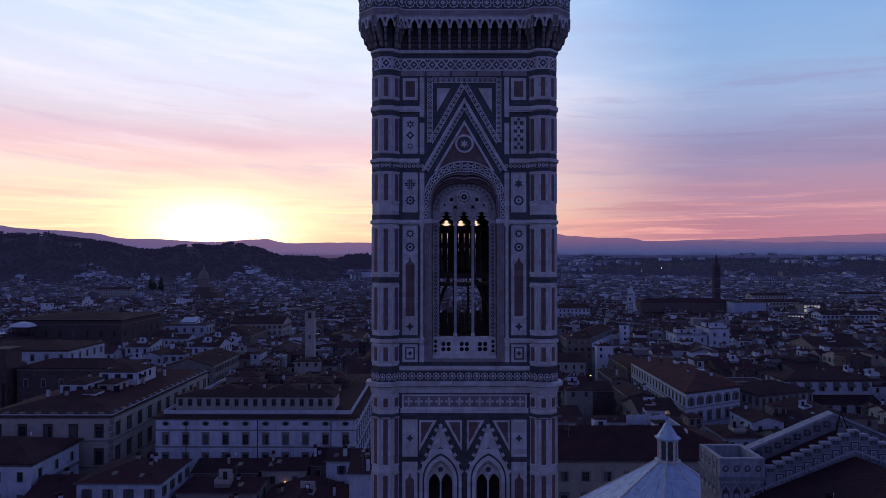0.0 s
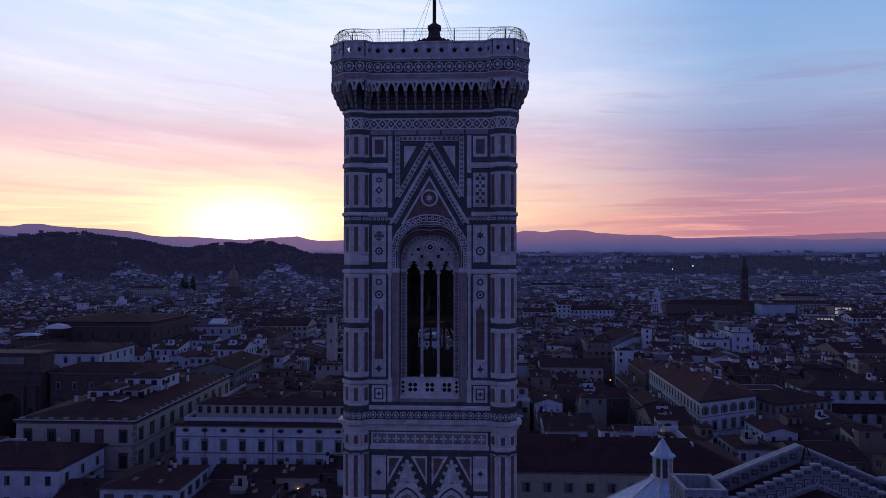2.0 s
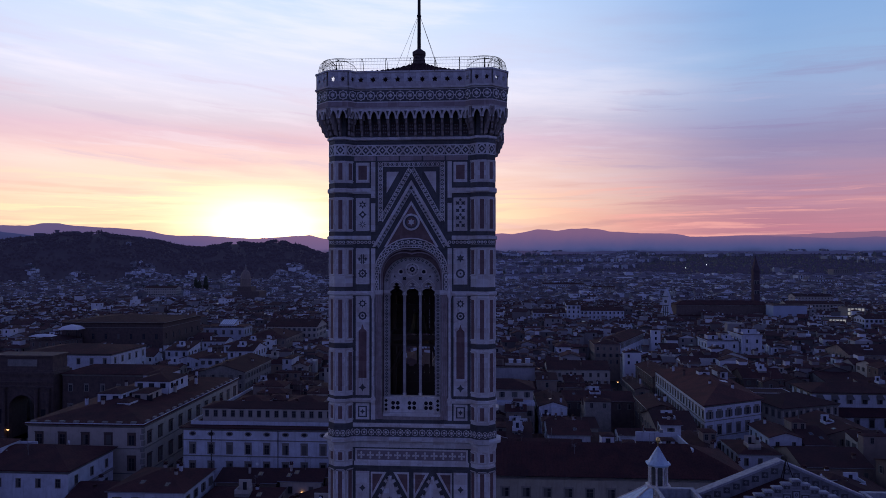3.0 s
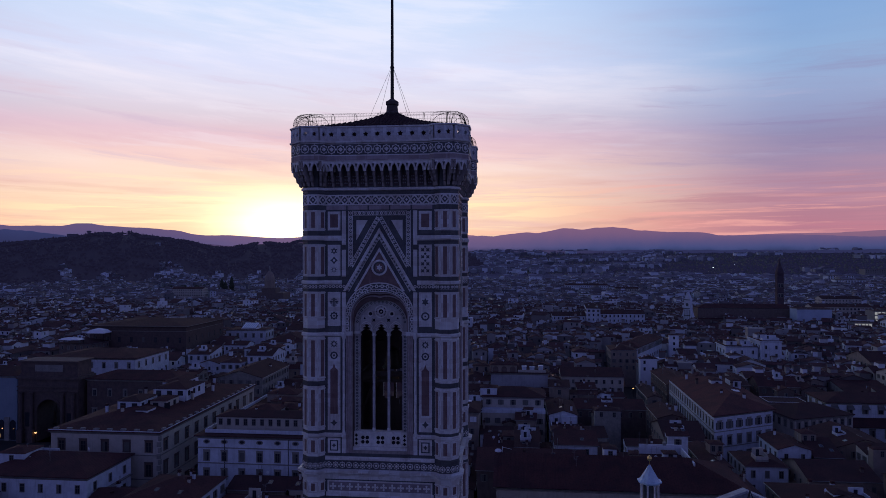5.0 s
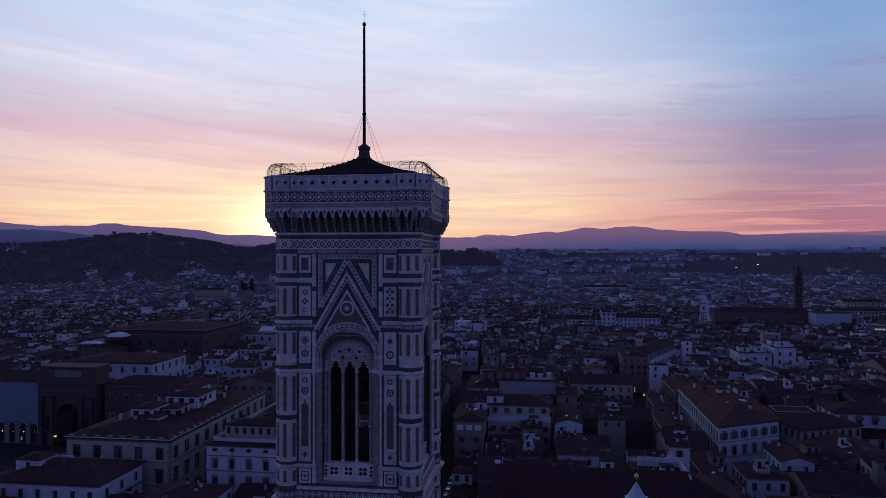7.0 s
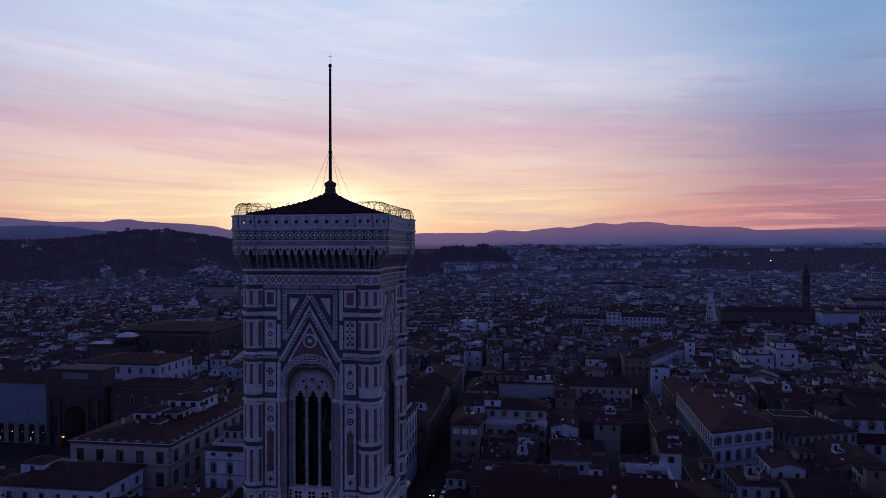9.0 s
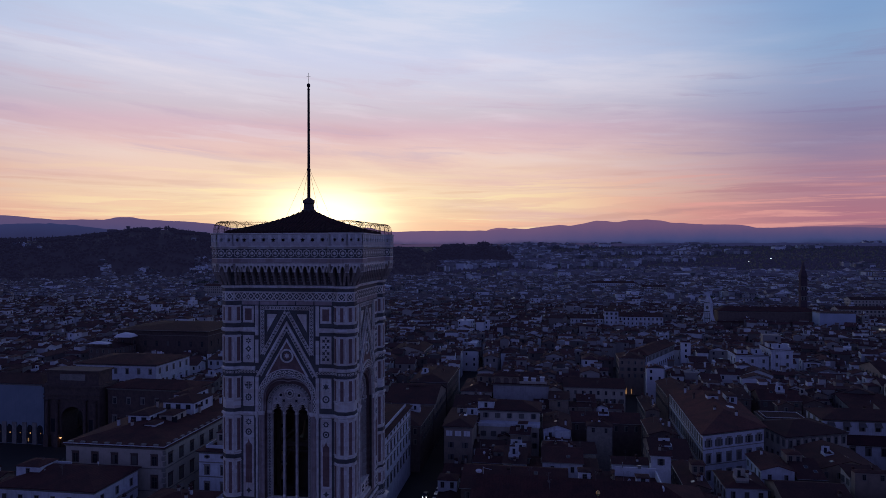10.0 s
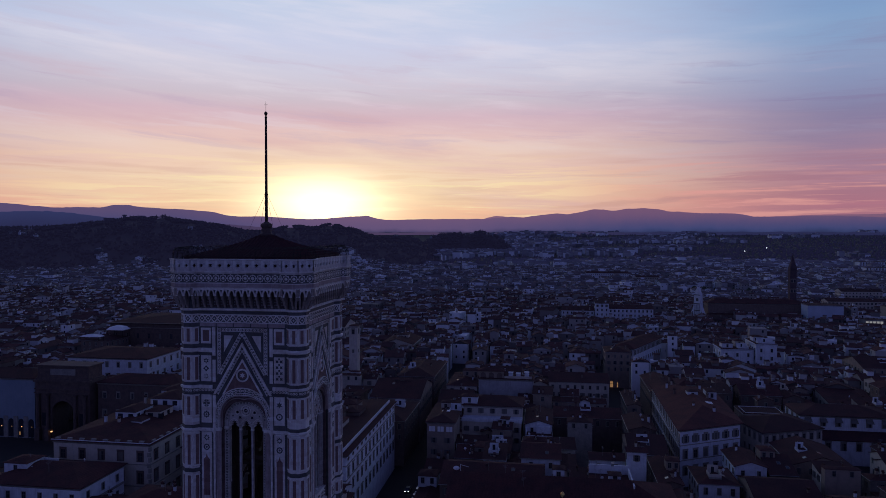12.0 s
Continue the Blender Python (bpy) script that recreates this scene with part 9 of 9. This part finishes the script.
for k in range(415):
    if k < 400:
        a, q = rng.uniform(-35, -12.5), 1570 + 300 * rng.random() ** 1.2
        if noise.noise((a * 0.35, 2.0, 9.0)) < (q - 1740) / 400:
            continue
    else:
        a, q = rng.choice((-39.5, -38.0, -29.0)) + rng.uniform(-1.0, 1.0), rng.uniform(1950, 2120)
        if k % 3:
            continue
    x, y = q * math.sin(radians(a)), q * math.cos(radians(a))
    w = rng.uniform(4, 9)
    villas.append((x - w, x + w, y - 5, y + 5, max(ridge(a, q, HILL_FOOT, HILL_TOP, HILL) - lie(x, y), 0.0) + rng.uniform(5, 8), rng.uniform(-0.5, 0.5), False))
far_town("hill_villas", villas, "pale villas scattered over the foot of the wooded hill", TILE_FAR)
for lab, lo, hi, mat in (("dark garden trees between the houses", 0, 1500, LEAF), ("hazy belts of trees on the plain", 1500, 9000, PLAIN_WOODS)):
    b = B()
    for x, y in green:
        for j in range(int(rng.random() < 0.75) if lo <= y < hi else 0):
            s, px, py = rng.uniform(4, 8) if hi < 2000 else rng.uniform(3, 5.5), x + rng.uniform(-16, 16), y + rng.uniform(-16, 16)
            g = lie(px, py)
            b.lathe([(s * 0.2, g), (s * 0.7, g + s * 0.4), (s * rng.uniform(0.7, 1.0), g + s * 0.9), (s * 0.5, g + s * 1.4), (s * 0.1, g + s * 1.7)], 6, px, py)
    if b.v:
        single("garden_trees", b, mat, lab, "trees", "stuff")


# ---- cars, lamps, trees ----
def car(x, y, turn, paint, label, lit=False):
    t = thing("car", label, "car", pose(x, y, 0, 0, 0, turn), "parked cars")
    b = B()
    b.loft([[(sx * w, sy, z) for sx, sy in ((-1, -l), (1, -l), (1, l), (-1, l))] for w, l, z in ((0.80, 1.95, 0.28), (0.86, 2.05, 0.5), (0.86, 2.05, 0.78), (0.78, 1.95, 0.92))])
    part("body", b, paint, t)
    b = B()
    b.loft([[(-0.76, -1.3, 0.92), (0.76, -1.3, 0.92), (0.76, 1.5, 0.92), (-0.76, 1.5, 0.92)], [(-0.60, -0.7, 1.42), (0.60, -0.7, 1.42), (0.60, 1.1, 1.42), (-0.60, 1.1, 1.42)]])
    part("cabin", b, GLASS, t)
    b = B(); b.box(-0.61, 0.61, -0.7, 1.1, 1.42, 1.47)
    part("car_roof", b, paint, t)
    for sx in (-0.82, 0.82):
        for sy in (-1.25, 1.25):
            b = B(); b.tube([(sx - 0.09, sy, 0.32), (sx + 0.09, sy, 0.32)], 0.32, 10)
            part("wheel", b, IRON, t)
    if lit:
        for sx in (-0.6, 0.6):
            b = B(); b.box(sx - 0.16, sx + 0.16, -2.1, -2.05, 0.58, 0.78)
            part("headlight", b, LAMP_COLD, t, "glowing headlight")


PAINTS = [plain("car_paint_white", (0.75, 0.75, 0.75), 0.3, 0, 0.5, 0.05), plain("car_paint_silver", (0.45, 0.46, 0.48), 0.3, 0.6, 0.5, 0.05), plain("car_paint_dark", (0.03, 0.03, 0.04), 0.3, 0, 0.5, 0.05)]
for k, y in enumerate((203.0, 208.4, 213.9, 219.0, 224.6, 230.0, 236.0)):
    q = (0, 1, 0, 2, 0, 0, 1)[k]
    car(-9.0, y, 0, PAINTS[q], ("white", "silver", "dark")[q] + " car parked along the narrow street")
car(-12.6, 209.0, 0, PAINTS[2], "dark car driving with its headlights on", True)


def bulb(name, x, y, z, r, mat, label, pole=True):
    """A lamp on a post."""
    g = lie(x, y)
    t = thing(name, label, "lamp", pose(x, y, g), "lamps")
    z -= g
    b = B(); b.lathe([(r * 0.3, z - r), (r, z - r * 0.4), (r, z + r * 0.4), (r * 0.3, z + r)], 8)
    part("bulb", b, mat, t)
    b = B(); b.lathe([(0.12, 0), (0.08, z - r)], 6)
    part("pole", b, IRON, t)
    b = B(); b.lathe([(r * 1.15, z + r * 0.45), (r * 0.3, z + r * 1.4)], 8)
    part("cap", b, IRON, t)


bulb("street_lamp", -172.8, 242.0, 4.0, 0.45, LAMP, "lit street lamp before the arch")
bulb("street_lamp", 74.5, 352.0, 4.5, 0.4, LAMP, "lit street lamp in the narrow street")
# this post lamp stands in for a lit shop sign
bulb("street_lamp", 129.5, 212.5, 5.0, 0.35, LAMP_COLD, "white lamp for a lit shop sign between houses")
bulb("flood_light", 746, 2603, 23, 1.3, LAMP_COLD, "white flood light on the far plain")
bulb("flood_light", 813, 2575, 35, 1.6, LAMP_COLD, "white flood light on the far plain")
for x0, x1, z1, lab in ((69.6, 71.2, 3.3, "glowing shop window at the end of the street"), (73.4, 73.9, 2.8, "narrow lit doorway at the end of the street")):
    t = thing("shop_window", lab, "window", pose((x0 + x1) / 2, 378.7, 0.4))
    w = (x1 - x0) / 2
    b = B(); b.box(-w, w, -0.02, 0.1, 0, z1)
    part("pane", b, LAMP_DIM, t)
    for a0, a1, c0, c1 in ((-w - 0.15, -w, 0, z1 + 0.15), (w, w + 0.15, 0, z1 + 0.15), (-w, w, z1, z1 + 0.15), (-w, w, z1 * 0.62, z1 * 0.62 + 0.12)):
        b = B(); b.box(a0, a1, -0.1, -0.03, c0, c1)
        part("frame", b, TIMBER, t)
b = B(); b.box(-36.3, -35.9, 154.5, 154.8, 13.2, 13.6)
single("wall_lamp", b, LAMP, "small lit lamp on a house wall", "lamp")


def conifer(x, y, h, r, seed):
    rr = random.Random(seed)
    t = thing("cypress_tree", "tall dark cypress tree among far roofs", "tree", pose(x, y, 0), "cypresses")
    b = B(); b.lathe([(0.5, 0), (0.35, h * 0.5), (0.1, h * 0.9)], 6)
    part("trunk", b, TIMBER, t)
    b = B()
    for k in range(150):
        f = rr.random() ** 0.8
        rad = r * (1 - f) ** 0.6 * math.sqrt(rr.random())
        a, s = rr.uniform(0, 6.283), rr.uniform(0.5, 1.1) * r * 0.32
        px, py, pz = rad * math.cos(a), rad * math.sin(a), 2 + f * (h - 2)
        b.lathe([(s * 0.2, pz - s), (s, pz - s * 0.2), (s * 0.6, pz + s * 0.8), (0.05, pz + s * 1.8)], 5, px, py)
    part("crown", b, LEAF, t)


for k, (x, y, h, r) in enumerate(((-446, 1033, 33, 6.0), (-431, 1036, 36, 6.5), (-438, 1028, 30, 5.5))):
    conifer(x, y, h, r, k)

# canopy of pale canvas on a roof
t = thing("roof_canopy", "pale canvas canopy standing on a flat roof", "canopy", pose(-235.5, 381.0, 24.4) @ Matrix.Diagonal((1.3, 1.3, 1.6, 1)))
b = B(); b.loft([[(h * 4.4, -h * 3, z), (h * 4.4, h * 3, z), (-h * 4.4, h * 3, z), (-h * 4.4, -h * 3, z)] for h, z in ((1.0, 1.2), (1.02, 1.35), (0.7, 2.4), (0.1, 3.0))])
part("canvas", b, TENT, t)
for sx in (-4, 4):
    for sy in (-2.7, 2.7):
        b = B(); b.box(sx - 0.08, sx + 0.08, sy - 0.08, sy + 0.08, -1.6, 1.25)
        part("leg", b, IRON, t)
low = copy_thing(t, pose(-243.0, 366.0, 23.0))
tagged(low, "low pale canvas canopy beside a terrace")
low.scale = (1.5, 0.9, 0.8)
